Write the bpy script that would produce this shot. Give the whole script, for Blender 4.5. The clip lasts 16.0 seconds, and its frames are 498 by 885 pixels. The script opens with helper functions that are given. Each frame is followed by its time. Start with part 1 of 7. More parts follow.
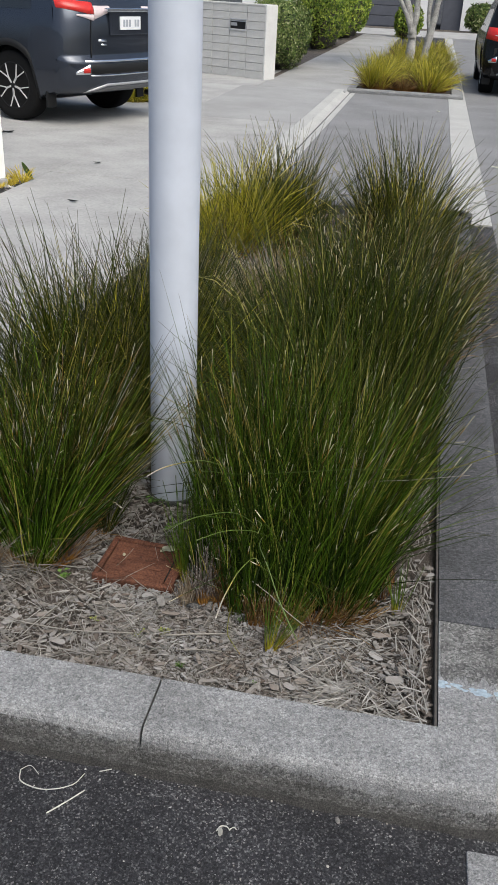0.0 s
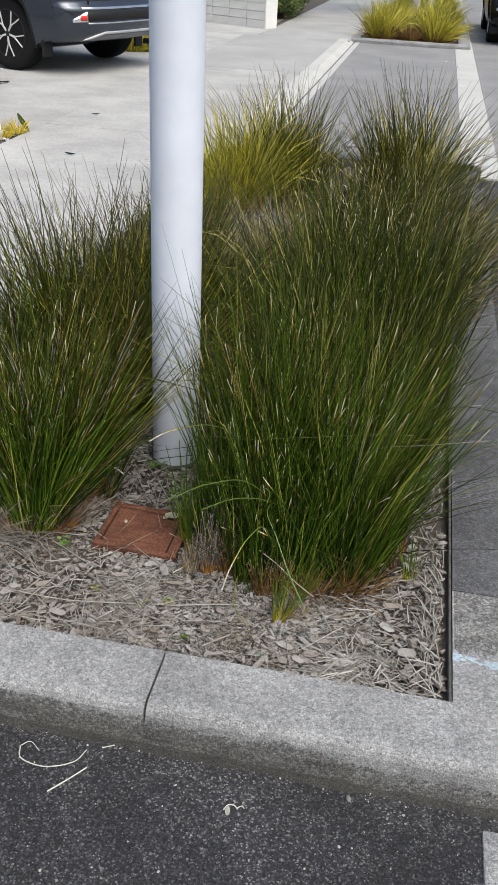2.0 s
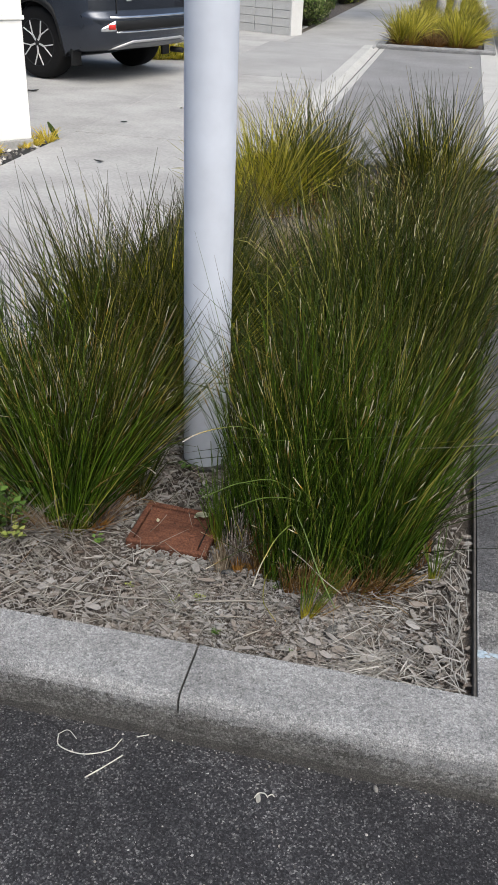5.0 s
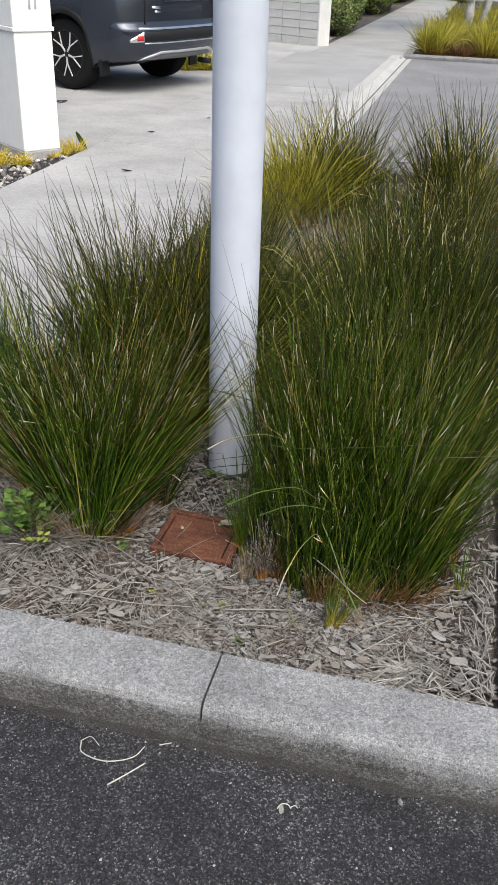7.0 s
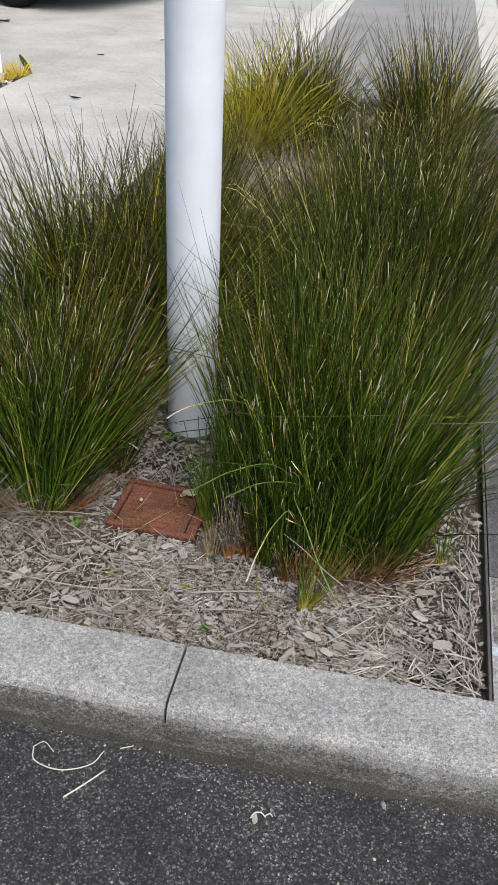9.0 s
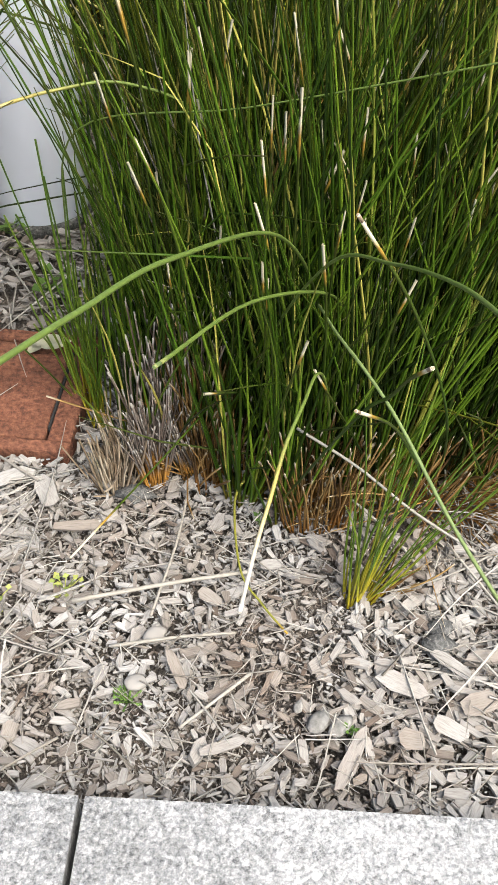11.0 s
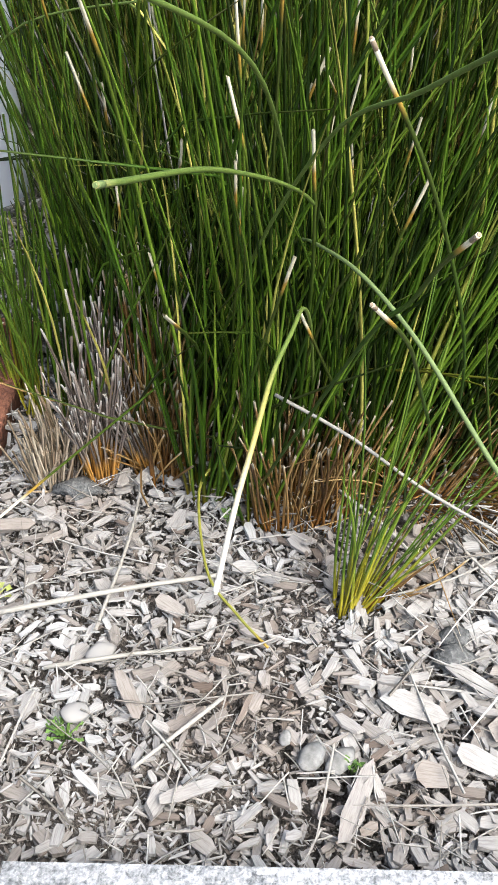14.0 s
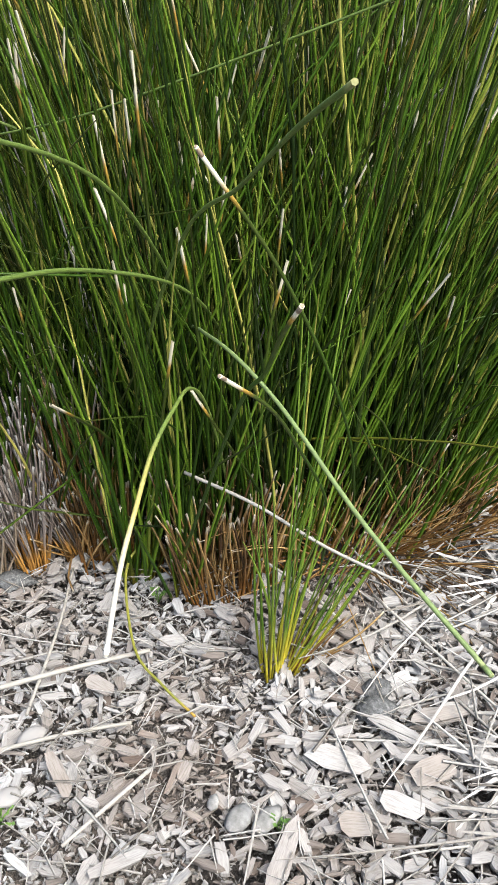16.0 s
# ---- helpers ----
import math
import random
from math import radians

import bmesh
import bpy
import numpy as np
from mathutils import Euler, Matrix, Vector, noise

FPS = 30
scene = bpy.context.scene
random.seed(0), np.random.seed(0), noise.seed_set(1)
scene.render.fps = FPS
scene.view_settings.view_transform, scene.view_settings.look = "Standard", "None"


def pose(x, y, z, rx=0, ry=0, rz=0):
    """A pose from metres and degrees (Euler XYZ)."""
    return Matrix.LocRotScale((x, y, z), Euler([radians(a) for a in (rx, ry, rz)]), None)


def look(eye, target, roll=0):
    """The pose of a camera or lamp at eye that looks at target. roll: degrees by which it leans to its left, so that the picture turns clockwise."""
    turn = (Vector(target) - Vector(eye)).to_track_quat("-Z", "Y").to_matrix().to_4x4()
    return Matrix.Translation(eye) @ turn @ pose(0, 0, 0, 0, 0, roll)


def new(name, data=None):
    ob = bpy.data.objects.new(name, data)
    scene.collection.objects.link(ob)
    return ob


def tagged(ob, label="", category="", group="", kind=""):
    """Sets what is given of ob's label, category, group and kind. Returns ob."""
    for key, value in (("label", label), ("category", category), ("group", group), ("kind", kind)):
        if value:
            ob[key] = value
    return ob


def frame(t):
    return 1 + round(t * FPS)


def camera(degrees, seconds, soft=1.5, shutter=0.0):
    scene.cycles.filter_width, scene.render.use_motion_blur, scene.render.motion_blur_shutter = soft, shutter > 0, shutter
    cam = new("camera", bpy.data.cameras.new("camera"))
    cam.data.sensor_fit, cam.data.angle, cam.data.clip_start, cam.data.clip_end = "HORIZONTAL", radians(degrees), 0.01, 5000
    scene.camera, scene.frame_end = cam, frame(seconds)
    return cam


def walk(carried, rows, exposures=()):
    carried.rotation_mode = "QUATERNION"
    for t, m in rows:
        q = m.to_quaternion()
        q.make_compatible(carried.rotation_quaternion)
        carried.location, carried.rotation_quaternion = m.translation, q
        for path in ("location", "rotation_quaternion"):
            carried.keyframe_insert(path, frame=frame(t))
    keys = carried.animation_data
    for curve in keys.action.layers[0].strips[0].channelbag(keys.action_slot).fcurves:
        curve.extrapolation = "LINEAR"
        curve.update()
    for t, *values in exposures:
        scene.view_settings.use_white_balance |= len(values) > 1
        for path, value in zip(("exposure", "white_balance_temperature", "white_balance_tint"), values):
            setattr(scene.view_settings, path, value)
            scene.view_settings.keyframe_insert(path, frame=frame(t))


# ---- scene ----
cam = camera(31.8, 16.0)
PATH = [
    (0, (0.214, -0.592, 1.436), (-0.089, 1.155, 0.51), 2.9),
    (0.5, (0.22, -0.577, 1.416), (-0.081, 1.156, 0.463), 2.3),
    (1, (0.203, -0.538, 1.407), (-0.097, 1.179, 0.426), 2.2),
    (1.5, (0.182, -0.512, 1.404), (-0.111, 1.197, 0.408), 2.8),
    (2, (0.183, -0.508, 1.402), (-0.108, 1.194, 0.394), 3.0),
    (2.5, (0.182, -0.522, 1.408), (-0.102, 1.178, 0.393), 3.1),
    (3, (0.181, -0.539, 1.411), (-0.099, 1.16, 0.394), 3.1),
    (5.5, (0.174, -0.569, 1.425), (-0.198, 1.13, 0.437), 2.0),
    (6, (0.178, -0.567, 1.417), (-0.217, 1.133, 0.44), 1.7),
    (6.5, (0.174, -0.571, 1.415), (-0.222, 1.127, 0.435), 1.9),
    (7, (0.17, -0.565, 1.417), (-0.228, 1.13, 0.433), 2.0),
    (7.5, (0.171, -0.561, 1.416), (-0.223, 1.135, 0.431), 2.0),
    (8, (0.176, -0.56, 1.415), (-0.214, 1.136, 0.428), 2.0),
    (8.2, (0.176, -0.559, 1.41), (-0.212, 1.137, 0.423), 1.9),
    (10.3, (-0.088, 0.365, 1.111), (-0.129, 1.804, -0.278), 4.5),
    (10.5, (-0.104, 0.469, 0.968), (-0.133, 1.895, -0.433), 3.7),
    (11, (-0.101, 0.59, 0.664), (-0.105, 2.006, -0.749), 3.1),
    (11.5, (-0.077, 0.685, 0.52), (-0.009, 2.106, -0.885), 4.3),
    (12, (-0.089, 0.735, 0.442), (0.004, 2.159, -0.959), 5.2),
    (12.5, (-0.105, 0.716, 0.437), (0.042, 2.186, -0.911), 7.5),
    (13, (-0.115, 0.682, 0.464), (0.058, 2.16, -0.873), 8.7),
    (13.5, (-0.114, 0.661, 0.483), (0.058, 2.152, -0.839), 8.2),
    (14, (-0.11, 0.642, 0.512), (-0.01, 2.164, -0.781), 5.1),
    (14.5, (-0.092, 0.621, 0.543), (-0.053, 2.215, -0.664), 1.8),
    (15, (-0.084, 0.613, 0.546), (-0.049, 2.229, -0.631), 0.3),
    (15.5, (-0.068, 0.607, 0.538), (0.042, 2.239, -0.613), 0.8),
    (16, (-0.055, 0.603, 0.526), (0.077, 2.252, -0.599), 0.3),
]
EXPOSURES = [(0.0, 0.2, 6150, 5), (0.5, 0.42, 6200, 5), (1.0, 0.5, 6200, 5), (3.2, 0.5, 6200, 5), (5.3, 0.34, 6200, 6), (6.5, 0.36, 6200, 6), (7.2, 0.5, 6200, 6), (8.2, 0.45, 6200, 6), (10.3, 1.18, 6500, 4), (10.6, 1.36, 6500, 4), (11.0, 1.48, 6400, 5), (12.0, 1.62, 6050, 5), (13.0, 1.64, 5950, 5), (16.0, 1.6, 5950, 5)]
walk(cam, [(t, look(e, a, r)) for t, e, a, r in PATH], EXPOSURES)

# ---- world, sun and exposure ----
world = bpy.data.worlds.new("sky")
scene.world = world
world.use_nodes = True
wn = world.node_tree.nodes
sky = wn.new("ShaderNodeTexSky")
sky.sky_type, sky.sun_disc = "NISHITA", False
SUN_ELEV, SUN_AZ = radians(56), radians(138)      # azimuth clockwise from +y
sky.sun_elevation, sky.sun_rotation = SUN_ELEV, SUN_AZ
sky.air_density, sky.dust_density, sky.ozone_density = 1.0, 7.0, 0.6
wn["Background"].inputs["Strength"].default_value = 0.15
world.node_tree.links.new(sky.outputs[0], wn["Background"].inputs["Color"])
sun = new("sun", bpy.data.lights.new("sun", "SUN"))
sun.data.energy, sun.data.angle, sun.data.color = 1.4, radians(55), (1.0, 0.97, 0.92)
sun.matrix_world = look((math.sin(SUN_AZ) * math.cos(SUN_ELEV) * 20, math.cos(SUN_AZ) * math.cos(SUN_ELEV) * 20, math.sin(SUN_ELEV) * 20), (0, 0, 0))


# ---- materials ----
def material(name, rough=0.8, metal=0.0, spec=0.5):
    m = bpy.data.materials.new(name)
    m.use_nodes = True
    b = m.node_tree.nodes["Principled BSDF"]
    b.inputs["Roughness"].default_value = rough
    b.inputs["Metallic"].default_value = metal
    b.inputs["Specular IOR Level"].default_value = spec
    return m, m.node_tree.nodes, m.node_tree.links, b


def ramp(nodes, stops):
    r = nodes.new("ShaderNodeValToRGB")
    el = r.color_ramp.elements
    while len(el) < len(stops):
        el.new(0.5)
    for e, (p, c) in zip(el, stops):
        e.position = p
        e.color = (*c, 1)
    return r


def noise_tex(nodes, links, coord, scale, detail=4, rough=0.6):
    n = nodes.new("ShaderNodeTexNoise")
    n.inputs["Scale"].default_value = scale
    n.inputs["Detail"].default_value = detail
    n.inputs["Roughness"].default_value = rough
    links.new(coord, n.inputs["Vector"])
    return n


def mixc(nodes, links, mode, fac, a, b):
    m = nodes.new("ShaderNodeMix")
    m.data_type, m.blend_type = "RGBA", mode
    for s, v in ((m.inputs[0], fac), (m.inputs[6], a), (m.inputs[7], b)):
        if isinstance(v, (int, float)):
            s.default_value = v
        elif isinstance(v, tuple):
            s.default_value = (*v, 1)
        else:
            links.new(v, s)
    return m.outputs[2]


def bumped(nodes, links, b, height, strength, dist):
    bu = nodes.new("ShaderNodeBump")
    bu.inputs["Strength"].default_value = strength
    bu.inputs["Distance"].default_value = dist
    links.new(height, bu.inputs["Height"])
    links.new(bu.outputs[0], b.inputs["Normal"])


def speckled(name, dark, mid, light, big, fine, rough=0.9, bump=0.5, dist=0.002, fleck=None, stain=0.5, spec=0.3):
    """Stone-like surface: broad stains, fine grain, and pale stone flecks where given as (scale, size, colour)."""
    m, n, l, b = material(name, rough, 0, spec)
    co = n.new("ShaderNodeTexCoord").outputs["Object"]
    n1 = noise_tex(n, l, co, big, 5, 0.65)
    n2 = noise_tex(n, l, co, fine, 3, 0.7)
    grain = ramp(n, ((0.3, dark), (0.5, mid), (0.7, light)))
    l.new(n2.outputs["Fac"], grain.inputs[0])
    stains = ramp(n, ((0.35, (1 - stain, 1 - stain, 1 - stain)), (0.62, (1, 1, 1))))
    l.new(n1.outputs["Fac"], stains.inputs[0])
    col = mixc(n, l, "MULTIPLY", 1.0, grain.outputs[0], stains.outputs[0])
    if fleck:
        scale, size, fc = fleck
        v = n.new("ShaderNodeTexVoronoi")
        v.inputs["Scale"].default_value = scale
        l.new(co, v.inputs["Vector"])
        near = n.new("ShaderNodeMath")
        near.operation = "LESS_THAN"
        l.new(v.outputs["Distance"], near.inputs[0])
        sep = n.new("ShaderNodeSeparateColor")
        l.new(v.outputs["Color"], sep.inputs[0])
        sz = n.new("ShaderNodeMath")
        sz.operation = "MULTIPLY_ADD"
        l.new(sep.outputs[0], sz.inputs[0])
        sz.inputs[1].default_value, sz.inputs[2].default_value = size * 2.2, -size * 0.9
        l.new(sz.outputs[0], near.inputs[1])
        tone = mixc(n, l, "MIX", sep.outputs[1], mid, fc)
        col = mixc(n, l, "MIX", near.outputs[0], col, tone)
    l.new(col, b.inputs["Base Color"])
    bumped(n, l, b, n2.outputs["Fac"], bump, dist)
    return m


def plain(name, colour, rough=0.5, metal=0.0, var=0.12, scale=30, bump=0.1, spec=0.5):
    m, n, l, b = material(name, rough, metal, spec)
    co = n.new("ShaderNodeTexCoord").outputs["Object"]
    t = noise_tex(n, l, co, scale, 4)
    r = ramp(n, ((0.3, tuple(c * (1 - var) for c in colour)), (0.7, tuple(min(1, c * (1 + var)) for c in colour))))
    l.new(t.outputs["Fac"], r.inputs[0])
    l.new(r.outputs[0], b.inputs["Base Color"])
    if bump:
        bumped(n, l, b, t.outputs["Fac"], bump, 0.002)
    return m


def islands(name, stops, rough=0.8, along=None, grain=0, spec=0.3, objects=False):
    """Colour picked at random for each loose piece; along: (position, colour, softness-end) stops mixed over the length."""
    m, n, l, b = material(name, rough, 0, spec)
    rnd = n.new("ShaderNodeObjectInfo").outputs["Random"] if objects else n.new("ShaderNodeNewGeometry").outputs["Random Per Island"]
    r = ramp(n, stops)
    l.new(rnd, r.inputs[0])
    col = r.outputs[0]
    if along:
        at = n.new("ShaderNodeAttribute")
        at.attribute_name = "along"
        for p0, p1, c, amount in along:
            mr = n.new("ShaderNodeMapRange")
            mr.inputs["From Min"].default_value, mr.inputs["From Max"].default_value = p0, p1
            mr.inputs["To Min"].default_value, mr.inputs["To Max"].default_value = (amount, 0) if p0 < 0.5 and p1 < 0.5 else (0, amount)
            l.new(at.outputs["Fac"], mr.inputs["Value"])
            col = mixc(n, l, "MIX", mr.outputs[0], col, c)
    if grain:
        co = n.new("ShaderNodeTexCoord").outputs["Object"]
        if objects:
            mp = n.new("ShaderNodeMapping")                 # wood grain runs along the piece
            mp.inputs["Scale"].default_value = (0.12, 1.0, 1.0)
            l.new(co, mp.inputs["Vector"])
            co = mp.outputs[0]
        t = noise_tex(n, l, co, grain, 4, 0.7)
        gr = ramp(n, ((0.3, (0.74, 0.72, 0.7)), (0.62, (1.0, 1.0, 1.0))))
        l.new(t.outputs["Fac"], gr.inputs[0])
        col = mixc(n, l, "MULTIPLY", 1.0, col, gr.outputs[0])
        bumped(n, l, b, t.outputs["Fac"], 0.3, 0.001)
    l.new(col, b.inputs["Base Color"])
    return m


def chip_wood(name, stops, objects=False):
    """Grey split wood: a tone for each piece, streaks along it, brown damp patches over the bed."""
    m, n, l, b = material(name, 0.9, 0, 0.25)
    rnd = n.new("ShaderNodeObjectInfo").outputs["Random"] if objects else n.new("ShaderNodeNewGeometry").outputs["Random Per Island"]
    r = ramp(n, stops)
    l.new(rnd, r.inputs[0])
    at = n.new("ShaderNodeAttribute")
    at.attribute_name = "grain"
    mp = n.new("ShaderNodeMapping")
    mp.inputs["Scale"].default_value = (90, 900, 1)
    l.new(at.outputs["Vector"], mp.inputs["Vector"])
    t = noise_tex(n, l, mp.outputs[0], 1.0, 3, 0.65)
    streak = ramp(n, ((0.3, (0.68, 0.66, 0.64)), (0.55, (1.0, 1.0, 1.0))))
    l.new(t.outputs["Fac"], streak.inputs[0])
    col = mixc(n, l, "MULTIPLY", 1.0, r.outputs[0], streak.outputs[0])
    pos = n.new("ShaderNodeNewGeometry").outputs["Position"]
    damp = ramp(n, ((0.4, (1.08, 1.08, 1.08)), (0.52, (0.97, 0.95, 0.93)), (0.66, (0.8, 0.725, 0.67))))
    l.new(noise_tex(n, l, pos, 7.0, 3, 0.6).outputs["Fac"], damp.inputs[0])
    col = mixc(n, l, "MULTIPLY", 1.0, col, damp.outputs[0])
    l.new(col, b.inputs["Base Color"])
    bumped(n, l, b, t.outputs["Fac"], 0.4, 0.0008)
    return m


def aggregate(name, stone, stops, big, stain, rough=0.88, bump=1.0, dist=0.003, bright=0.5, patchy=0.0, grain=0.5, cells=1.0):
    """Bound stone: each small stone has a tone of its own, the binder between them is dark, and broad stains lie over it."""
    m, n, l, b = material(name, rough, 0, 0.3)
    co = n.new("ShaderNodeTexCoord").outputs["Object"]
    warp = noise_tex(n, l, co, stone * 0.9, 2, 0.6)
    off = mixc(n, l, "LINEAR_LIGHT", 0.55 / stone, co, warp.outputs["Color"])
    v = n.new("ShaderNodeTexVoronoi")
    v.inputs["Scale"].default_value = stone
    v.inputs["Randomness"].default_value = 1.0
    l.new(off, v.inputs["Vector"])
    sep = n.new("ShaderNodeSeparateColor")
    l.new(v.outputs["Color"], sep.inputs[0])
    fine = noise_tex(n, l, co, stone * 2.2, 3, 0.7)
    tone = n.new("ShaderNodeMath")
    tone.operation = "MULTIPLY_ADD"
    l.new(fine.outputs["Fac"], tone.inputs[0])
    tone.inputs[1].default_value = grain
    soft = n.new("ShaderNodeMath")
    soft.operation = "MULTIPLY_ADD"
    l.new(sep.outputs[0], soft.inputs[0])
    soft.inputs[1].default_value, soft.inputs[2].default_value = cells, (1 - cells) * 0.5 - (grain - 0.5) * 0.5
    l.new(soft.outputs[0], tone.inputs[2])
    wide = noise_tex(n, l, co, big, 5, 0.65)
    if patchy:
        sh = n.new("ShaderNodeMath")
        sh.operation = "MULTIPLY_ADD"
        l.new(wide.outputs["Fac"], sh.inputs[0])
        sh.inputs[1].default_value = patchy
        l.new(tone.outputs[0], sh.inputs[2])
        tone = sh
    base = (0.25 + patchy * 0.5)
    r = ramp(n, [((p + base) / (1.5 + patchy), c) for p, c in stops])
    sc = n.new("ShaderNodeMath")
    sc.operation = "DIVIDE"
    l.new(tone.outputs[0], sc.inputs[0])
    sc.inputs[1].default_value = 1.5 + patchy
    l.new(sc.outputs[0], r.inputs[0])
    gap = ramp(n, ((0.35, (1, 1, 1)), (0.75, (bright, bright, bright))))
    l.new(v.outputs["Distance"], gap.inputs[0])
    col = mixc(n, l, "MULTIPLY", 1.0, r.outputs[0], gap.outputs[0])
    st = ramp(n, ((0.36, (1 - stain, 1 - stain, 1 - stain)), (0.6, (1, 1, 1))))
    l.new(wide.outputs["Fac"], st.inputs[0])
    col = mixc(n, l, "MULTIPLY", 1.0, col, st.outputs[0])
    l.new(col, b.inputs["Base Color"])
    inv = n.new("ShaderNodeMath")
    inv.operation = "MULTIPLY_ADD"
    l.new(v.outputs["Distance"], inv.inputs[0])
    inv.inputs[1].default_value = -1.0
    l.new(fine.outputs["Fac"], inv.inputs[2])
    bumped(n, l, b, inv.outputs[0], bump, dist)
    return m


M_ASPHALT = aggregate("asphalt_dark", 280, ((0.0, (0.018, 0.018, 0.021)), (0.5, (0.04, 0.04, 0.046)), (0.8, (0.072, 0.072, 0.079)), (0.93, (0.15, 0.15, 0.155)), (1.06, (0.34, 0.335, 0.33))), 3.0, 0.3, 0.85, 0.9, 0.003, 0.65, 0.4)
M_ASPHALT_PALE = speckled("asphalt_weathered", (0.15, 0.15, 0.155), (0.21, 0.21, 0.215), (0.28, 0.28, 0.28), 1.2, 90, 0.9, 0.5, 0.004, (60, 0.15, (0.4, 0.4, 0.39)), 0.2)
M_KERB = aggregate("kerb_concrete", 170, ((0.1, (0.09, 0.092, 0.096)), (0.38, (0.205, 0.208, 0.213)), (0.6, (0.275, 0.278, 0.284)), (0.9, (0.46, 0.463, 0.468))), 6.0, 0.25, 0.9, 0.7, 0.0025, 0.95, 0.0, 1.9, 0.3)
M_KERB_DARK = aggregate("kerb_concrete_dark", 180, ((0.1, (0.035, 0.036, 0.04)), (0.4, (0.074, 0.076, 0.083)), (0.65, (0.112, 0.114, 0.122)), (0.95, (0.22, 0.223, 0.236))), 4.0, 0.4, 0.9, 0.8, 0.0025, 0.9, 0.0, 1.8, 0.4)
# kerb face darkening: splash dirt and the face's shade in one colour
M_GRIME_SHADE = aggregate("kerb_grime_shade", 240, ((0.05, (0.055, 0.053, 0.05)), (0.4, (0.12, 0.117, 0.112)), (0.65, (0.17, 0.166, 0.16)), (0.95, (0.3, 0.296, 0.288))), 9.0, 0.45, 0.95, 0.9, 0.003, 0.85, 0.0, 1.5, 0.65)
M_DARK_FILM = aggregate("kerb_dark_film", 200, ((0.05, (0.06, 0.06, 0.06)), (0.4, (0.15, 0.15, 0.15)), (0.65, (0.215, 0.214, 0.212)), (0.95, (0.38, 0.378, 0.374))), 9.0, 0.4, 0.95, 0.9, 0.003, 0.85, 0.0, 1.6, 0.65)
M_SILT = speckled("gutter_silt", (0.018, 0.018, 0.018), (0.05, 0.048, 0.046), (0.12, 0.115, 0.108), 9, 330, 0.95, 1.0, 0.005, None, 0.4)
M_PATH = speckled("footpath_concrete", (0.31, 0.308, 0.304), (0.365, 0.362, 0.356), (0.41, 0.407, 0.4), 1.6, 40, 0.88, 0.3, 0.002, None, 0.24)
M_PATH_GREY = speckled("footpath_grey", (0.25, 0.25, 0.249), (0.315, 0.314, 0.312), (0.375, 0.374, 0.371), 0.9, 70, 0.88, 0.3, 0.002, None, 0.2)
M_STRIP = speckled("channel_concrete", (0.31, 0.31, 0.3), (0.41, 0.407, 0.395), (0.49, 0.487, 0.472), 2.0, 130, 0.88, 0.4, 0.002, None, 0.12)
M_CRACK = plain("joint_dark", (0.012, 0.012, 0.012), 0.95)
M_SOIL = speckled("soil", (0.045, 0.036, 0.03), (0.115, 0.098, 0.085), (0.2, 0.177, 0.158), 9, 260, 0.95, 1.0, 0.008, None, 0.35)
CHIPS = ((0.0, (0.115, 0.093, 0.079)), (0.14, (0.175, 0.158, 0.144)), (0.4, (0.23, 0.22, 0.21)), (0.75, (0.262, 0.256, 0.25)), (1.0, (0.31, 0.306, 0.3)))
M_CHIP = chip_wood("weathered_wood_chip", CHIPS)
M_CHIP_OB = chip_wood("weathered_wood_chip_large", ((0.0, (0.2, 0.175, 0.155)), (0.3, (0.235, 0.22, 0.204)), (0.65, (0.255, 0.248, 0.24)), (1.0, (0.29, 0.284, 0.277))), True)
M_STRAW = islands("dry_straw", ((0.0, (0.15, 0.132, 0.112)), (0.5, (0.265, 0.252, 0.23)), (1.0, (0.37, 0.357, 0.333))), 0.75, None, 300)
M_STRAW_OB = islands("dry_stalk", ((0.0, (0.24, 0.226, 0.197)), (1.0, (0.32, 0.303, 0.272))), 0.7, None, 300, objects=True)
GREENS = ((0.0, (0.005, 0.012, 0.001)), (0.32, (0.02, 0.044, 0.003)), (0.6, (0.05, 0.1, 0.007)), (0.88, (0.108, 0.17, 0.014)), (1.0, (0.37, 0.33, 0.08)))
M_RUSH = islands("rush_green", GREENS, 0.42, [(0.0, 0.15, (0.13, 0.095, 0.012), 0.8), (0.72, 1.0, (0.04, 0.038, 0.008), 0.65)], 0, 0.18)
# dark green plants, with the back clumps' deep shade put into the colour
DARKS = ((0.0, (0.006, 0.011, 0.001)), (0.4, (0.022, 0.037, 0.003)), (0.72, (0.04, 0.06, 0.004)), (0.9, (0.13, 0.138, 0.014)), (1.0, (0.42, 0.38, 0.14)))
M_RUSH_SHADED = islands("rush_shaded_green", DARKS, 0.42, [(0.0, 0.13, (0.12, 0.08, 0.02), 0.85), (0.8, 1.0, (0.05, 0.038, 0.012), 0.65)], 0, 0.18)
LIGHTS = ((0.0, (0.035, 0.07, 0.007)), (0.5, (0.065, 0.115, 0.011)), (1.0, (0.11, 0.16, 0.018)))
M_RUSH_LIGHT = islands("rush_light_green", LIGHTS, 0.4, [(0.05, 0.35, (0.34, 0.28, 0.022), 0.95)], 0, 0.25)
OLIVES = ((0.0, (0.009, 0.015, 0.002)), (0.45, (0.034, 0.049, 0.004)), (0.85, (0.09, 0.1, 0.008)), (1.0, (0.34, 0.28, 0.08)))
M_RUSH_OLIVE = islands("rush_olive", OLIVES, 0.42, [(0.0, 0.15, (0.2, 0.13, 0.03), 0.85), (0.82, 1.0, (0.08, 0.065, 0.03), 0.7)], 0, 0.18)
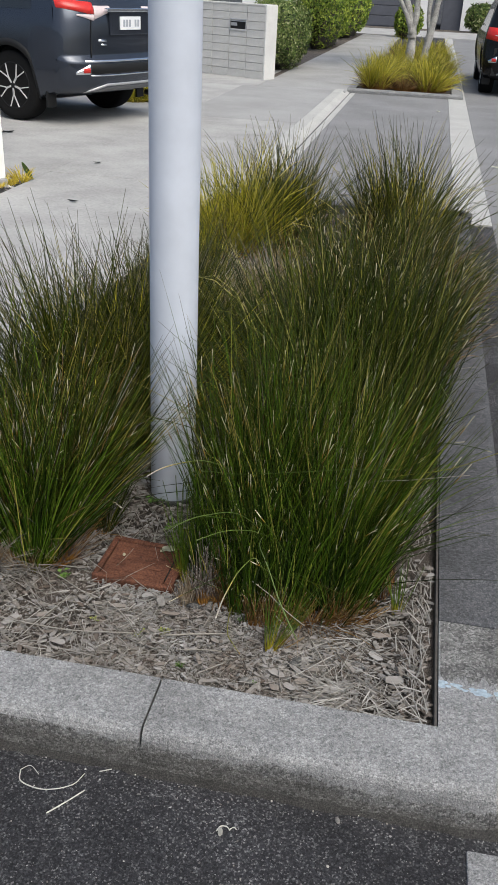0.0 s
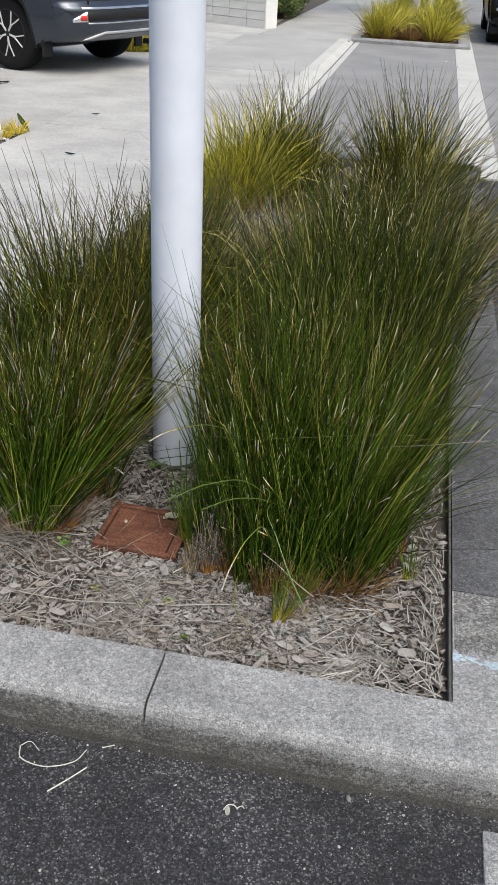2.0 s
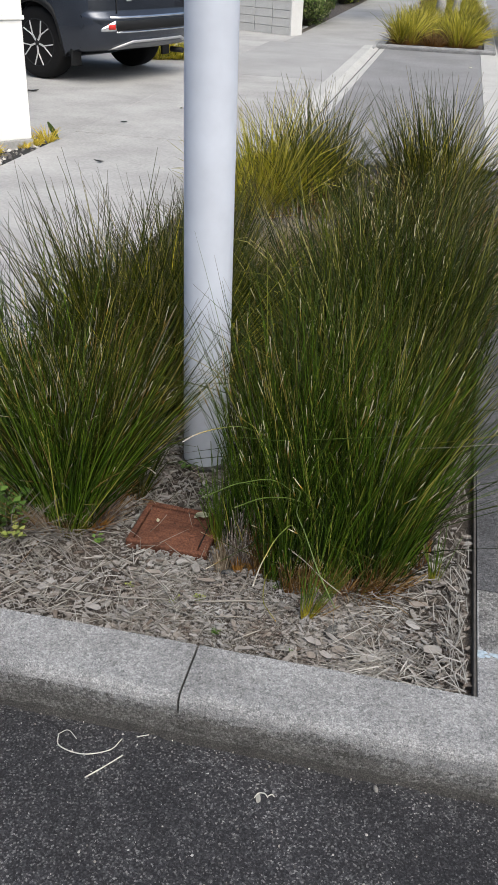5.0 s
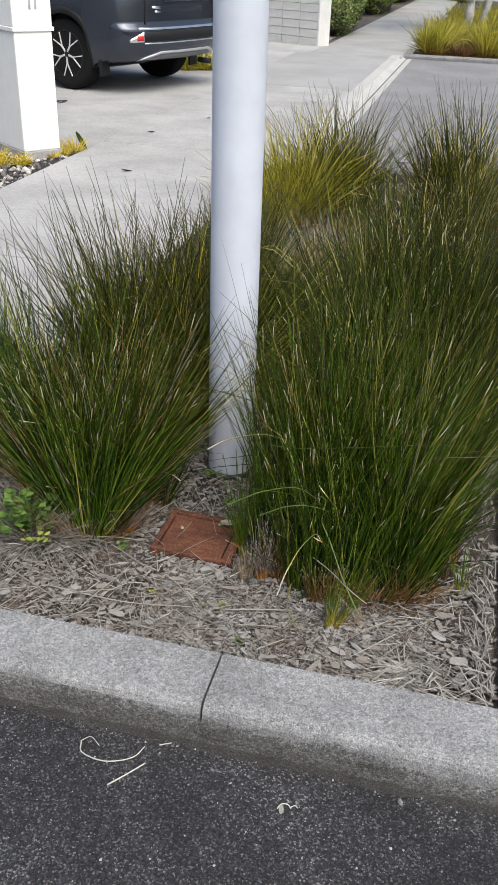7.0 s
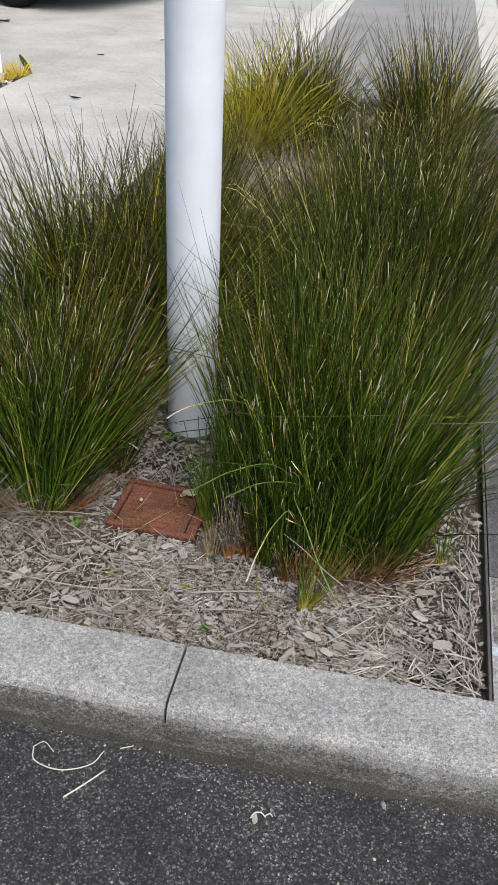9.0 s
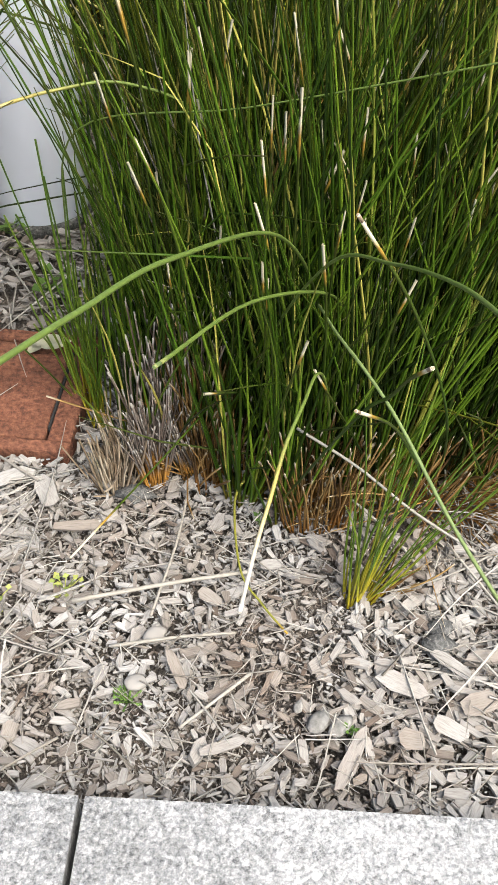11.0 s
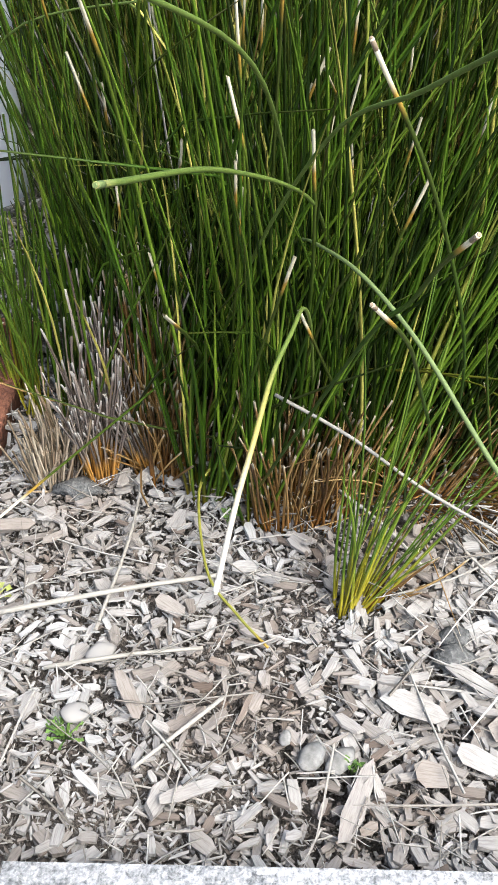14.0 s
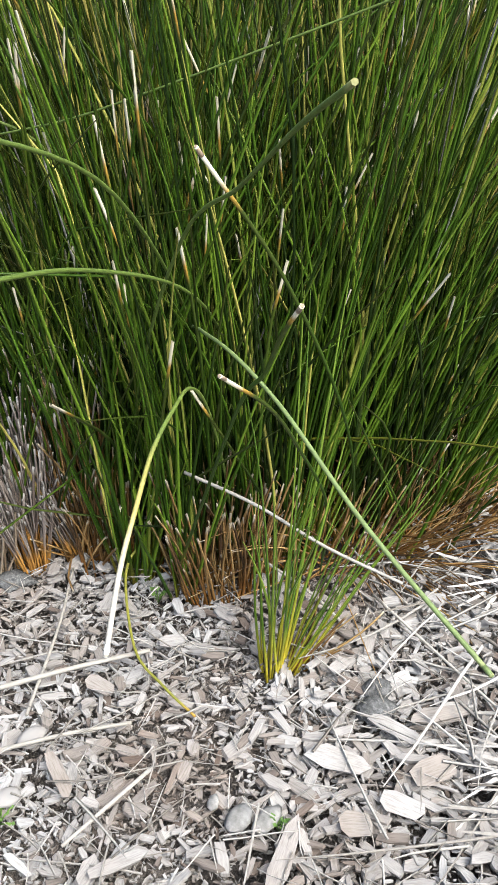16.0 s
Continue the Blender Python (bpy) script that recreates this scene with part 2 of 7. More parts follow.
GOLDS = ((0.0, (0.09, 0.115, 0.012)), (0.35, (0.27, 0.265, 0.022)), (0.75, (0.52, 0.455, 0.04)), (1.0, (0.66, 0.58, 0.14)))
M_RUSH_GOLD = islands("rush_golden", GOLDS, 0.45, [(0.0, 0.2, (0.22, 0.13, 0.03), 0.85), (0.8, 1.0, (0.13, 0.11, 0.045), 0.6)], 0, 0.2)
# pale cut tips; they also stand in for glints on the stems
M_CUT = islands("rush_cut_tip", GREENS, 0.45, [(0.5, 0.8, (0.04, 0.05, 0.008), 0.6), (0.88, 0.91, (0.28, 0.17, 0.03), 0.9), (0.92, 0.945, (0.5, 0.46, 0.34), 1.0), (0.0, 0.13, (0.2, 0.14, 0.025), 0.85)], 0, 0.18)
# cut stems in the same greens, darkened for shade
M_CUT_SHADED = islands("rush_shaded_cut_tip", DARKS, 0.45, [(0.93, 0.96, (0.46, 0.42, 0.29), 1.0), (0.0, 0.13, (0.12, 0.08, 0.02), 0.85)], 0, 0.18)
M_STUB_GREY = islands("stub_grey", ((0.0, (0.075, 0.055, 0.044)), (0.5, (0.17, 0.138, 0.118)), (1.0, (0.3, 0.26, 0.232))), 0.8, [(0.34, 0.49, (0.36, 0.175, 0.03), 0.95), (0.93, 1.0, (0.46, 0.44, 0.41), 0.9)])
M_STRAW_WARM = islands("dead_straw_warm", ((0.0, (0.17, 0.12, 0.075)), (0.5, (0.28, 0.22, 0.155)), (1.0, (0.4, 0.34, 0.26))), 0.8)
M_STUB_BROWN = islands("stub_brown", ((0.0, (0.04, 0.02, 0.007)), (0.5, (0.155, 0.083, 0.023)), (1.0, (0.3, 0.2, 0.08))), 0.75, [(0.1, 0.45, (0.23, 0.095, 0.013), 0.8), (0.92, 1.0, (0.42, 0.38, 0.3), 0.9)])
# near-black inner stems: the shade between the rushes is put into their colour
M_GAP_SHADE = islands("gap_shade_stem", ((0.0, (0.006, 0.011, 0.002)), (0.6, (0.015, 0.028, 0.004)), (1.0, (0.045, 0.055, 0.012))), 0.8, None, 0, 0.1)
M_STALK = islands("bent_stalk", ((0.0, (0.11, 0.155, 0.03)), (1.0, (0.11, 0.155, 0.03))), 0.5, [(0.58, 0.74, (0.33, 0.28, 0.08), 1.0), (0.76, 0.92, (0.42, 0.39, 0.335), 1.0)], 300)
M_STALK_GREEN = islands("green_stalk", ((0.0, (0.075, 0.115, 0.02)), (1.0, (0.1, 0.14, 0.03))), 0.45, [(0.97, 1.0, (0.3, 0.26, 0.1), 0.5)], 300)
M_STALK_PALE = islands("pale_green_stalk", ((0.0, (0.12, 0.165, 0.055)), (1.0, (0.15, 0.195, 0.07))), 0.55, [(0.97, 1.0, (0.3, 0.28, 0.14), 0.5)], 300)
M_STALK_OLIVE = islands("olive_stalk", ((0.0, (0.17, 0.17, 0.025)), (1.0, (0.2, 0.19, 0.03))), 0.5, [(0.9, 1.0, (0.35, 0.2, 0.03), 0.9)], 300)
M_SLIVER = islands("pale_sliver", ((0.0, (0.2, 0.187, 0.168)), (0.5, (0.31, 0.298, 0.28)), (1.0, (0.41, 0.4, 0.38))), 0.8, None, 260)
M_BLEACHED = plain("bleached_stalk", (0.46, 0.45, 0.41), 0.7, 0, 0.15, 200, 0.2)
M_RUST = speckled("rusted_iron", (0.06, 0.026, 0.017), (0.14, 0.057, 0.034), (0.215, 0.095, 0.057), 14, 190, 0.9, 0.9, 0.003, None, 0.45)
M_POLE = plain("pole_paint", (0.525, 0.562, 0.645), 0.7, 0, 0.06, 7, 0.06, 0.25)
M_TIMBER = plain("edging_timber", (0.06, 0.056, 0.052), 0.9, 0, 0.35, 60, 0.6)
M_BLUE = plain("blue_marking_paint", (0.29, 0.36, 0.43), 0.85, 0, 0.3, 120, 0.3)
M_LEAFDRY = plain("dry_leaf", (0.5, 0.5, 0.38), 0.8, 0, 0.25, 60, 0.3)
M_WEED = islands("weed_leaf", ((0.0, (0.045, 0.09, 0.016)), (1.0, (0.11, 0.185, 0.035))), 0.6)
M_WEEDY = islands("weed_leaf_yellow", ((0.0, (0.14, 0.18, 0.04)), (1.0, (0.3, 0.31, 0.09))), 0.6)
M_STONE_PALE = speckled("pale_stone", (0.18, 0.175, 0.165), (0.235, 0.229, 0.218), (0.29, 0.284, 0.272), 20, 200, 0.85, 0.4, 0.002)
M_STONE_DARK = speckled("dark_clod", (0.06, 0.06, 0.06), (0.11, 0.11, 0.108), (0.19, 0.19, 0.185), 30, 240, 0.95, 1.0, 0.003)
M_WHITE = plain("white_paint", (0.82, 0.82, 0.8), 0.6, 0, 0.03, 8, 0.05)
M_BLOCK = speckled("concrete_block", (0.46, 0.457, 0.447), (0.53, 0.527, 0.515), (0.59, 0.587, 0.57), 3, 140, 0.9, 0.5, 0.002, None, 0.15)
M_MORTAR = plain("mortar", (0.4, 0.398, 0.39), 0.95)
M_BLOCK_SUNLIT = speckled("block_sunlit", (0.56, 0.557, 0.548), (0.62, 0.617, 0.607), (0.68, 0.677, 0.667), 3, 120, 0.9, 0.4, 0.002, None, 0.1)
M_HEDGE = islands("hedge_leaf", ((0.0, (0.028, 0.05, 0.012)), (0.5, (0.09, 0.135, 0.034)), (0.88, (0.2, 0.24, 0.075)), (1.0, (0.4, 0.41, 0.24))), 0.6, None, 0, 0.2)
M_HEDGE_LIME = islands("hedge_leaf_lime", ((0.0, (0.035, 0.07, 0.006)), (0.5, (0.13, 0.2, 0.018)), (1.0, (0.36, 0.42, 0.06))), 0.5)
M_BARK = speckled("pale_bark", (0.28, 0.27, 0.25), (0.44, 0.43, 0.41), (0.58, 0.57, 0.54), 6, 60, 0.9, 0.8, 0.01)
M_SHADOWCORE = plain("shade_core", (0.035, 0.03, 0.02), 0.95)
M_PAINT_BLUE = plain("car_paint_slate", (0.04, 0.048, 0.066), 0.22, 0.65, 0.04, 4, 0, 0.5)
M_PAINT_BLUE.node_tree.nodes["Principled BSDF"].inputs["Coat Weight"].default_value = 0.5
M_PAINT_BLACK = plain("car_paint_black", (0.006, 0.006, 0.007), 0.22, 0.0, 0.04, 4, 0, 0.3)
M_TRIM = plain("black_plastic", (0.009, 0.0095, 0.0105), 0.6, 0, 0.15, 60, 0.1, 0.3)
M_TYRE = plain("tyre_rubber", (0.008, 0.008, 0.0085), 0.9, 0, 0.2, 40, 0.3, 0.2)
M_CHROME = plain("chrome", (0.75, 0.76, 0.78), 0.2, 1.0, 0.04, 20, 0)
M_SPOKE = plain("machined_alloy", (0.6, 0.6, 0.6), 0.4, 0.0, 0.1, 20, 0)
M_SILVER = plain("silver_plastic", (0.55, 0.56, 0.58), 0.35, 0.6, 0.05, 20, 0)
M_SKID = plain("skid_grey", (0.16, 0.165, 0.175), 0.5, 0.3, 0.1, 20, 0)
M_RED = plain("red_lens", (0.5, 0.025, 0.02), 0.2, 0, 0.1, 30, 0)
M_LENS_CLEAR = plain("clear_lens", (0.55, 0.47, 0.48), 0.15, 0, 0.1, 60, 0)
M_GLASS_CAR = plain("tinted_glass", (0.012, 0.014, 0.016), 0.06, 0, 0.1, 4, 0, 0.8)
M_PLATE = plain("plate_white", (0.75, 0.76, 0.78), 0.4, 0, 0.03, 10, 0)
M_INK = plain("plate_mark", (0.35, 0.38, 0.42), 0.5, 0, 0.1, 10, 0)
M_PEBBLE = islands("river_pebble", ((0.0, (0.03, 0.03, 0.032)), (0.4, (0.13, 0.12, 0.115)), (0.75, (0.32, 0.29, 0.26)), (1.0, (0.6, 0.58, 0.55))), 0.7)
M_GRIT = islands("road_grit", ((0.0, (0.12, 0.12, 0.125)), (0.5, (0.28, 0.275, 0.27)), (1.0, (0.48, 0.47, 0.455))), 0.8)
M_YELLOW = islands("yellow_leaf", ((0.0, (0.32, 0.26, 0.03)), (0.6, (0.62, 0.47, 0.04)), (1.0, (0.72, 0.62, 0.15))), 0.55)
M_GARAGE = plain("garage_door_slate", (0.07, 0.075, 0.095), 0.55, 0, 0.1, 4, 0.05)
M_HOUSE = plain("house_render", (0.66, 0.66, 0.68), 0.85, 0, 0.06, 3, 0.1)
M_ROOF = plain("roof_dark", (0.08, 0.08, 0.085), 0.8, 0, 0.15, 5, 0.2)
M_WINDOW = plain("house_glass", (0.05, 0.06, 0.075), 0.08, 0, 0.1, 2, 0, 0.8)


# ---- mesh helpers ----
def box(bm, x0, x1, y0, y1, z0, z1, bevel=0.0, m=None):
    vs = [bm.verts.new((x, y, z)) for x in (x0, x1) for y in (y0, y1) for z in (z0, z1)]
    fs = [bm.faces.new([vs[i] for i in q]) for q in ((0, 1, 3, 2), (4, 6, 7, 5), (0, 4, 5, 1), (2, 3, 7, 6), (0, 2, 6, 4), (1, 5, 7, 3))]
    if bevel:
        es = list({e for f in fs for e in f.edges})
        r = bmesh.ops.bevel(bm, geom=es, offset=bevel, segments=2, profile=0.5, affect="EDGES")
        vs = list({v for f in r["faces"] for v in f.verts} | {v for v in vs if v.is_valid})
    if m is not None:
        bmesh.ops.transform(bm, matrix=m, verts=vs)
    return vs


def lathe(bm, profile, n=32, m=None):
    """Turns (radius, height) points about z."""
    rings = []
    for r, z in profile:
        rings.append([bm.verts.new((r * math.cos(2 * math.pi * i / n), r * math.sin(2 * math.pi * i / n), z)) for i in range(n)])
    for a, b in zip(rings, rings[1:]):
        for i in range(n):
            f = bm.faces.new((a[i], a[(i + 1) % n], b[(i + 1) % n], b[i]))
            f.smooth = True
    for ring in (rings[0], rings[-1]):
        bm.faces.new(ring)
    vs = [v for ring in rings for v in ring]
    if m is not None:
        bmesh.ops.transform(bm, matrix=m, verts=vs)
    return vs


def sweep(bm, section, path):
    """Runs a closed (a, z) section, a across, along straight path points ((x, y) pairs with the across direction)."""
    rings = []
    for (px, py), (ax, ay) in path:
        rings.append([bm.verts.new((px + a * ax, py + a * ay, z)) for a, z in section])
    k = len(section)
    for a, b in zip(rings, rings[1:]):
        for i in range(k):
            bm.faces.new((a[i], a[(i + 1) % k], b[(i + 1) % k], b[i]))
    bm.faces.new(rings[0])
    bm.faces.new(rings[-1][::-1])


def tube(bm, pts, radii, n=6):
    rings = []
    up = Vector((0.3, 0.2, 1)).normalized()
    pts = [Vector(p) for p in pts]
    for i, p in enumerate(pts):
        d = (pts[min(i + 1, len(pts) - 1)] - pts[max(i - 1, 0)]).normalized()
        s = d.cross(up)
        s = s.normalized() if s.length > 1e-4 else Vector((1, 0, 0))
        t = d.cross(s)
        r = radii[i] if isinstance(radii, (list, tuple)) else radii
        rings.append([bm.verts.new(p + (s * math.cos(2 * math.pi * k / n) + t * math.sin(2 * math.pi * k / n)) * r) for k in range(n)])
    for a, b in zip(rings, rings[1:]):
        for k in range(n):
            bm.faces.new((a[k], a[(k + 1) % n], b[(k + 1) % n], b[k])).smooth = True
    bm.faces.new(rings[0])
    bm.faces.new(rings[-1])
    return rings


def smooth_path(pts, per=6):
    """Catmull-Rom points through a few control points."""
    p = [Vector(q) for q in pts]
    p = [2 * p[0] - p[1]] + p + [2 * p[-1] - p[-2]]
    out = []
    for i in range(1, len(p) - 2):
        for k in range(per):
            t = k / per
            out.append(0.5 * ((2 * p[i]) + (p[i + 1] - p[i - 1]) * t + (2 * p[i - 1] - 5 * p[i] + 4 * p[i + 1] - p[i + 2]) * t * t
                              + (3 * p[i] - p[i - 1] - 3 * p[i + 1] + p[i + 2]) * t ** 3))
    out.append(p[-2])
    return out


def finish(bm, name, mat):
    bmesh.ops.recalc_face_normals(bm, faces=bm.faces)
    me = bpy.data.meshes.new(name)
    bm.to_mesh(me)
    bm.free()
    me.materials.append(mat)
    return me


def part(name, bm, mat, parent=None, label="", kind=""):
    ob = new(name, finish(bm, name, mat))
    if parent is not None:
        ob.parent = parent
    return tagged(ob, label, "", "", kind)


def thing(name, label, category, group="", kind="", at=None):
    ob = new(name)
    ob.empty_display_size = 0.1
    if at is not None:
        ob.matrix_basis = at
    return tagged(ob, label, category, group, kind)


def raw_mesh(name, verts, faces, mat, attr=None, smooth=False, grain=None):
    """A mesh from arrays of triangles or quads that code has computed."""
    me = bpy.data.meshes.new(name)
    me.vertices.add(len(verts))
    me.vertices.foreach_set("co", np.asarray(verts, np.float32).ravel())
    k = faces.shape[1]
    me.loops.add(faces.size)
    me.loops.foreach_set("vertex_index", faces.astype(np.int32).ravel())
    me.polygons.add(len(faces))
    me.polygons.foreach_set("loop_start", np.arange(0, faces.size, k, dtype=np.int32))
    me.polygons.foreach_set("use_smooth", np.full(len(faces), smooth))
    if attr is not None:
        a = me.attributes.new("along", "FLOAT", "POINT")
        a.data.foreach_set("value", np.asarray(attr, np.float32))
    if grain is not None:
        a = me.attributes.new("grain", "FLOAT_VECTOR", "POINT")
        a.data.foreach_set("vector", np.concatenate([grain, np.zeros((len(grain), 1))], 1).astype(np.float32).ravel())
    me.update(calc_edges=True)
    me.validate()
    me.materials.append(mat)
    return me


POLE_AT, POLE_R = (-0.424, 1.72), 0.069


def stem_arrays(base, azim, lean0, lean1, length, radius, segs=7, sides=3, power=1.6, keep=None, blunt=0.28, kink=0.0):
    """Round stems that rise at lean0 from upright and bend over to lean1, as vertex, quad and along arrays."""
    n = len(base)
    s = np.linspace(0, 1, segs + 1)
    tilt = lean0[:, None] + (lean1 - lean0)[:, None] * s[None, :] ** power
    # some stems are snapped over part of the way up
    at = np.random.uniform(0.5, 0.95, n)
    snap = np.where(np.random.uniform(0, 1, n) < kink, np.random.uniform(0.35, 1.3, n), 0.0)
    tilt = tilt + snap[:, None] * (s[None, :] > at[:, None])
    mid = (tilt[:, 1:] + tilt[:, :-1]) / 2
    step = (length / segs)[:, None]
    h = np.concatenate([np.zeros((n, 1)), np.cumsum(np.sin(mid) * step, 1)], 1)
    z = np.concatenate([np.zeros((n, 1)), np.cumsum(np.cos(mid) * step, 1)], 1)
    ca, sa = np.cos(azim)[:, None], np.sin(azim)[:, None]
    # a small sideways wander so that stems are not perfectly planar
    wob = np.random.normal(0, 0.022, (n, 1)) * (s[None, :] ** 2) * 2 * np.minimum(1, length / 0.4)[:, None]
    wob += np.random.normal(0, 0.011, (n, 1)) * np.sin(s[None, :] * 5.2 + np.random.uniform(0, 6, (n, 1))) * s[None, :] * np.minimum(1, length / 0.5)[:, None]
    x = base[:, 0:1] + h * ca - wob * sa
    y = base[:, 1:2] + h * sa + wob * ca
    z = base[:, 2:3] + z
    ok = np.ones(n, bool)
    d2 = (x - POLE_AT[0]) ** 2 + (y - POLE_AT[1]) ** 2
    ok &= (d2.min(1) > (POLE_R + 0.006) ** 2)
    ok &= z.min(1) > -0.012
    if keep is not None:
        ok &= keep(x, y, z)
    x, y, z, tilt = x[ok], y[ok], z[ok], tilt[ok]
    ca, sa, radius = ca[ok], sa[ok], radius[ok]
    n = len(x)
    rad = radius[:, None] * np.interp(s, [0, 0.15, 0.75, 1], [1.0, 1.0, max(0.72, blunt), blunt])[None, :]
    verts = np.zeros((n, segs + 1, sides, 3))
    for k in range(sides):
        a = 2 * math.pi * k / sides
        u, v = math.cos(a), math.sin(a)
        verts[:, :, k, 0] = x + rad * (u * -sa + v * np.cos(tilt) * ca)
        verts[:, :, k, 1] = y + rad * (u * ca + v * np.cos(tilt) * sa)
        verts[:, :, k, 2] = z - rad * v * np.sin(tilt)
    idx = np.arange(n * (segs + 1) * sides).reshape(n, segs + 1, sides)
    quads = []
    for k in range(sides):
        k2 = (k + 1) % sides
        quads.append(np.stack([idx[:, :-1, k], idx[:, :-1, k2], idx[:, 1:, k2], idx[:, 1:, k]], -1).reshape(-1, 4))
    along = np.repeat(np.tile(s, n), sides)
    return verts.reshape(-1, 3), np.concatenate(quads), along


def stems(name, parent, mat, n, centre, rx, ry, length, radius, lean=(0.03, 0.42), bend=(0.05, 0.45), seed=0, segs=7, drift=(0.0, 0.0),
          keep=None, edge=0.5, jitter=1.15, z0=-0.006, label="", skew=1.5, stray=0.06, blunt=0.28, front=1.0, tufts=0, left=1.0, right=1.0, kink=0.14, fan=0.4, pull=(0.15, 0.6)):
    """A fan of n stems out of an elliptical foot: the outer ones lean out more. drift: a common lean, as by wind."""
    np.random.seed(seed)
    r = np.random.uniform(0, 1, n) ** edge
    th = np.random.uniform(0, 2 * math.pi, n)
    base = np.stack([centre[0] + rx * r * np.cos(th), centre[1] + ry * r * np.sin(th), np.full(n, z0)], 1)
    amt = lean[0] + (lean[1] - lean[0]) * r ** 1.3 * np.random.uniform(0.35, 1.25, n)
    vx = np.cos(th) * amt + drift[0] + np.random.normal(0, 0.07 * jitter * 2, n)
    vy = np.sin(th) * amt + drift[1] + np.random.normal(0, 0.07 * jitter * 2, n)
    grow = np.ones(n)
    if tufts:
        # stems of one tuft lean and grow alike
        cx, cy = np.random.uniform(-1, 1, tufts), np.random.uniform(-1, 1, tufts)
        near = np.argmin((r * np.cos(th))[:, None] * -2 * cx + (r * np.sin(th))[:, None] * -2 * cy + cx ** 2 + cy ** 2, 1)
        vx = vx + np.random.normal(0, 0.17, tufts)[near]
        vy = vy + np.random.normal(0, 0.15, tufts)[near]
        grow = np.random.uniform(0.72, 1.12, tufts)[near]
        vx = vx + fan * (r * np.cos(th) - cx[near])
        vy = vy + fan * (r * np.sin(th) - cy[near])
        draw = np.random.uniform(pull[0], pull[1], tufts)[near]
        base[:, 0] += draw * (centre[0] + rx * cx[near] * 0.9 - base[:, 0])
        base[:, 1] += draw * (centre[1] + ry * cy[near] * 0.9 - base[:, 1])
    vy = np.where(vy < 0, vy * front, vy)
    vx = np.where(vx < 0, vx * left, vx * right)
    wild = np.random.uniform(0, 1, n) < stray
    vx = np.where(wild, vx + np.random.normal(0, 0.4, n), vx)
    vy = np.where(wild, vy + np.random.normal(0, 0.4, n), vy)
    lean0 = np.clip(np.hypot(vx, vy), 0, 1.3)
    az = np.arctan2(vy, vx)
    lean1 = lean0 + np.random.uniform(bend[0], bend[1], n) * (0.5 + r)
    ln = (length[0] + (length[1] - length[0]) * np.random.uniform(0, 1, n) ** skew) * (1 - 0.12 * r * np.random.uniform(0, 1, n)) * grow
    rad = np.random.uniform(radius[0], radius[1], n)
    v, q, a = stem_arrays(base, az, lean0, lean1, ln, rad, segs, 3, 1.6, keep, blunt, kink if length[1] > 0.4 else 0.0)
    ob = new(name, raw_mesh(name, v, q, mat, a, True))
    ob.parent = parent
    return tagged(ob, label, "", "", "stuff")


def chips(rng, n, xr, yr, size, z=(0.0, 0.015), avoid=None):
    """Split-wood flakes lying about: eight-cornered slivers, as arrays."""
    px, py = rng.uniform(xr[0], xr[1], n), rng.uniform(yr[0], yr[1], n)
    if avoid is not None:
        ok = avoid(px, py)
        px, py = px[ok], py[ok]
        n = len(px)
    ln = rng.uniform(size[0], size[1], n) * rng.uniform(0.5, 1.0, n)
    sliver = rng.uniform(0, 1, n) < 0.3
    wd = np.minimum(ln * np.where(sliver, rng.uniform(0.08, 0.2, n), rng.uniform(0.24, 0.62, n)), 0.017)
    th = wd * rng.uniform(0.1, 0.28, n) + 0.0006
    # a ragged six-cornered outline, the upper face a little smaller than the lower
    ox = np.array([-0.5, -0.12, 0.42, 0.5, 0.14, -0.44])[None, :] + rng.uniform(-0.1, 0.1, (n, 6))
    oy = np.array([-0.3, -0.5, -0.4, 0.28, 0.5, 0.4])[None, :] * rng.uniform(0.6, 1.1, (n, 6))
    oz = rng.uniform(-0.25, 0.25, (n, 6))
    v = np.zeros((n, 12, 3))
    for k, (shrink, level) in enumerate(((1.0, -0.5), (0.93, 0.5))):
        v[:, 6 * k:6 * k + 6, 0] = ox * shrink * ln[:, None]
        v[:, 6 * k:6 * k + 6, 1] = oy * shrink * wd[:, None]
        v[:, 6 * k:6 * k + 6, 2] = (level + oz) * th[:, None]
    grain = np.stack([v[:, :, 0] + rng.uniform(0, 50, n)[:, None], v[:, :, 1] + rng.uniform(0, 50, n)[:, None]], -1).reshape(-1, 2)
    yaw, pit, rol = rng.uniform(0, 2 * math.pi, n), rng.normal(0, 0.1, n), rng.normal(0, 0.14, n)
    def turn(v, a, i, j):
        c, s = np.cos(a)[:, None], np.sin(a)[:, None]
        vi, vj = v[:, :, i].copy(), v[:, :, j].copy()
        v[:, :, i], v[:, :, j] = c * vi - s * vj, s * vi + c * vj
    turn(v, rol, 1, 2)
    turn(v, pit, 0, 2)
    turn(v, yaw, 0, 1)
    v[:, :, 0] += px[:, None]
    v[:, :, 1] += py[:, None]
    e = np.clip((px - 0.27) / 0.12, 0, 1)
    rise = 0.032 * e * e * (3 - 2 * e) * (py < 6)
    v[:, :, 2] += (rng.uniform(z[0], z[1], n) + rise - v[:, :, 2].min(1) * 0.6)[:, None]
    quad = np.array([(6, 7, 8, 11), (8, 9, 10, 11), (3, 2, 1, 0), (5, 4, 3, 0)] + [(k, (k + 1) % 6, 6 + (k + 1) % 6, 6 + k) for k in range(6)])
    f = (np.arange(n)[:, None, None] * 12 + quad[None]).reshape(-1, 4)
    return v.reshape(-1, 3), f, grain


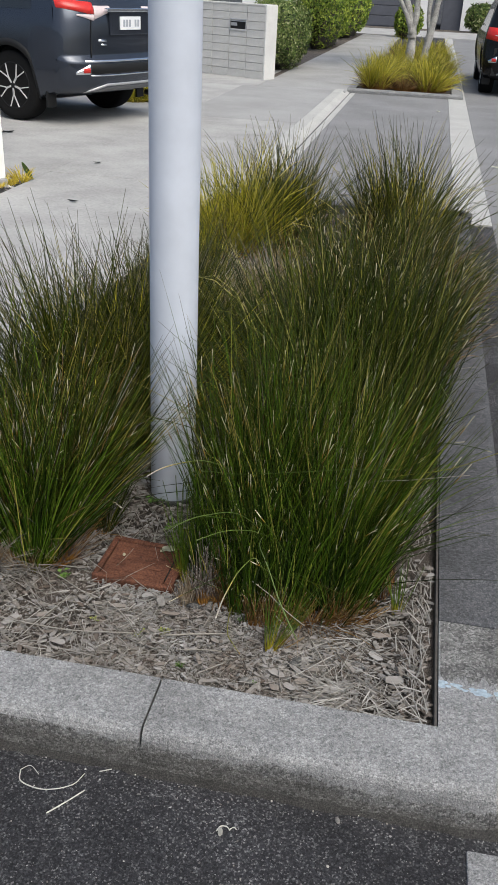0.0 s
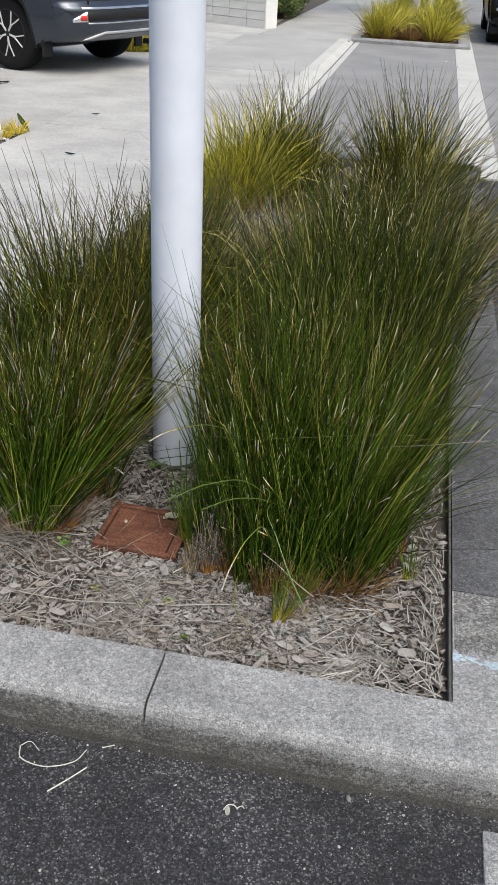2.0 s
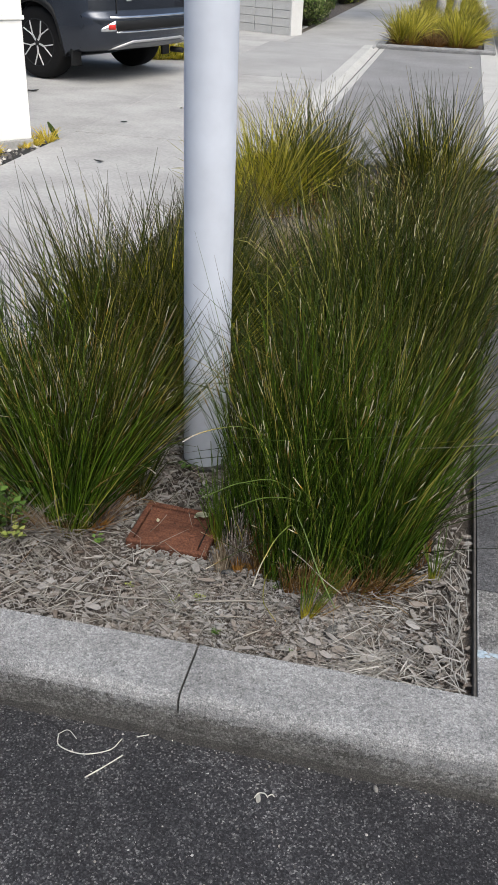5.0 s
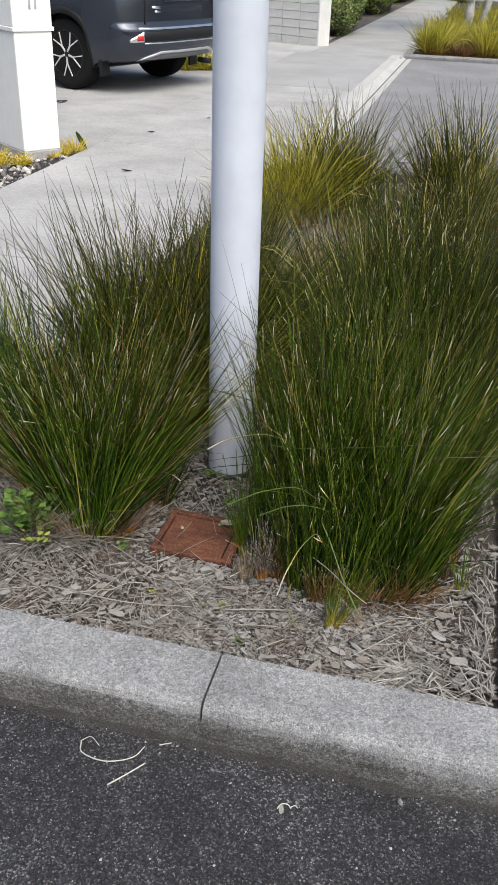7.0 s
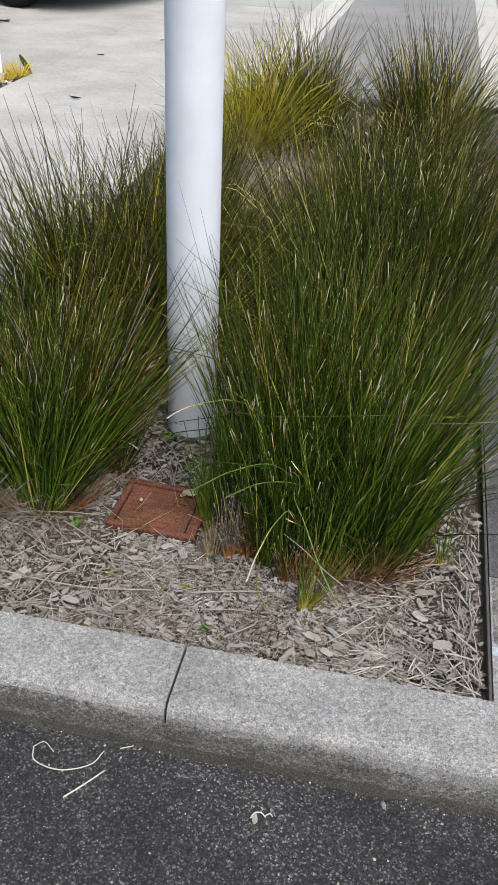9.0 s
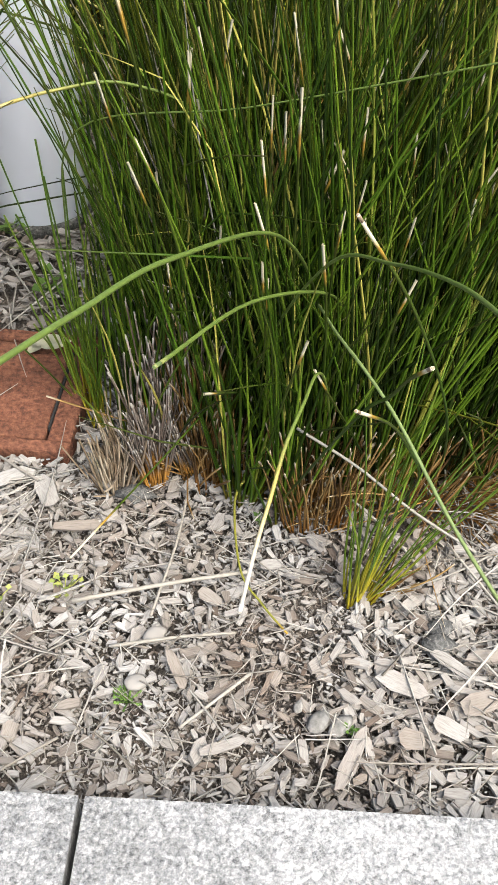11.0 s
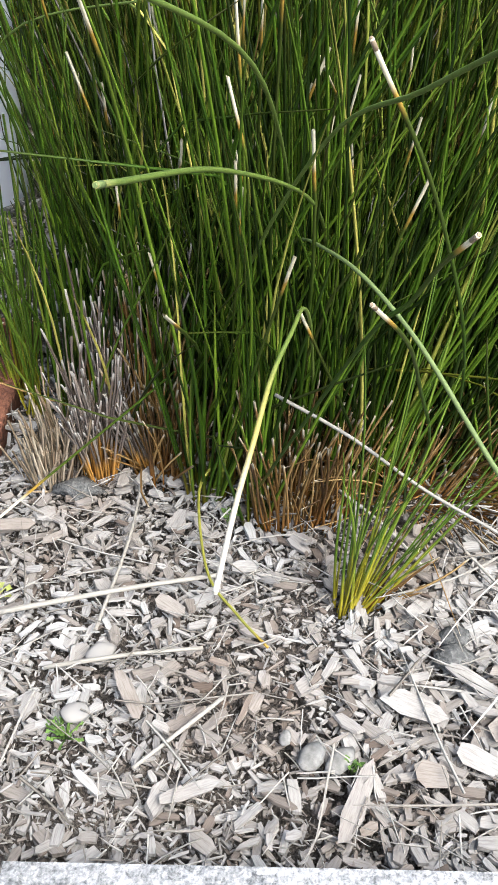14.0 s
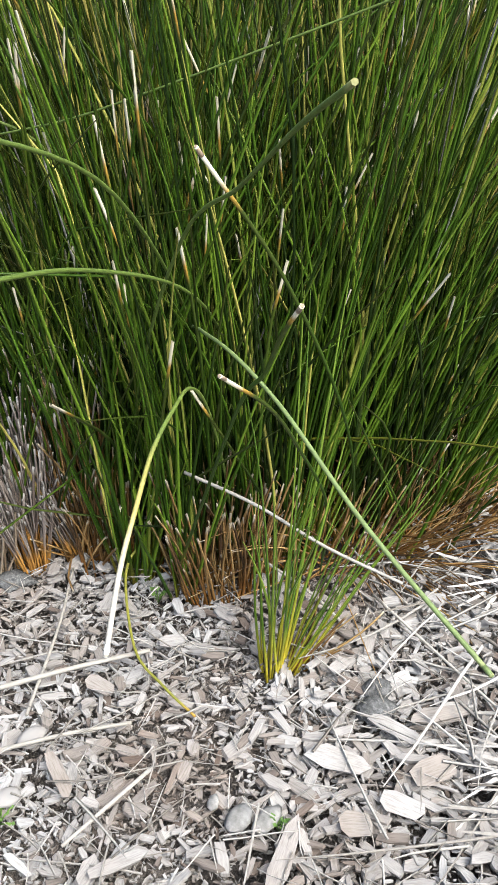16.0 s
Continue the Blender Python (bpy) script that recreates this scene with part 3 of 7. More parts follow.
def leaf_cloud(rng, n, inside, size):
    """n small folded leaves at points given by inside(rng, n) -> (n, 3) places and (n, 3) outward ways."""
    p, o = inside(rng, n)
    o = o + rng.normal(0, 0.55, (n, 3))
    o /= np.linalg.norm(o, axis=1)[:, None]
    t = np.cross(o, rng.normal(0, 1, (n, 3)))
    t /= np.linalg.norm(t, axis=1)[:, None]
    b = np.cross(o, t)
    s = rng.uniform(size[0], size[1], n)[:, None]
    v = np.stack([p - t * s, p + b * s * 0.42 + o * s * 0.18, p + t * s, p - b * s * 0.42 + o * s * 0.18], 1)
    f = np.arange(n * 4).reshape(n, 4)
    return v.reshape(-1, 3), f


# ---- ground, kerbs and paving ----
def slab(name, x0, x1, y0, y1, z0, z1, mat, label, category, bevel=0.004):
    bm = bmesh.new()
    box(bm, x0, x1, y0, y1, z0, z1, bevel)
    return tagged(part(name, bm, mat), label, category, "", "structure")


ROAD_Z = -0.05
bm = bmesh.new()
box(bm, -400, 400, -400, 700, ROAD_Z - 0.5, ROAD_Z)
tagged(part("road", bm, M_ASPHALT), "dark speckled asphalt of the street beside the bed", "road", "", "structure")
slab("parking_bay", -1.0, 0.5115, 6.02, 14.75, ROAD_Z - 0.05, ROAD_Z + 0.006, M_ASPHALT_PALE, "pale weathered asphalt parking bay between planting beds", "parking bay")
slab("street_lane", 0.788, 12.0, 4.6, 60, ROAD_Z - 0.05, ROAD_Z + 0.004, M_ASPHALT_PALE, "grey weathered asphalt street lane", "road")
slab("edge_strip_1", 0.512, 0.785, 6.03, 40, ROAD_Z - 0.05, ROAD_Z + 0.012, M_STRIP, "pale concrete flush strip along the street edge", "kerb")
slab("edge_strip_2", 0.475, 0.77, -6, 0.63, ROAD_Z - 0.05, ROAD_Z + 0.006, M_KERB, "pale concrete flush strip along the street edge", "kerb")

# front kerb: flat top, rounded nose, battered face; a dark joint cuts it at x = -0.22
KERB_Z, KERB_Y, KERB_X = 0.055, 0.843, 0.405           # kerb top, and its inner edges along the bed
FRONT = [(0.843, -0.4), (0.843, 0.055), (0.706, 0.055), (0.695, 0.052), (0.686, 0.044), (0.681, 0.031), (0.678, -0.02), (0.675, -0.06), (0.66, -0.09), (0.64, -0.4)]
SIDE = [(0.405, -0.4), (0.405, 0.055), (0.572, 0.055), (0.583, 0.052), (0.592, 0.044), (0.597, 0.031), (0.601, -0.02), (0.604, -0.06), (0.62, -0.09), (0.64, -0.4)]



def kerb(name, section, path, mat, label):
    bm = bmesh.new()
    sweep(bm, section, path)
    return tagged(part(name, bm, mat), label, "kerb", "kerb lengths", "structure")


kerb("kerb_front", FRONT, [((-1.30, 0), (0, 1)), ((-0.2075, 0), (0, 1))], M_KERB, "grey speckled concrete kerb with a rounded nose")
bm = bmesh.new()
sweep(bm, FRONT, [((-0.2025, 0), (0, 1)), ((KERB_X, 0), (0, 1))])
rings = []
for k in range(13):
    a = k / 12 * math.pi / 2
    rings.append([bm.verts.new((KERB_X + math.sin(a) ** 0.6 * (q[0] - KERB_X), KERB_Y - max(math.cos(a), 0) ** 0.6 * (KERB_Y - p[0]), p[1] + (q[1] - p[1]) * k / 12)) for p, q in zip(FRONT, SIDE)])
for a, b in zip(rings, rings[1:]):
    for j in range(1, len(FRONT) - 1):
        bm.faces.new((a[j], a[j + 1], b[j + 1], b[j]))
sweep(bm, SIDE, [((0, KERB_Y), (1, 0)), ((0, 1.205), (1, 0))])
bmesh.ops.remove_doubles(bm, verts=bm.verts, dist=0.0004)
tagged(part("kerb_corner", bm, M_KERB), "grey speckled concrete kerb turning the corner of the bed", "kerb", "kerb lengths", "structure")
kerb("kerb_joint_1", [(a + 0.03, z - 0.06 if z > -0.3 else z) for a, z in FRONT], [((-0.2075, 0), (0, 1)), ((-0.2025, 0), (0, 1))], M_CRACK, "dark open joint across the kerb")
kerb("kerb_side", SIDE, [((0, 1.209), (1, 0)), ((0, 6.0), (1, 0))], M_KERB_DARK, "dark concrete kerb along the street side of the bed")
END = [(5.83, -0.4), (5.83, 0.055), (5.96, 0.055), (5.975, 0.048), (5.98, 0.03), (5.99, -0.05), (6.02, -0.053), (6.03, -0.4)]
kerb("kerb_end", END, [((-1.2, 0), (0, 1)), ((0.62, 0), (0, 1))], M_KERB_DARK, "concrete kerb closing the far end of the bed")
# sloped kerb and channel beside the parking bay
kerb("kerb_bay", [(-1.30, -0.4), (-1.30, 0.004), (-1.17, 0.004), (-1.10, -0.03), (-1.075, -0.042), (-1.073, -0.054), (-1.058, -0.054), (-1.056, -0.042), (-0.98, -0.04), (-0.98, -0.4)],
     [((0, 6.03), (1, 0)), ((0, 14.75), (1, 0))], M_STRIP, "pale concrete kerb and channel beside the parking bay")
# splash dirt with the face's shade put into its colour, ragged-edged on the front of the kerb, thinner above, and silt
# along its foot
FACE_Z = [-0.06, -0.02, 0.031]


def kerb_face(way, z, out):
    """A point on the outer face, way metres along it: straight first, then round the corner."""
    fy, fx = float(np.interp(z, FACE_Z, [0.675, 0.678, 0.681])), float(np.interp(z, FACE_Z, [0.604, 0.601, 0.597]))
    a = min(max(way - KERB_X, 0) / 0.3, 1) * math.pi / 2
    c, d = max(math.cos(a), 0) ** 0.6, math.sin(a) ** 0.6
    return (min(way, KERB_X) + d * (fx + out - KERB_X), KERB_Y - c * (KERB_Y - fy + out), z)


for name, lift, out, mat, label in (("dark_film", 0.017, 0.0007, M_DARK_FILM, "thin grey film of splash dirt and painted shade on the kerb face"), ("dirt_shade", 0.0, 0.0013, M_GRIME_SHADE, "ragged brown-grey splash dirt and painted shade on the kerb face")):
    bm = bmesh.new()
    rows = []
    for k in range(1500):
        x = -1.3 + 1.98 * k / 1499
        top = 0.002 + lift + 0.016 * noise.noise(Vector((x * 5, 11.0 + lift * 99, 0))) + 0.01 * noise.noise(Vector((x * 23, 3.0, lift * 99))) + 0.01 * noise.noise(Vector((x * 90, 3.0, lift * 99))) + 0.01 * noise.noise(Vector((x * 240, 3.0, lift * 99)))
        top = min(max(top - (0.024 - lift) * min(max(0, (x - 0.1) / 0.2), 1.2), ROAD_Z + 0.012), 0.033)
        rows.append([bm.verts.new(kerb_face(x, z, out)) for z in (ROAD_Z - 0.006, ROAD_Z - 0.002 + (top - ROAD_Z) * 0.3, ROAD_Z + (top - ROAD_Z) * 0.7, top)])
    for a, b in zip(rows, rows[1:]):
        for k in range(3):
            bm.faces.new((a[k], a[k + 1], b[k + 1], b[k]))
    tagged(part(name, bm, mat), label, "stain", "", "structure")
bm = bmesh.new()
rows = []
for k in range(320):
    x = -1.3 + 1.98 * k / 319
    w = 0.018 + 0.014 * noise.noise(Vector((x * 9, 2.0, 0))) + 0.006 * noise.noise(Vector((x * 43, 5.0, 0)))
    h = 0.011 + 0.008 * noise.noise(Vector((x * 13, 8.0, 0))) + 0.003 * noise.noise(Vector((x * 60, 8.0, 0)))
    rows.append([bm.verts.new((*kerb_face(x, 0, out)[:2], z)) for out, z in ((-0.012, ROAD_Z + h), (0.006, ROAD_Z + h * 0.8), (0.006 + w * 0.45, ROAD_Z + 0.004), (0.006 + w, ROAD_Z - 0.004))])
for a, b in zip(rows, rows[1:]):
    for k in range(3):
        bm.faces.new((a[k], a[k + 1], b[k + 1], b[k])).smooth = True
tagged(part("gutter_silt", bm, M_SILT), "dark silt and grit along the foot of the kerb", "silt", "", "structure")
# loose pale grit lying on the asphalt
rng = np.random.default_rng(77)
n = 1000
gx, gy = rng.uniform(-0.75, 0.75, n), 0.665 - 0.95 * rng.uniform(0, 1, n) ** 1.2
gr = 0.0007 + 0.0022 * rng.uniform(0, 1, n) ** 4
octa = np.array([(1, 0, 0), (0.2, 0.9, 0.1), (-0.9, 0.3, 0), (-0.4, -0.8, -0.1), (0.5, -0.7, 0.2), (0.1, 0.1, 0.7), (0, 0, -0.6)])
gv = octa[None] * rng.uniform(0.6, 1.3, (n, 7, 1)) * gr[:, None, None]
ca, sa = np.cos(rng.uniform(0, 6.28, n))[:, None], np.sin(rng.uniform(0, 6.28, n))[:, None]
gv = np.stack([gv[:, :, 0] * ca - gv[:, :, 1] * sa + gx[:, None], gv[:, :, 0] * sa + gv[:, :, 1] * ca + gy[:, None], gv[:, :, 2] + ROAD_Z + 0.001], -1)
bm = bmesh.new()
for p in gv:
    vs = [bm.verts.new(q) for q in p]
    for k in range(5):
        bm.faces.new((vs[k], vs[(k + 1) % 5], vs[5]))
        bm.faces.new((vs[(k + 1) % 5], vs[k], vs[6]))
tagged(part("road_grit", bm, M_GRIT), "loose pale grit scattered on dark asphalt", "grit", "", "stuff")
# thin darker film over the top of the side kerb
bm = bmesh.new()
rows = []
for k in range(60):
    x = 0.409 + 0.162 * k / 59
    start = 1.0 + 0.05 * noise.noise(Vector((x * 17, 4.0, 0))) + 0.03 * noise.noise(Vector((x * 70, 4.0, 0))) + 0.02 * noise.noise(Vector((x * 300, 4.0, 0)))
    rows.append([bm.verts.new((x, y, KERB_Z + 0.0004)) for y in (start, 1.204)])
for a, b in zip(rows, rows[1:]):
    bm.faces.new((a[0], b[0], b[1], a[1]))
tagged(part("dark_film", bm, M_DARK_FILM), "thin darker grey film on the side kerb", "stain", "", "structure")
# blue survey mark across the kerb top
bm = bmesh.new()
rng = np.random.default_rng(4)
for k in range(30):
    x = 0.412 + 0.16 * rng.uniform(0, 1)
    y = 0.975 - 0.06 * (x - 0.405) + rng.normal(0, 0.006)
    r = rng.uniform(0.003, 0.008)
    vs = [bm.verts.new((x + r * 1.7 * math.cos(t) * rng.uniform(0.6, 1.2), y + r * math.sin(t) * rng.uniform(0.6, 1.2), KERB_Z + 0.0008 + k * 0.00002)) for t in np.linspace(0, 2 * math.pi, 9)[:-1]]
    bm.faces.new(vs)
tagged(part("survey_mark", bm, M_BLUE), "faded blue spray paint mark across the kerb", "paint mark", "", "structure")

# footpath and driveway slabs, joints left open between them
PAVE = [(-2.80, -1.30, 0.9, 3.4), (-2.79, -1.30, 3.406, 6.392), (-9.0, -2.7912, 6.09, 14.42), (-2.79, -1.306, 6.408, 10.4), (-2.79, -1.306, 10.410, 14.42), (-2.55, -1.12, 14.43, 20.4),
        (-2.55, -1.12, 20.406, 27.4), (-2.55, -1.12, 27.406, 36), (-2.80, -1.30, -6, 0.894), (-9.0, -2.56, 14.43, 15.66), (-9.0, -2.68, 15.664, 17.6)]
for i, (xa, xb, ya, yb) in enumerate(PAVE):
    slab(f"pavement_{i + 1}", xa, xb, ya, yb, -0.3, 0.0, M_PATH_GREY if xa > -2.9 and ya > 9 else M_PATH, "pale grey broomed concrete footpath slab", "pavement", 0.005)
slab("pavement_base", -9.0, -1.2, -6, 36, -0.35, -0.014, M_CRACK, "dark base under the paving joints", "pavement", 0)
slab("far_road", -60, 60, 37.5, 44, ROAD_Z - 0.02, ROAD_Z + 0.02, M_PATH, "pale crossing road in the distance", "road", 0)

# planting bed: bumpy soil
def soil_z(x, y):
    e = min(max((x - 0.27) / 0.12, 0), 1)
    return -0.012 + 0.032 * e * e * (3 - 2 * e) + 0.012 * noise.noise(Vector((x * 7, y * 7, 0.3))) + 0.006 * noise.noise(Vector((x * 31, y * 31, 1.7)))


bm = bmesh.new()
nx, ny = 81, 270
grid = [[bm.verts.new((-1.30 + 1.705 * i / (nx - 1), 0.843 + 4.99 * j / (ny - 1), soil_z(-1.3 + 1.705 * i / (nx - 1), 0.843 + 4.99 * j / (ny - 1)))) for i in range(nx)] for j in range(ny)]
for j in range(ny - 1):
    for i in range(nx - 1):
        bm.faces.new((grid[j][i], grid[j][i + 1], grid[j + 1][i + 1], grid[j + 1][i])).smooth = True
bed = part("planting_bed", bm, M_SOIL)
tagged(bed, "brown soil of the planting bed under wood mulch", "soil", "", "structure")
bm = bmesh.new()
box(bm, 0.3965, 0.4035, 0.846, 5.82, -0.15, 0.052, 0.002)
tagged(part("edging_board", bm, M_TIMBER), "dark weathered timber board edging the bed", "edging", "", "structure")


# ---- mulch ----
COVER = (-0.51, -0.285, 1.215, 1.405)


def off_cover(px, py):
    on = (px > COVER[0] - 0.004) & (px < COVER[1] + 0.004) & (py > COVER[2] - 0.004) & (py < COVER[3] + 0.004)
    pole = (px - POLE_AT[0]) ** 2 + (py - POLE_AT[1]) ** 2 < 0.085 ** 2
    street = np.random.default_rng(3).uniform(0, 1, len(px)) < np.clip((px - 0.13) / 0.14, 0, 0.78)
    under = (((px - 0.03) / 0.27) ** 2 + ((py - 1.43) / 0.29) ** 2 < 1) & (np.random.default_rng(4).uniform(0, 1, len(px)) < 0.8)
    return ~on & ~pole & ~street & ~under


rng = np.random.default_rng(11)
vv, ff, off = [], [], 0
gg = []
for n, xr, yr, size, z in ((38000, (-0.45, 0.385), (0.848, 1.36), (0.003, 0.008), (-0.008, 0.004)), (7800, (-0.45, 0.385), (0.848, 1.36), (0.007, 0.02), (-0.005, 0.006)),
                           (1300, (-0.45, 0.385), (0.848, 1.32), (0.015, 0.03), (0.001, 0.007)), (1500, (0.0, 0.385), (0.848, 1.12), (0.009, 0.028), (0.0, 0.009)), (1700, (0.2, 0.388), (0.848, 1.5), (0.012, 0.042), (-0.002, 0.01)),
                           (9000, (-1.28, -0.44), (0.848, 1.5), (0.004, 0.011), (-0.008, 0.003)), (5200, (-1.28, -0.3), (0.848, 1.9), (0.01, 0.028), (-0.008, 0.006)), (1300, (-1.28, -0.3), (0.848, 1.9), (0.02, 0.042), (0.0, 0.009)),
                           (4600, (-0.6, 0.385), (1.3, 2.6), (0.01, 0.035), (-0.010, 0.006)), (2600, (-1.28, 0.385), (1.8, 5.8), (0.02, 0.06), (-0.008, 0.006))):
    v, f, q = chips(rng, n, xr, yr, size, z, off_cover)
    vv.append(v)
    ff.append(f + off)
    gg.append(q)
    off += len(v)
mulch = new("mulch", raw_mesh("mulch", np.concatenate(vv), np.concatenate(ff), M_CHIP, grain=np.concatenate(gg)))
mulch.parent = bed
tagged(mulch, "grey weathered wood chip mulch", "", "", "stuff")

# larger chips that lie singly on top
for k in range(16):
    v, f, q = chips(np.random.default_rng(100 + k), 1, (0, 0), (0, 0), (0.026 if k < 5 else 0.014, 0.036 if k < 5 else 0.022), (0, 0))
    me = raw_mesh("wood_chip", v, f, M_CHIP_OB, grain=q)
    for j in range(14):
        x, y = rng.uniform(-0.42, 0.38), 0.86 + 0.42 * rng.uniform(0, 1) ** 1.3
        if (COVER[0] - 0.02 < x < COVER[1] + 0.02 and y > COVER[2] - 0.02) or (x - 0.012) ** 2 + (y - 1.056) ** 2 < 0.026 ** 2:
            continue
        ob = new("wood_chip", me)
        ob.parent = bed
        ob.matrix_basis = pose(x, y, rng.uniform(0.006, 0.012) + 0.032 * min(max((x - 0.27) / 0.12, 0), 1), rng.normal(0, 7), rng.normal(0, 7), rng.uniform(0, 360)) @ Matrix.Diagonal((rng.uniform(0.6, 1.1), rng.uniform(0.6, 1.1), 0.6, 1))

# fallen dry stalks in the mulch
np.random.seed(5)


def straw(n, xr, yr, length, radius, seed, along=None):
    np.random.seed(seed)
    base = np.stack([np.random.uniform(*xr, n), np.random.uniform(*yr, n), np.random.uniform(0.008, 0.02, n)], 1)
    e = np.clip((base[:, 0] - 0.27) / 0.12, 0, 1)
    base[:, 2] += 0.032 * e * e * (3 - 2 * e)
    base = base[off_cover(base[:, 0], base[:, 1])]
    n = len(base)
    az = np.random.uniform(0, 2 * math.pi, n) if along is None else np.random.normal(math.pi / 2, along, n)
    l0 = np.full(n, math.pi / 2) + np.random.normal(0, 0.03, n)
    return stem_arrays(base, az, l0, l0 + np.random.normal(0, 0.05, n), np.random.uniform(*length, n), np.random.uniform(*radius, n), 4, 3,
                       keep=lambda x, y, z: (y.min(1) > 0.846) & (x.max(1) < 0.388))


sv, sf, off = [], [], 0
for spec in ((110, (-0.5, 0.38), (0.85, 1.3), (0.04, 0.11), (0.0006, 0.0013), 21), (1200, (-0.45, 0.38), (0.85, 1.32), (0.008, 0.035), (0.0004, 0.0009), 25), (420, (-1.25, -0.3), (0.85, 1.8), (0.05, 0.22), (0.001, 0.002), 22), (240, (0.1, 0.385), (0.85, 1.5), (0.05, 0.16), (0.0008, 0.0016), 23),
             (300, (-1.2, 0.38), (1.5, 4.5), (0.06, 0.25), (0.001, 0.0025), 24)):
    v, f, a = straw(*spec)
    sv.append(v)
    sf.append(f + off)
    off += len(v)
litter = new("straw_litter", raw_mesh("straw_litter", np.concatenate(sv), np.concatenate(sf), M_STRAW, None, True))
litter.parent = bed
tagged(litter, "fine dry straw lying in the mulch", "", "", "stuff")
# pale split slivers toward the street side, many of them along the edging board
sv, sf, off = [], [], 0
for spec in ((600, (0.17, 0.386), (0.85, 1.45), (0.025, 0.085), (0.0009, 0.002), 26), (1000, (0.335, 0.388), (0.85, 2.4), (0.03, 0.11), (0.0009, 0.0019), 27, 0.3), (400, (0.15, 0.386), (0.85, 0.96), (0.03, 0.09), (0.001, 0.002), 28), (150, (-1.0, -0.28), (0.85, 1.2), (0.03, 0.08), (0.0009, 0.0016), 29)):
    v, f, a = straw(*spec)
    sv.append(v)
    sf.append(f + off)
    off += len(v)
slivers = new("slivers", raw_mesh("slivers", np.concatenate(sv), np.concatenate(sf), M_SLIVER))
slivers.parent = bed
tagged(slivers, "pale split wood slivers in the mulch", "", "", "stuff")

# ---- pole ----
pole = thing("lamp_post", "smooth pale grey painted steel pole standing in the bed", "pole")
bm = bmesh.new()
lathe(bm, [(POLE_R, -0.25), (POLE_R, 0.02), (POLE_R - 0.001, 1.0), (POLE_R - 0.004, 4.6), (POLE_R - 0.008, 4.62)], 48, Matrix.Translation((*POLE_AT, 0)))
part("shaft", bm, M_POLE, pole)
bm = bmesh.new()
lathe(bm, [(POLE_R + 0.004, -0.02), (POLE_R + 0.006, -0.002), (POLE_R + 0.005, 0.003), (POLE_R + 0.001, 0.006)], 40, Matrix.Translation((*POLE_AT, 0)))
part("collar", bm, M_STONE_DARK, pole, "dark ground collar")

# ---- rusted valve cover ----
cover = thing("valve_cover", "rusted brown cast iron cover set in the mulch", "cover", at=pose(-0.3975, 1.31, 0.006, 2, 1, -2))
bm = bmesh.new()
W, D = 0.112, 0.093
for xa, xb, ya, yb in ((-W, W, -D, -D + 0.016), (-W, W, D - 0.016, D), (-W, -W + 0.015, -D + 0.016, D - 0.016), (W - 0.026, W, -D + 0.016, D - 0.016)):
    box(bm, xa, xb, ya, yb, -0.06, 0.012, 0.003)
part("rim", bm, M_RUST, cover)
bm = bmesh.new()
box(bm, -W + 0.018, W - 0.030, -D + 0.019, D - 0.019, -0.05, 0.009, 0.003)
lid = part("lid", bm, M_RUST, cover)
for k in range(5):
    bm = bmesh.new()
    box(bm, -0.078, 0.066, -0.055 + k * 0.027, -0.051 + k * 0.027, 0.0085, 0.0105, 0.0008)
    part("rib", bm, M_RUST, lid)
bm = bmesh.new()
box(bm, 0.0835, 0.086, -0.06, 0.06, 0.004, 0.0125)
part("slot", bm, M_CRACK, lid, "dark slot")


def small_leaf(name, at, length, width, mat, label, category="leaf", curl=0.15):
    bm = bmesh.new()
    n = 8
    rows = []
    for i in range(n + 1):
        t = i / n
        w = width / 2 * math.sin(math.pi * min(1, t * 0.94 + 0.06)) ** 0.8
        x = (t - 0.5) * length
        z = curl * length * (t - 0.5) ** 2 * 2
        rows.append([bm.verts.new((x, s * w, z + abs(s) * w * 0.25)) for s in (-1, 0, 1)])
    for a, b in zip(rows, rows[1:]):
        for k in (0, 1):
            bm.faces.new((a[k], a[k + 1], b[k + 1], b[k])).smooth = True
    bmesh.ops.solidify(bm, geom=bm.faces[:], thickness=0.0007)
    ob = part(name, bm, mat)
    ob.matrix_basis = at
    return tagged(ob, label, category)


small_leaf("dry_leaf", pose(-0.335, 1.372, 0.026, 4, 2, 10), 0.045, 0.026, M_LEAFDRY, "pale dry leaf lying on the rusted cover")
small_leaf("dry_leaf", pose(-0.352, 1.366, 0.024, -6, 2, 70), 0.03, 0.016, M_LEAFDRY, "small pale dry leaf lying on the rusted cover")
small_leaf("dry_leaf", pose(-0.452, 1.318, 0.024, 0, 2, 110), 0.018, 0.009, M_LEAFDRY, "tiny pale leaf lying on the rusted cover")
small_leaf("dry_leaf", pose(-0.004, 0.56, ROAD_Z + 0.004, 8, 10, 95), 0.026, 0.010, M_BLEACHED, "tiny white curled leaf on the asphalt")


# ---- rushes ----
def main_keep(x, y, z):
    """The main clump stands on a narrow foot and leans out over the kerb higher up."""
    side = (x - (0.2 + 0.42 * z)).max(1) < np.random.exponential(0.035, len(x))
    left = ((x < -0.36) & (y < 1.62) & (z < 0.3)) | ((x < -0.29) & (y < 1.46) & (z < 0.34))
    return side & ~left.any(1) & ~(((y < 0.99) & (z > 0.2)) | ((y < 0.95) & (z > 0.02)) | ((z > 0.34) & (y < 1.06))).any(1)


def over_kerb(x, y, z):
    """Long stems that clear the side kerb and hang over it."""
    return (z[:, -1] > 0.22) & (x.max(1) < 0.62) & (y.min(1) > 1.05)


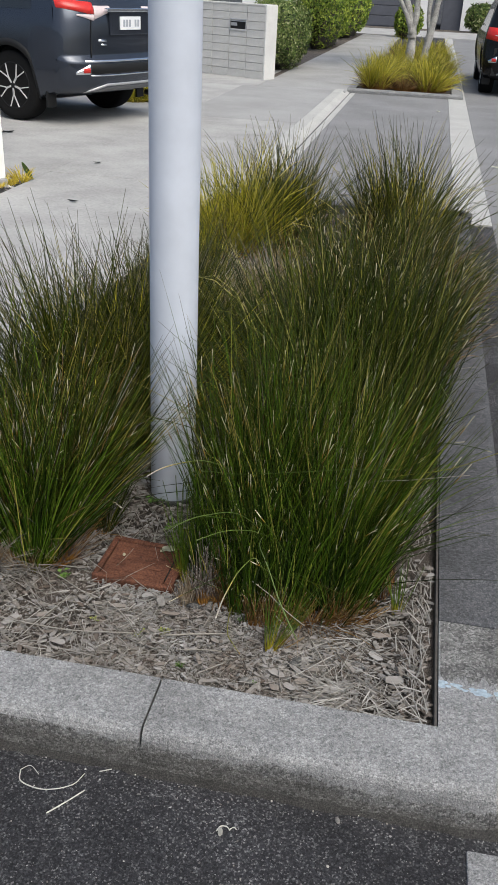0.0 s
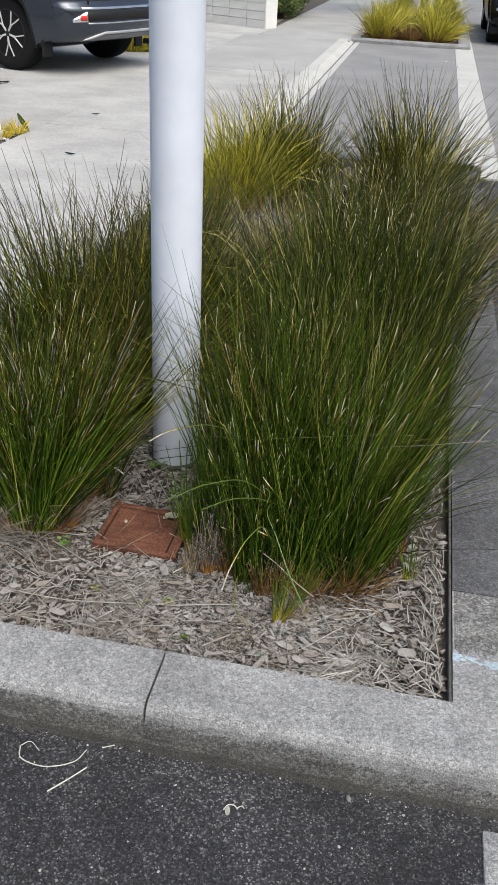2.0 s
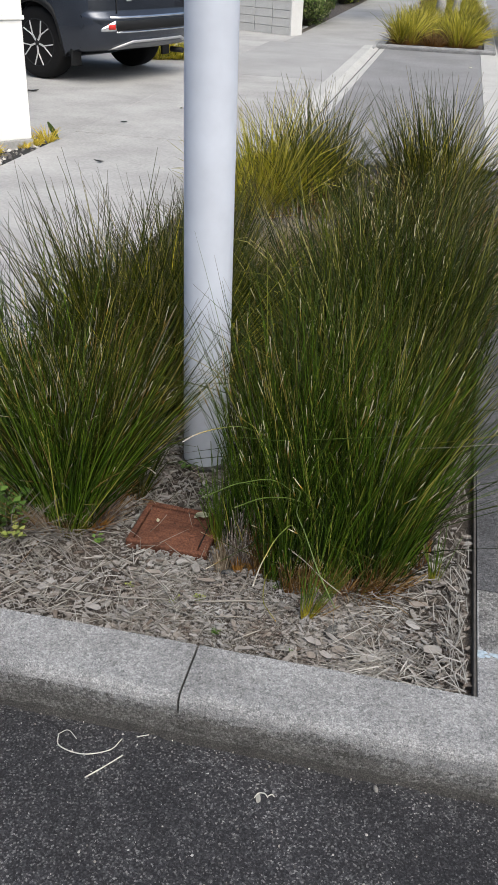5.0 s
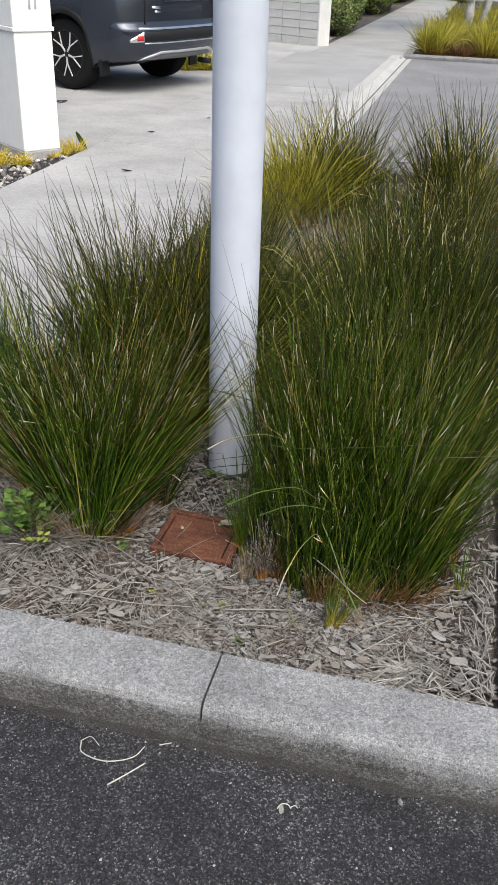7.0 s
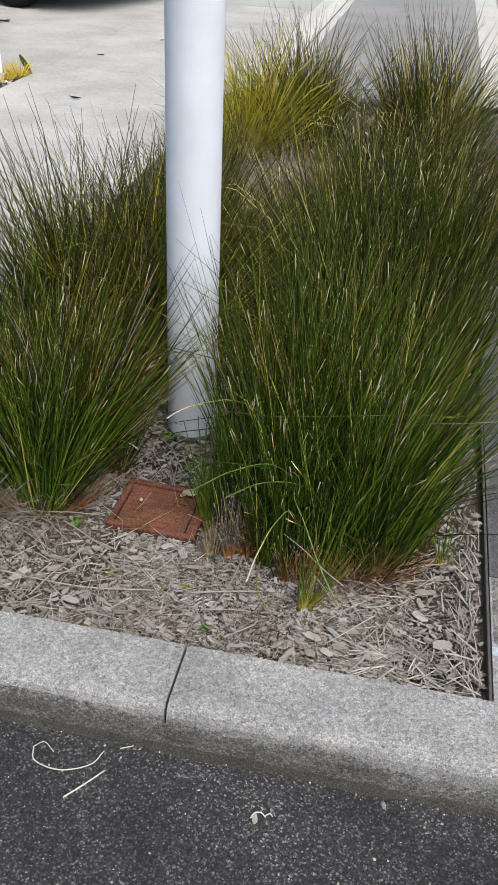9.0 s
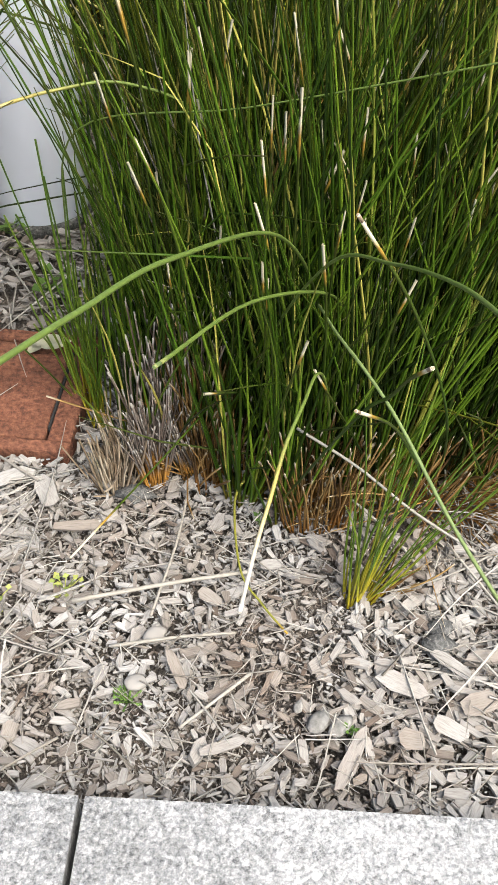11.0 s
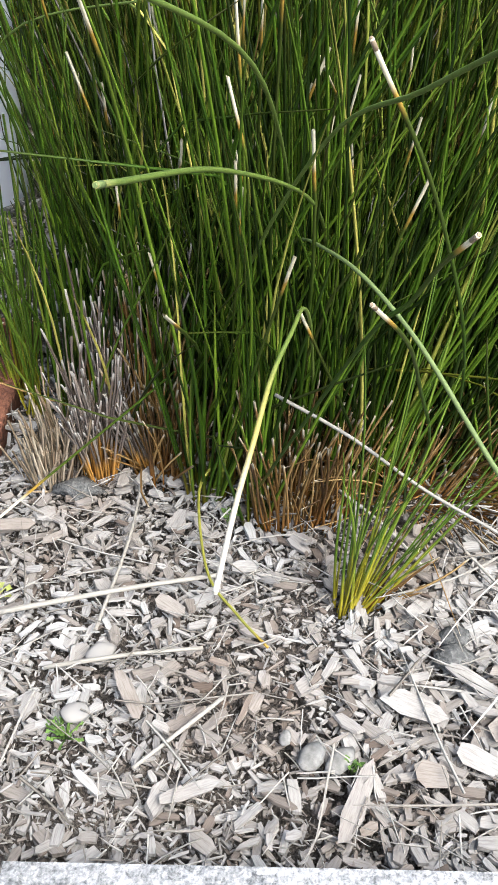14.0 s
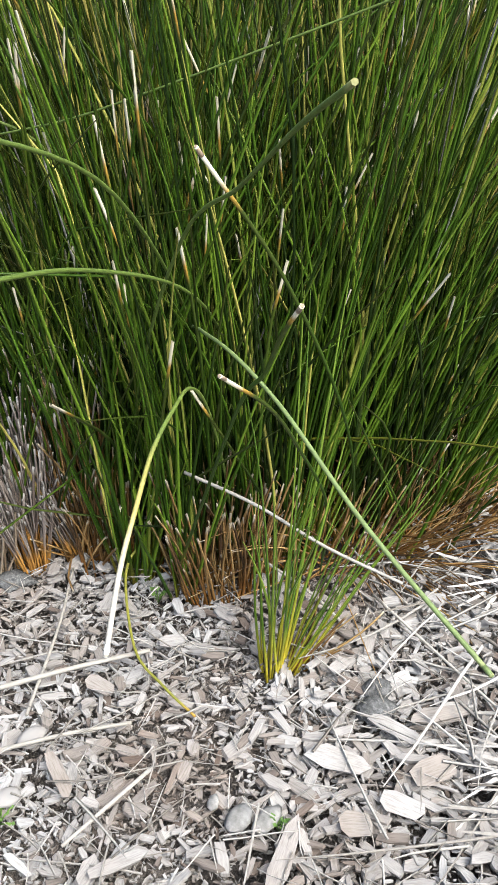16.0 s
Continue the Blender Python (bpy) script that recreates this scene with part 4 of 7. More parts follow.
def left_keep(x, y, z):
    """Leaves the mulch round the pole and the cover open."""
    side = (x - (-0.6 + 0.72 * z)).max(1) < np.random.exponential(0.018, len(x))
    return side & ~(y < 1.19 - 0.3 * z).any(1)


def in_bed(x, y, z):
    """Keeps the street-side kerb clear, but for a few stray stems."""
    limit = 0.345 + 0.4 * np.clip((y - 2.3) / 1.4, 0, 1.1)
    return (x - limit).max(1) < np.random.exponential(0.05, len(x))


def rush(label):
    return thing("rush_clump", label, "rush", "rush clumps in the bed")


def grow(clump, name, *args, keep=in_bed, **shape):
    """One kind of stem of a clump, kept inside the bed unless told otherwise."""
    return stems(name, clump, *args, keep=keep, **shape)


MAIN = (0.03, 1.43)
clump = rush("dense green rush clump with brown cut stubs at its foot")
grow(clump, "foliage", M_RUSH, 2700, MAIN, 0.27, 0.27, (0.26, 0.76), (0.0010, 0.0017), lean=(0.02, 0.4), bend=(0.0, 0.25), stray=0.07, front=0.35, left=0.45, right=0.85, kink=0.05, seed=1, segs=8, keep=main_keep, skew=1.6, drift=(0.05, 0.0), tufts=34)
grow(clump, "olive_foliage", M_RUSH_OLIVE, 950, (0.03, 1.52), 0.26, 0.22, (0.3, 0.74), (0.0010, 0.0017), lean=(0.02, 0.4), bend=(0.0, 0.28), stray=0.1, front=0.35, left=0.45, right=0.85, kink=0.05, seed=91, segs=8, keep=main_keep, skew=1.2, drift=(0.05, 0.0), tufts=12)
# thin pale stems added to read as glints on the rushes
grow(clump, "straw_glint_foliage", M_STRAW, 150, (0.04, 1.5), 0.26, 0.22, (0.25, 0.62), (0.0009, 0.0014), lean=(0.02, 0.4), bend=(0.0, 0.2), stray=0.25, front=0.35, left=0.4, right=0.6, seed=92, segs=6, keep=main_keep)
grow(clump, "cut_foliage", M_CUT, 360, MAIN, 0.29, 0.28, (0.14, 0.62), (0.0011, 0.0017), lean=(0.02, 0.4), bend=(0.0, 0.18), front=0.35, left=0.45, right=0.9, kink=0.05, seed=2, keep=main_keep, edge=0.42, skew=1.0, blunt=0.8, drift=(0.04, -0.02), stray=0.1)
grow(clump, "leaning_foliage", M_RUSH, 80, (0.1, 1.5), 0.1, 0.2, (0.4, 0.62), (0.0009, 0.0014), lean=(0.02, 0.25), bend=(0.0, 0.3), kink=0.05, seed=71, keep=over_kerb, drift=(0.55, -0.03), stray=0.1)
grow(clump, "side_foliage", M_RUSH, 260, (0.17, 1.42), 0.12, 0.24, (0.3, 0.62), (0.0014, 0.0021), lean=(0.02, 0.3), bend=(0.0, 0.3), kink=0.05, seed=72, keep=main_keep, drift=(0.22, 0.0), stray=0.1, tufts=8)
grow(clump, "golden_foliage", M_RUSH_GOLD, 60, (-0.08, 1.52), 0.14, 0.12, (0.3, 0.6), (0.0010, 0.0014), lean=(0.02, 0.4), bend=(0.0, 0.25), front=0.35, left=0.45, kink=0.05, seed=201, keep=main_keep, drift=(0.02, 0.0), tufts=5)
grow(clump, "dry_foliage", M_STUB_BROWN, 130, (0.06, 1.5), 0.24, 0.22, (0.3, 0.62), (0.0010, 0.0016), lean=(0.02, 0.45), bend=(0.0, 0.3), front=0.3, left=0.5, kink=0.1, seed=202, keep=main_keep, drift=(0.08, 0.0), tufts=9, blunt=0.6)
grow(clump, "brown_stubble", M_STUB_BROWN, 560, (0.03, 1.40), 0.27, 0.25, (0.04, 0.15), (0.0009, 0.0015), lean=(0.02, 0.22), bend=(0, 0.1), jitter=0.5, seed=3, segs=4, edge=0.2, blunt=0.8, tufts=18, stray=0.05)
# dark inner stems added so that the gaps look shaded
grow(clump, "shade_stems", M_GAP_SHADE, 1300, MAIN, 0.24, 0.24, (0.08, 0.36), (0.0014, 0.0022), lean=(0.02, 0.3), bend=(0, 0.1), seed=41, segs=4, edge=0.5, front=0.35, left=0.4, right=0.5)
grow(clump, "side_thatch", M_STUB_BROWN, 220, (0.1, 1.2), 0.07, 0.035, (0.06, 0.16), (0.0006, 0.0011), lean=(0.3, 1.1), bend=(0.1, 0.6), seed=203, segs=5, drift=(0.1, -0.12), stray=0.3)
grow(clump, "side_stubble", M_STUB_BROWN, 260, (0.16, 1.235), 0.08, 0.035, (0.03, 0.12), (0.001, 0.0017), lean=(0.1, 0.7), bend=(0, 0.2), seed=42, segs=4, tufts=12)
grow(clump, "front_stubble", M_STUB_BROWN, 150, (-0.03, 1.16), 0.042, 0.03, (0.04, 0.14), (0.0009, 0.0015), lean=(0.03, 0.25), bend=(0, 0.1), jitter=0.55, seed=40, segs=4, blunt=0.8, stray=0.08)
grow(clump, "front_stubble", M_STUB_BROWN, 60, (-0.145, 1.2), 0.025, 0.02, (0.05, 0.12), (0.0009, 0.0015), lean=(0.03, 0.2), bend=(0, 0.1), jitter=0.5, seed=141, segs=4, blunt=0.8, stray=0.15)
grow(clump, "front_sprout", M_RUSH, 26, (-0.108, 1.172), 0.014, 0.01, (0.12, 0.4), (0.0013, 0.0021), lean=(0.02, 0.2), bend=(0, 0.12), jitter=0.5, seed=142, stray=0)
grow(clump, "front_sprout", M_RUSH, 20, (-0.066, 1.15), 0.012, 0.01, (0.12, 0.4), (0.0013, 0.0021), lean=(0.02, 0.2), bend=(0, 0.12), jitter=0.5, seed=143, stray=0)
grow(clump, "cut_stubble", M_STUB_GREY, 80, (-0.197, 1.192), 0.013, 0.013, (0.07, 0.125), (0.0010, 0.0015), lean=(0.0, 0.2), bend=(0, 0.05), jitter=0.25, stray=0.03, seed=150, segs=4, edge=0.6, blunt=0.85, drift=(-0.02, 0.0))
grow(clump, "cut_stubble", M_STUB_GREY, 46, (-0.2, 1.225), 0.02, 0.02, (0.1, 0.17), (0.0010, 0.0015), lean=(0.0, 0.15), bend=(0, 0.05), jitter=0.25, stray=0.03, seed=151, segs=4, edge=0.6, blunt=0.85, drift=(-0.03, 0.05))
grow(clump, "cut_stubble", M_STUB_GREY, 55, (-0.16, 1.206), 0.012, 0.012, (0.05, 0.095), (0.0010, 0.0015), lean=(0.0, 0.15), bend=(0, 0.05), jitter=0.25, stray=0.03, seed=152, segs=4, edge=0.6, blunt=0.85, drift=(-0.3, 0.0))
grow(clump, "cut_stubble", M_STUB_BROWN, 40, (-0.135, 1.205), 0.016, 0.016, (0.06, 0.12), (0.0010, 0.0015), lean=(0.0, 0.2), bend=(0, 0.05), jitter=0.25, stray=0.03, seed=153, segs=4, edge=0.6, blunt=0.85, drift=(-0.05, 0.02))
grow(clump, "cut_stubble", M_STUB_GREY, 60, (-0.175, 1.25), 0.03, 0.03, (0.1, 0.2), (0.0010, 0.0015), lean=(0.0, 0.15), bend=(0, 0.05), jitter=0.25, stray=0.03, seed=154, segs=4, edge=0.6, blunt=0.85, drift=(-0.02, 0.06))
grow(clump, "cut_stubble", M_STUB_BROWN, 60, (-0.15, 1.245), 0.03, 0.03, (0.1, 0.2), (0.0010, 0.0015), lean=(0.0, 0.2), bend=(0, 0.05), jitter=0.25, stray=0.03, seed=155, segs=4, edge=0.6, blunt=0.85, drift=(-0.1, 0.05))
grow(clump, "dead_fringe", M_STRAW_WARM, 70, (-0.238, 1.185), 0.017, 0.017, (0.04, 0.085), (0.0010, 0.0015), lean=(0.0, 0.3), bend=(0, 0.05), jitter=0.25, stray=0.03, seed=144, segs=4, edge=0.6, blunt=0.85, drift=(-0.02, -0.03))
grow(clump, "dead_fringe", M_STRAW_WARM, 40, (-0.225, 1.205), 0.02, 0.02, (0.06, 0.11), (0.0010, 0.0015), lean=(0.0, 0.3), bend=(0, 0.05), jitter=0.25, stray=0.03, seed=156, segs=4, edge=0.6, blunt=0.85, drift=(-0.06, 0.0))
grow(clump, "yellow_sprout", M_RUSH_LIGHT, 22, (-0.265, 1.27), 0.01, 0.01, (0.12, 0.3), (0.0010, 0.0015), lean=(0.0, 0.2), bend=(0, 0.05), jitter=0.25, stray=0.03, seed=157, segs=4, edge=0.6, blunt=0.85, drift=(-0.05, 0.02))
grow(clump, "yellow_sprout", M_RUSH_LIGHT, 26, (-0.285, 1.31), 0.012, 0.012, (0.12, 0.34), (0.0010, 0.0015), lean=(0.0, 0.2), bend=(0, 0.05), jitter=0.25, stray=0.03, seed=158, segs=4, edge=0.6, blunt=0.85, drift=(-0.08, 0.02))
grow(clump, "pole_foliage", M_RUSH_OLIVE, 60, (-0.21, 1.48), 0.05, 0.08, (0.35, 0.62), (0.0012, 0.0018), lean=(0.02, 0.2), bend=(0, 0.2), seed=171, drift=(-0.2, 0.02), stray=0.03, keep=main_keep)
grow(clump, "edge_foliage", M_RUSH, 150, (-0.2, 1.28), 0.07, 0.05, (0.2, 0.42), (0.0012, 0.0018), lean=(0.02, 0.25), bend=(0, 0.2), jitter=0.6, seed=73, drift=(-0.02, 0.0), tufts=6, left=0.5, keep=main_keep)
clump = rush("small bright green rush tuft at the front of the bed")
grow(clump, "foliage", M_RUSH_LIGHT, 17, (0.0, 1.06), 0.009, 0.008, (0.14, 0.36), (0.0009, 0.0014), lean=(0.01, 0.08), bend=(0, 0.12), seed=6, drift=(0.07, 0.1), jitter=0.5, stray=0)
grow(clump, "side_foliage", M_RUSH_LIGHT, 18, (0.012, 1.064), 0.01, 0.008, (0.1, 0.27), (0.0009, 0.0013), lean=(0.03, 0.3), bend=(0, 0.2), seed=9, drift=(0.34, 0.14), jitter=0.5, stray=0)
grow(clump, "cut_foliage", M_STUB_BROWN, 14, (0.02, 1.066), 0.008, 0.007, (0.04, 0.1), (0.0008, 0.0013), lean=(0.03, 0.2), bend=(0, 0.1), seed=7, drift=(0.5, 0.12), blunt=0.8, stray=0)
clump = rush("small green rush tuft beside the kerb edge")
grow(clump, "foliage", M_RUSH_LIGHT, 16, (0.30, 1.27), 0.012, 0.01, (0.1, 0.24), (0.0014, 0.0022), lean=(0.02, 0.15), bend=(0, 0.15), seed=8)
clump = rush("green rush clump fanning up beside the rusted cover")
grow(clump, "olive_foliage", M_RUSH_OLIVE, 620, (-0.75, 1.46), 0.15, 0.16, (0.3, 0.74), (0.0014, 0.0021), lean=(0.02, 0.5), bend=(0.0, 0.3), seed=93, skew=1.2, tufts=12, stray=0.1, keep=left_keep, front=0.6)
# highlights of this clump, likewise made of pale stems
grow(clump, "straw_glint_foliage", M_STRAW, 110, (-0.74, 1.42), 0.15, 0.16, (0.25, 0.6), (0.0010, 0.0015), lean=(0.02, 0.5), bend=(0.0, 0.2), seed=94, stray=0.15, keep=left_keep, front=0.6)
grow(clump, "dry_foliage", M_STUB_BROWN, 110, (-0.74, 1.42), 0.15, 0.16, (0.3, 0.6), (0.0010, 0.0016), lean=(0.02, 0.5), bend=(0.0, 0.3), seed=204, tufts=8, keep=left_keep, front=0.5, blunt=0.6)
grow(clump, "foliage", M_RUSH, 620, (-0.76, 1.40), 0.16, 0.16, (0.34, 0.76), (0.0014, 0.0022), lean=(0.02, 0.5), bend=(0.0, 0.28), seed=10, drift=(0.03, 0.0), skew=1.4, front=0.5, tufts=16, stray=0.06, keep=left_keep)
grow(clump, "front_foliage", M_RUSH, 330, (-0.685, 1.25), 0.05, 0.035, (0.25, 0.62), (0.0014, 0.0021), lean=(0.02, 0.6), bend=(0.0, 0.25), seed=205, front=0.2, stray=0.04, keep=left_keep, drift=(0.02, 0.08))
grow(clump, "pole_foliage", M_RUSH_OLIVE, 150, (-0.66, 1.46), 0.06, 0.08, (0.42, 0.76), (0.0012, 0.0018), lean=(0.02, 0.22), bend=(0, 0.22), seed=172, drift=(0.34, 0.02), stray=0.05, keep=left_keep)
grow(clump, "cut_foliage", M_CUT, 240, (-0.74, 1.40), 0.15, 0.16, (0.15, 0.6), (0.0013, 0.002), lean=(0.02, 0.45), bend=(0.0, 0.2), seed=11, edge=0.4, blunt=0.8, stray=0.06, keep=left_keep, front=0.5)
grow(clump, "brown_stubble", M_STUB_BROWN, 420, (-0.75, 1.37), 0.16, 0.16, (0.05, 0.2), (0.001, 0.0019), lean=(0.05, 0.6), bend=(0, 0.3), seed=12, segs=4, edge=0.2)
grow(clump, "brown_fringe", M_STUB_BROWN, 110, (-0.62, 1.3), 0.035, 0.04, (0.06, 0.17), (0.0007, 0.0012), lean=(0.05, 0.5), bend=(0, 0.4), seed=211, segs=5, drift=(0.2, -0.02), stray=0.2)
grow(clump, "dead_fringe", M_STUB_GREY, 230, (-0.63, 1.29), 0.035, 0.04, (0.07, 0.19), (0.0008, 0.0014), lean=(0.05, 0.5), bend=(0, 0.3), seed=206, segs=5, drift=(0.22, -0.05), stray=0.15)
grow(clump, "dead_fringe", M_STRAW_WARM, 150, (-0.72, 1.235), 0.05, 0.025, (0.05, 0.14), (0.0009, 0.0015), lean=(0.05, 0.5), bend=(0, 0.3), seed=207, segs=5, drift=(0.0, -0.12), stray=0.2)
grow(clump, "shade_stems", M_GAP_SHADE, 800, (-0.76, 1.41), 0.13, 0.14, (0.08, 0.32), (0.0014, 0.0022), lean=(0.02, 0.3), bend=(0, 0.1), seed=43, segs=4, edge=0.5, keep=left_keep)
grow(clump, "dry_fringe", M_STRAW, 380, (-0.86, 1.2), 0.13, 0.07, (0.08, 0.2), (0.001, 0.0019), lean=(0.4, 1.2), bend=(0.2, 0.7), seed=30, segs=5, drift=(0, -0.3))
clump = rush("short dark rush tuft between the cover and the pole")
grow(clump, "foliage", M_RUSH_SHADED, 70, (-0.56, 1.46), 0.022, 0.022, (0.1, 0.26), (0.0013, 0.002), lean=(0.02, 0.4), bend=(0, 0.2), seed=209)
grow(clump, "dead_fringe", M_STUB_BROWN, 40, (-0.57, 1.45), 0.03, 0.02, (0.05, 0.12), (0.001, 0.0015), lean=(0.1, 0.6), bend=(0, 0.3), seed=210, segs=4)
clump = rush("green rush clump at the footpath side of the bed")
grow(clump, "foliage", M_RUSH, 900, (-1.1, 1.72), 0.17, 0.2, (0.34, 0.72), (0.0016, 0.0024), lean=(0.02, 0.38), bend=(0.0, 0.3), seed=44, skew=2.0, tufts=18)
grow(clump, "shade_stems", M_GAP_SHADE, 600, (-1.1, 1.72), 0.15, 0.17, (0.08, 0.3), (0.0014, 0.0022), lean=(0.02, 0.3), bend=(0, 0.1), seed=45, segs=4)
clump = rush("green rush clump behind the pole")
grow(clump, "shade_stems", M_GAP_SHADE, 700, (-0.8, 2.1), 0.2, 0.22, (0.08, 0.4), (0.0016, 0.0024), lean=(0.02, 0.3), bend=(0, 0.1), seed=46, segs=4)
grow(clump, "foliage", M_RUSH_OLIVE, 1500, (-0.76, 2.1), 0.26, 0.27, (0.35, 0.84), (0.0016, 0.0025), lean=(0.02, 0.36), bend=(0.0, 0.3), seed=13, skew=1.2, tufts=24)
grow(clump, "golden_foliage", M_RUSH_GOLD, 190, (-0.66, 2.15), 0.16, 0.22, (0.4, 0.84), (0.0013, 0.002), lean=(0.02, 0.36), bend=(0.0, 0.3), seed=212, tufts=8, stray=0.08)
grow(clump, "dry_fringe", M_STRAW, 50, (-0.7, 2.3), 0.2, 0.2, (0.4, 0.8), (0.001, 0.0017), lean=(0.02, 0.4), bend=(0.0, 0.3), seed=31)
clump = rush("dense green rush clump in the middle of the bed")
grow(clump, "foliage", M_RUSH_SHADED, 2100, (0.12, 2.12), 0.3, 0.34, (0.34, 0.9), (0.0016, 0.0025), lean=(0.02, 0.46), bend=(0.0, 0.35), seed=14, skew=1.3, drift=(0.04, 0.0), right=0.55, tufts=30, stray=0.1)
grow(clump, "shade_stems", M_GAP_SHADE, 1700, (0.12, 2.12), 0.28, 0.29, (0.1, 0.6), (0.0016, 0.0024), lean=(0.02, 0.3), bend=(0, 0.1), seed=47, segs=4)
grow(clump, "cut_foliage", M_CUT_SHADED, 170, (0.12, 2.05), 0.30, 0.34, (0.25, 0.75), (0.0013, 0.002), lean=(0.02, 0.42), bend=(0.0, 0.2), seed=32, blunt=0.8, drift=(0.12, 0.0), stray=0.1)
grow(clump, "brown_stubble", M_STUB_BROWN, 260, (-0.05, 1.98), 0.32, 0.28, (0.1, 0.3), (0.0011, 0.0018), lean=(0.05, 0.4), bend=(0, 0.2), seed=15, segs=4, edge=0.4)
clump = rush("dark green rush clump leaning over the side kerb")
grow(clump, "foliage", M_RUSH_SHADED, 1800, (0.12, 2.95), 0.3, 0.38, (0.3, 0.66), (0.0016, 0.0025), lean=(0.02, 0.46), bend=(0.0, 0.35), seed=16, segs=6, skew=1.1, drift=(0.08, 0.0), right=0.8, tufts=24, stray=0.1)
grow(clump, "dry_foliage", M_STUB_BROWN, 220, (0.22, 2.9), 0.2, 0.35, (0.25, 0.6), (0.0011, 0.0018), lean=(0.02, 0.4), bend=(0.1, 0.5), seed=33, segs=6, drift=(0.45, 0.0), blunt=0.6)
grow(clump, "straw_glint_foliage", M_STRAW, 120, (0.25, 3.1), 0.15, 0.4, (0.3, 0.6), (0.0011, 0.0016), lean=(0.02, 0.4), bend=(0.1, 0.5), seed=74, segs=6, drift=(0.5, 0.05))
grow(clump, "leaning_foliage", M_RUSH_SHADED, 420, (0.25, 2.9), 0.12, 0.4, (0.35, 0.66), (0.0014, 0.0021), lean=(0.02, 0.4), bend=(0.0, 0.4), seed=78, segs=6, drift=(0.42, 0.0), tufts=8, stray=0.1)
grow(clump, "kerbside_foliage", M_STUB_BROWN, 300, (0.27, 3.6), 0.1, 0.4, (0.3, 0.6), (0.0012, 0.0019), lean=(0.02, 0.4), bend=(0.0, 0.4), seed=79, segs=6, drift=(0.45, 0.0), tufts=8, stray=0.1)
grow(clump, "kerbside_green", M_RUSH_OLIVE, 420, (0.22, 3.7), 0.14, 0.4, (0.3, 0.64), (0.0015, 0.0022), lean=(0.02, 0.4), bend=(0.0, 0.4), seed=80, segs=6, drift=(0.3, 0.0), tufts=8, stray=0.1)
grow(clump, "cut_foliage", M_CUT_SHADED, 320, (0.12, 2.9), 0.30, 0.38, (0.25, 0.62), (0.0014, 0.0022), lean=(0.02, 0.46), bend=(0.0, 0.25), seed=161, blunt=0.8, drift=(0.1, 0.0), stray=0.12)
grow(clump, "shade_stems", M_GAP_SHADE, 1100, (0.14, 2.95), 0.25, 0.32, (0.1, 0.48), (0.0016, 0.0024), lean=(0.02, 0.3), bend=(0, 0.1), seed=75, segs=4)
clump = rush("dense dark green rush clump toward the far end")
grow(clump, "foliage", M_RUSH_SHADED, 1500, (0.1, 3.8), 0.3, 0.42, (0.26, 0.62), (0.0016, 0.0025), lean=(0.02, 0.46), bend=(0.0, 0.35), seed=84, segs=6, skew=1.1, drift=(0.1, 0.0), tufts=24, stray=0.1)
grow(clump, "cut_foliage", M_CUT_SHADED, 260, (0.1, 3.8), 0.30, 0.4, (0.22, 0.58), (0.0016, 0.0024), lean=(0.02, 0.46), bend=(0.0, 0.25), seed=162, blunt=0.8, drift=(0.1, 0.0), stray=0.12)
grow(clump, "shade_stems", M_GAP_SHADE, 900, (0.1, 3.8), 0.27, 0.38, (0.1, 0.42), (0.0016, 0.0024), lean=(0.02, 0.3), bend=(0, 0.1), seed=85, segs=4)
grow(clump, "brown_stubble", M_STUB_BROWN, 260, (-0.05, 3.7), 0.25, 0.4, (0.2, 0.5), (0.0012, 0.002), lean=(0.02, 0.45), bend=(0.0, 0.35), seed=86, segs=5, tufts=10)
clump = rush("dark olive rush clump between the pole and the golden clump")
grow(clump, "foliage", M_RUSH_OLIVE, 480, (-0.84, 3.5), 0.14, 0.36, (0.24, 0.5), (0.0016, 0.0025), lean=(0.02, 0.46), bend=(0.0, 0.35), seed=87, segs=6, skew=1.1, tufts=16, stray=0.1)
grow(clump, "shade_stems", M_GAP_SHADE, 240, (-0.84, 3.5), 0.12, 0.3, (0.1, 0.34), (0.0016, 0.0024), lean=(0.02, 0.3), bend=(0, 0.1), seed=88, segs=4)
clump = rush("olive green rush clump close behind the pole")
grow(clump, "foliage", M_RUSH_OLIVE, 1300, (-0.68, 2.5), 0.24, 0.24, (0.3, 0.7), (0.0015, 0.0024), lean=(0.02, 0.38), bend=(0.0, 0.3), seed=89, segs=6, skew=1.1, tufts=20, stray=0.08)
grow(clump, "shade_stems", M_GAP_SHADE, 600, (-0.68, 2.5), 0.22, 0.22, (0.1, 0.45), (0.0016, 0.0024), lean=(0.02, 0.3), bend=(0, 0.1), seed=90, segs=4)
clump = rush("sparse olive rush clump with dead brown stems")
grow(clump, "foliage", M_RUSH_OLIVE, 200, (-0.34, 2.45), 0.17, 0.28, (0.2, 0.6), (0.0014, 0.0022), lean=(0.02, 0.45), bend=(0.0, 0.35), seed=81, segs=6, tufts=10, stray=0.1)
grow(clump, "brown_stubble", M_STUB_BROWN, 320, (-0.34, 2.45), 0.2, 0.3, (0.1, 0.42), (0.0011, 0.0018), lean=(0.02, 0.5), bend=(0.0, 0.3), seed=82, segs=5, tufts=12)
grow(clump, "shade_stems", M_GAP_SHADE, 200, (-0.32, 2.5), 0.14, 0.24, (0.08, 0.25), (0.0014, 0.0022), lean=(0.02, 0.3), bend=(0, 0.1), seed=83, segs=4)
clump = rush("low brown rush clump in the bed")
